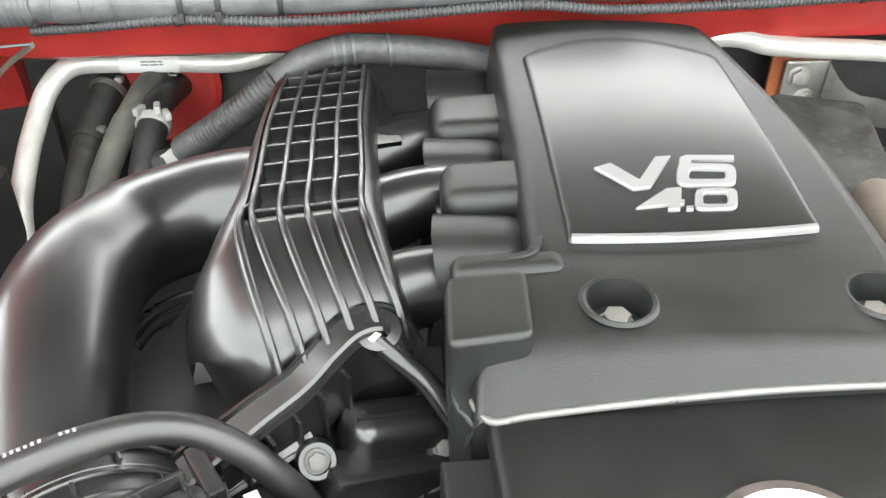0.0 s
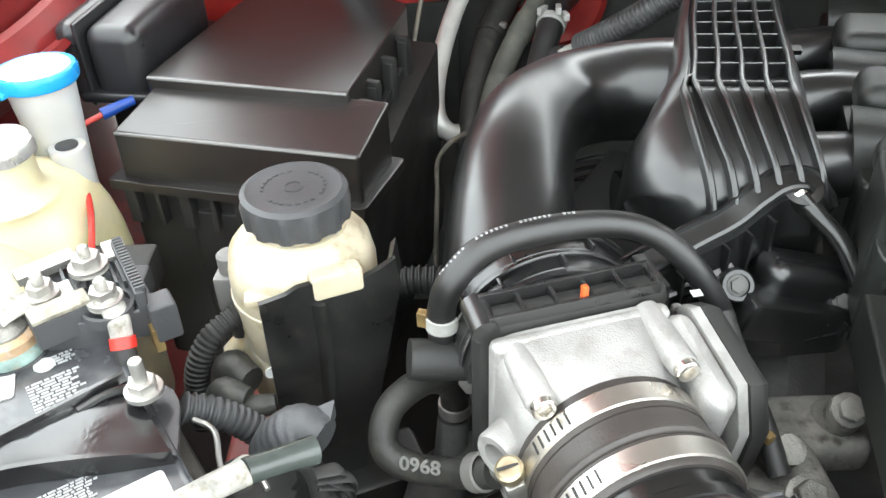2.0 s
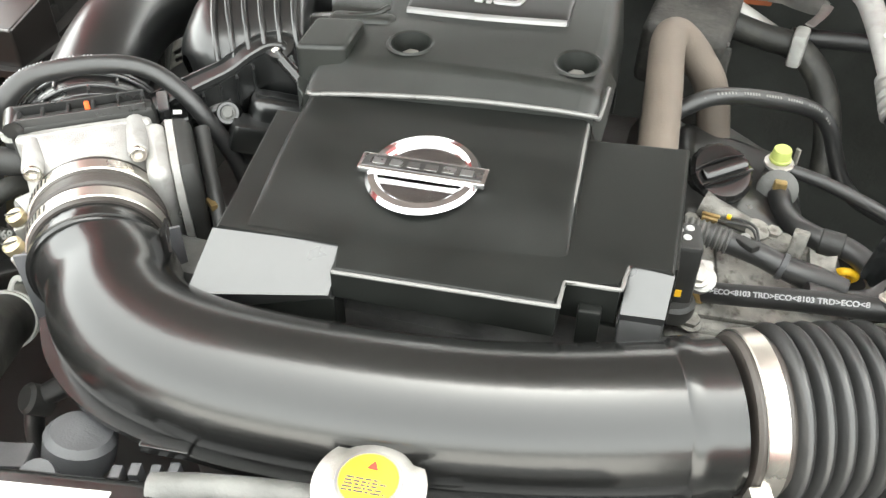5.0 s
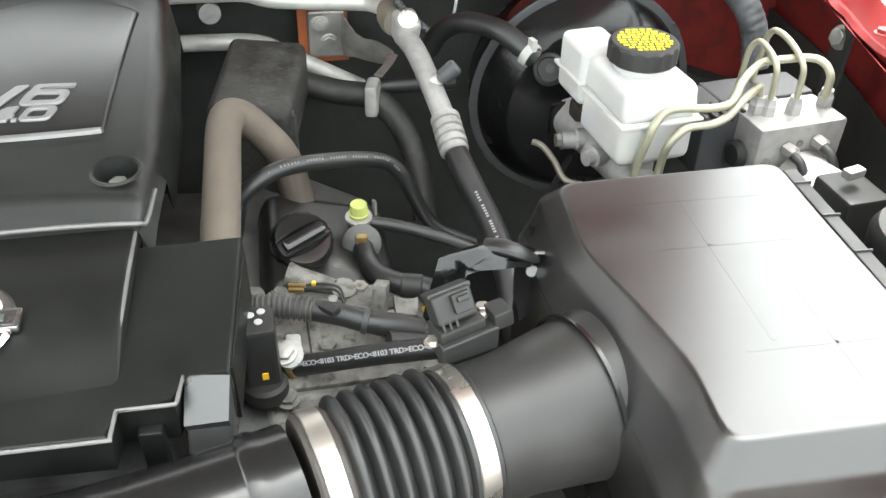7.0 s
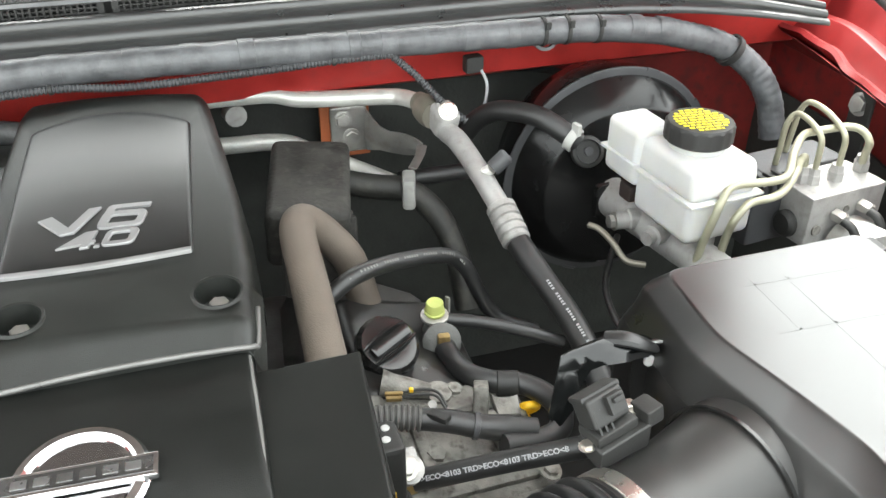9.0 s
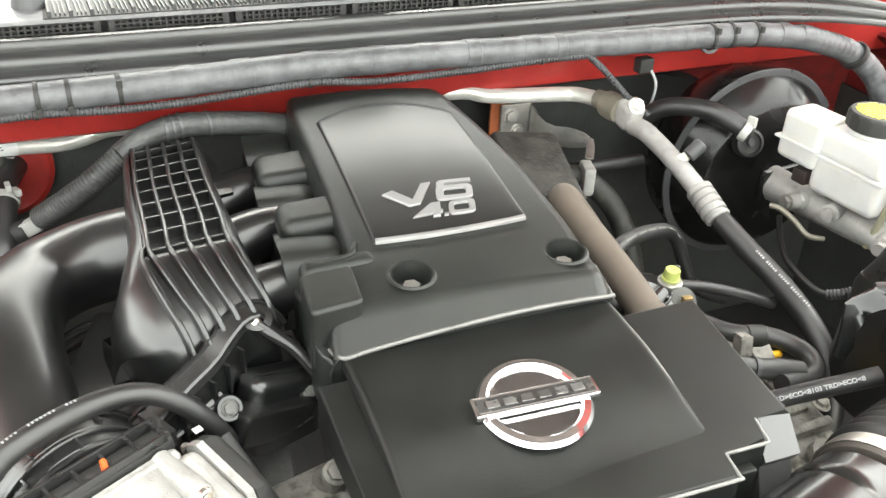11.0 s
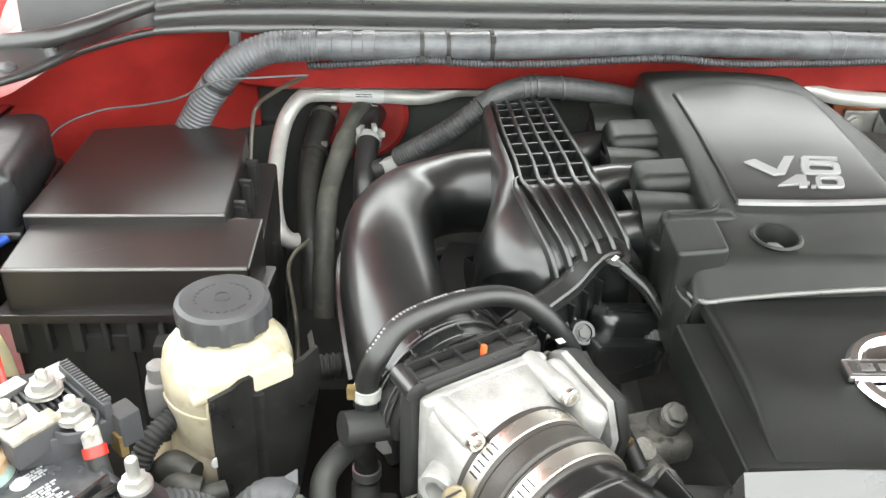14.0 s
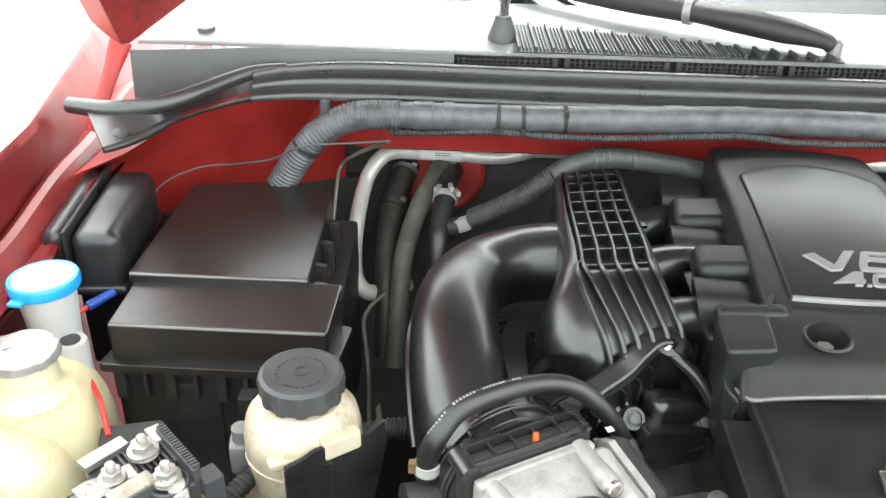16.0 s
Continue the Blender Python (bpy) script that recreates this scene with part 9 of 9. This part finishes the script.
part("bolt", bolt((0.239, 0.367, 0.893), (0, -0.4, 0.9), 0.008), ZINC, eh)
ic = thing("ignition_coil", (0.221, 0.36, 0.88), "black ignition coil with paint dots", "coil")
part("body", box((0.222, 0.360, 0.905), (0.028, 0.034, 0.065), 0.005, turn=8), DARK, ic)
part("foot", lathe([(0.018, 0.0), (0.018, 0.012), (0.015, 0.015)], (0.224, 0.350, 0.866), (0, 0, 1), 20), DARK, ic)
for dx, dy in ((-0.004, 0.004), (0.004, 0.008), (0.003, -0.004)):
    part("paint_dot", lathe([(0.0035, 0), (0.003, 0.0008), (0.0, 0.0008)], (0.221 + dx, 0.360 + dy, 0.9376), (0, 0, 1), 10), PAPER, ic)
part("paint_mark", box((0.226, 0.3422, 0.892), (0.005, 0.001, 0.007), 0.0003, turn=8), YELLOW, ic, "yellow paint mark")
lv = thing("corrugated_conduit", (0.28, 0.41, 0.87), "black corrugated conduit across the valve cover", "conduit")
part("corrugated_run", sweep([(0.203, 0.425, 0.893), (0.230, 0.425, 0.894), (0.262, 0.421, 0.891)], 0.0095, 16, ribs=(0.0046, 0.0019)), mat("dusty_conduit", (0.085, 0.083, 0.078), 0.5, var=0.3, bump=0.15), lv, "dusty corrugated conduit")
part("taped_run", sweep([(0.258, 0.4215, 0.891), (0.285, 0.415, 0.889), (0.307, 0.409, 0.885), (0.332, 0.406, 0.881), (0.357, 0.402, 0.878)], [0.0095, 0.0100, 0.0100, 0.0115, 0.0100], 14, 8), RUBBER, lv)
part("cable_tie", hoop((0.306, 0.4095, 0.8852), (0.9, -0.2, -0.15), 0.0105, 0.005, 0.0012, 22), CAPGREY, lv)
part("tape_knot", box((0.275, 0.4125, 0.899), (0.020, 0.010, 0.006), 0.002, x=(0.6, -0.6, 0.1)), DARK, lv)
wp = thing("wire_pair", (0.27, 0.45, 0.87), "two thin wires with brass terminals", "wire")
part("wire", sweep([(0.252, 0.461, 0.886), (0.270, 0.460, 0.888), (0.283, 0.455, 0.886), (0.288, 0.443, 0.880)], 0.0013, 6), DARK, wp)
part("wire", sweep([(0.251, 0.457, 0.885), (0.268, 0.456, 0.886), (0.281, 0.452, 0.885), (0.287, 0.441, 0.879)], 0.0013, 6), DARK, wp)
part("terminal", box((0.2447, 0.461, 0.886), (0.016, 0.004, 0.004), 0.001, turn=-8), BRASS, wp)
part("terminal", box((0.2440, 0.456, 0.885), (0.014, 0.004, 0.004), 0.001, turn=-8), BRASS, wp)
part("marker", box((0.2600, 0.4610, 0.888), (0.004, 0.004, 0.004), 0.001, turn=-8), YELLOW, wp, "small yellow marker")
ds = thing("dipstick", (0.369, 0.463, 0.80), "yellow orange dipstick ring handle", "dipstick")
part("ring", sweep([Vector((0.367 + 0.0085 * math.cos(w), 0.458 - 0.006 * math.sin(w), 0.850 + 0.0095 * math.sin(w))) for w in [2 * math.pi * i / 12 for i in range(13)]], 0.0036, 10, 4), YELLOW, ds)
part("stem", lathe([(0.005, 0.0), (0.005, 0.036)], (0.369, 0.463, 0.80), (-0.05, -0.1, 1), 12), YELLOW, ds)
tc = thing("brake_sensor_cable", (0.50, 0.6, 0.85), "thin black cable beside the air cleaner", "cable")
part("cable", sweep([(0.552, 0.712, 0.86), (0.527, 0.670, 0.852), (0.505, 0.624, 0.850), (0.494, 0.570, 0.853), (0.492, 0.535, 0.860), (0.507, 0.522, 0.870)], 0.0038, 10), RUBBER, tc)
part("corrugated_end", sweep([(0.492, 0.534, 0.860), (0.500, 0.525, 0.866), (0.512, 0.518, 0.872)], 0.0052, 10, ribs=(0.004, 0.0012)), CAPGREY, tc)
wg = thing("hose_wrap", (0.40, 0.44, 0.88), "crumpled shiny black plastic wrap round the hoses", "wrap")
rnd = random.Random(12)
UPPER = [Vector(p) for p in ((0.352, 0.366, 0.926), (0.357, 0.372, 0.945), (0.3653, 0.385, 0.9675), (0.3752, 0.388, 0.9700), (0.3852, 0.389, 0.9720), (0.3962, 0.390, 0.9755), (0.4072, 0.391, 0.9780), (0.4230, 0.392, 0.9750), (0.4377, 0.392, 0.9690), (0.448, 0.396, 0.962))]
LOWER = [Vector(p) for p in ((0.3640, 0.366, 0.915), (0.3750, 0.370, 0.929), (0.3768, 0.373, 0.9388), (0.3820, 0.376, 0.9480), (0.3885, 0.378, 0.9560), (0.3980, 0.376, 0.9620), (0.4077, 0.374, 0.9650), (0.4180, 0.376, 0.9640), (0.4291, 0.380, 0.9600), (0.440, 0.386, 0.954))]
front, rear = [], []
for i, (u_, l_) in enumerate(zip(UPPER, LOWER)):
    row = [u_.lerp(l_, f) + Vector((0, (-0.004 if (i + j) % 2 else 0.003) * math.sin(math.pi * f) + rnd.uniform(-0.0012, 0.0012), rnd.uniform(-0.0010, 0.0010))) for j, f in enumerate((0.0, 0.22, 0.45, 0.7, 1.0))]
    front.append(row)
    rear.append([p + Vector((0.001, 0.0035, 0.001)) for p in row])
part("sheet", skin([f_ + list(reversed(r_)) for f_, r_ in zip(front, rear)]), mat("creased_black_sheet", (0.006, 0.0065, 0.0065), 0.16, spec=0.6, bump=0.05), wg, angle=60)
part("over_fold", sweep([(0.404, 0.395, 0.974), (0.418, 0.388, 0.976), (0.432, 0.384, 0.972), (0.446, 0.388, 0.962)], [0.007, 0.008, 0.007, 0.004], 10, 4, squash=0.7), RUBBER, wg)
lg = part("lug", skin([[Vector((x, 0.392 + o, z)) for x, z in ((0.4300, 0.924), (0.4290, 0.950), (0.436, 0.962), (0.446, 0.9655), (0.4618, 0.9645), (0.4600, 0.940), (0.4515, 0.906), (0.437, 0.893))] for o in (0.0, 0.004)]), LIDPLASTIC, wg, "flat black lug")
part("lug_edge", sweep([(0.436, 0.391, 0.962), (0.446, 0.391, 0.9660), (0.4618, 0.391, 0.9650)], 0.0014, 8), SATIN, lg, "pale edge strip")
# pale disc added where the lug has an oval hole
part("hole_disc", lathe([(0.0052, 0.0), (0.0048, 0.0016), (0.0, 0.002)], (0.4430, 0.3915, 0.9478), (0.1, -1, 0.2), 16), PAPER, wg, "pale disc in place of the lug's hole")

# ---- small parts between manifold and front cover ----
cb = thing("vacuum_canister", (-0.15, 0.41, 0.90), "black vacuum canister with two bolts", "canister")
CX = Vector((0.067, 0.038, -0.025)).normalized()
part("barrel", box((-0.146, 0.434, 0.932), (0.074, 0.034, 0.036), 0.011, x=CX, z=(0.15, 0.1, 1), seg=4), PLENUM, cb)
part("barrel_rib", box((-0.143, 0.430, 0.9505), (0.060, 0.0025, 0.004), 0.001, x=CX, z=(0.15, 0.1, 1)), PLENUM, cb)
part("housing", box((-0.153, 0.412, 0.920), (0.080, 0.030, 0.030), 0.006, x=CX), PLENUM, cb)
part("skirt", prism(rounded([(-0.184, 0.392, 0.914), (-0.158, 0.394, 0.909), (-0.118, 0.412, 0.914), (-0.112, 0.424, 0.917), (-0.176, 0.412, 0.916)], 0.005, 3), 0.898, 0.0015), PLENUM, cb)
for k in range(6):
    q = k / 5
    part("skirt_rib", box((-0.178 + 0.058 * q, 0.3945 + 0.018 * q, 0.917), (0.0018, 0.006, 0.010), x=CX), PLENUM, cb)
for p in ((-0.188, 0.399, 0.947), (-0.122, 0.427, 0.928)):
    part("bolt_eye", lathe([(0.0112, -0.012), (0.0112, 0.0), (0.0098, 0.002), (0.0074, 0.002), (0.0074, -0.001), (0.0, -0.001)], p, (0.25, -0.75, 0.6), 24), PLENUM, cb)
    part("bolt", bolt(Vector(p), (0.25, -0.75, 0.6), 0.0050, 0.004), BAREMETAL, cb)
st = thing("support_arm", (-0.19, 0.43, 0.95), "curved black support arm in front of the plenum", "bracket")
ARM = [(-0.262, 0.378, 0.950), (-0.240, 0.396, 0.960), (-0.220, 0.412, 0.9685), (-0.200, 0.427, 0.977), (-0.186, 0.441, 0.987), (-0.173, 0.4545, 0.993), (-0.157, 0.461, 0.993), (-0.146, 0.459, 0.985), (-0.140, 0.457, 0.975)]
part("arm", beam(ARM, [0.011, 0.010, 0.0095, 0.009, 0.009, 0.010, 0.010, 0.008, 0.008], 0.012, (0.1, -0.25, 0.9), lip=0.0025), PLENUM, st)
part("web", skin([[Vector(p) + Vector((0.004, -0.006, -0.006)), Vector(p) + Vector((0.0065, -0.010, -0.006)), Vector(p) + Vector((0.0085, -0.012, -0.034)), Vector(p) + Vector((0.006, -0.008, -0.034))] for p in spline([Vector(p) for p in ARM[1:7]], 5)]), PLENUM, st)
for f in (0.12, 0.3, 0.48, 0.66, 0.84):
    q = Vector(ARM[1]).lerp(Vector(ARM[5]), f) + Vector((0.009, -0.014, -0.022))
    part("web_rib", box(q, (0.0024, 0.010, 0.028), 0.0006, turn=38), PLENUM, st)
part("lower_arm", beam([(-0.244, 0.380, 0.938), (-0.216, 0.398, 0.945), (-0.192, 0.413, 0.951)], 0.006, 0.014, (0.1, -0.5, 0.8), lip=0.0015), PLENUM, st)
part("eye", lathe([(0.013, -0.01), (0.013, 0.0), (0.007, 0.001), (0.007, -0.008)], (-0.1585, 0.4545, 0.9905), (0.1, -0.4, 0.9), 20), PLENUM, st)
pt = thing("vent_pipe", (-0.13, 0.44, 0.94), "black vent pipe with a bright end", "pipe")
part("pipe", sweep([(-0.159, 0.452, 0.985), (-0.150, 0.447, 0.979), (-0.132, 0.440, 0.966), (-0.118, 0.432, 0.948), (-0.108, 0.425, 0.93)], 0.0062, 12), DUCT, pt)
part("tip", lathe([(0.0065, 0.0), (0.0065, 0.003), (0.0045, 0.004)], (-0.160, 0.4525, 0.9855), (-0.5, 0.3, 0.5), 12), STEEL, pt)
bg = thing("coolant_fitting", (-0.15, 0.30, 0.84), "stained alloy coolant fitting below the cover", "fitting")
part("casting", box((-0.155, 0.315, 0.865), (0.075, 0.06, 0.03), 0.010, turn=25, seg=3), OLDCAST, bg)
part("nozzle", sweep([(-0.155, 0.33, 0.875), (-0.15, 0.318, 0.893), (-0.146, 0.312, 0.905)], [0.012, 0.010, 0.009], 14), OLDCAST, bg)
part("hex_plug", bolt((-0.113, 0.361, 0.897), (0.2, -0.5, 0.8), 0.008, 0.008), OLDCAST, bg)
part("boss", sweep([(-0.118, 0.375, 0.872), (-0.114, 0.366, 0.886), (-0.113, 0.361, 0.897)], [0.014, 0.012, 0.011], 14), OLDCAST, bg)
part("rear_casting", box((-0.135, 0.365, 0.865), (0.075, 0.05, 0.026), 0.009, turn=20, seg=3), OLDCAST, bg)
part("hex_plug", bolt((-0.135, 0.295, 0.888), (0.2, -0.5, 0.8), 0.009, 0.014), OLDCAST, bg)
part("cross_pipe", sweep([(-0.19, 0.30, 0.87), (-0.165, 0.28, 0.855), (-0.13, 0.25, 0.84), (-0.10, 0.23, 0.82)], 0.008, 12), OLDCAST, bg)
sw2 = thing("sleeved_cable", (-0.17, 0.30, 0.88), "braided sleeved cable beside the throttle", "cable")
part("cable", sweep([(-0.195, 0.365, 0.95), (-0.178, 0.34, 0.93), (-0.162, 0.318, 0.912), (-0.15, 0.30, 0.895)], 0.0065, 12), DARK, sw2)
part("tag", box((-0.163, 0.312, 0.913), (0.014, 0.006, 0.006), 0.001, turn=-40), BRASS, sw2)
part("fine_wire", sweep([(-0.165, 0.262, 0.895), (-0.158, 0.245, 0.885), (-0.145, 0.235, 0.88)], 0.0012, 6), PAPER, sw2)
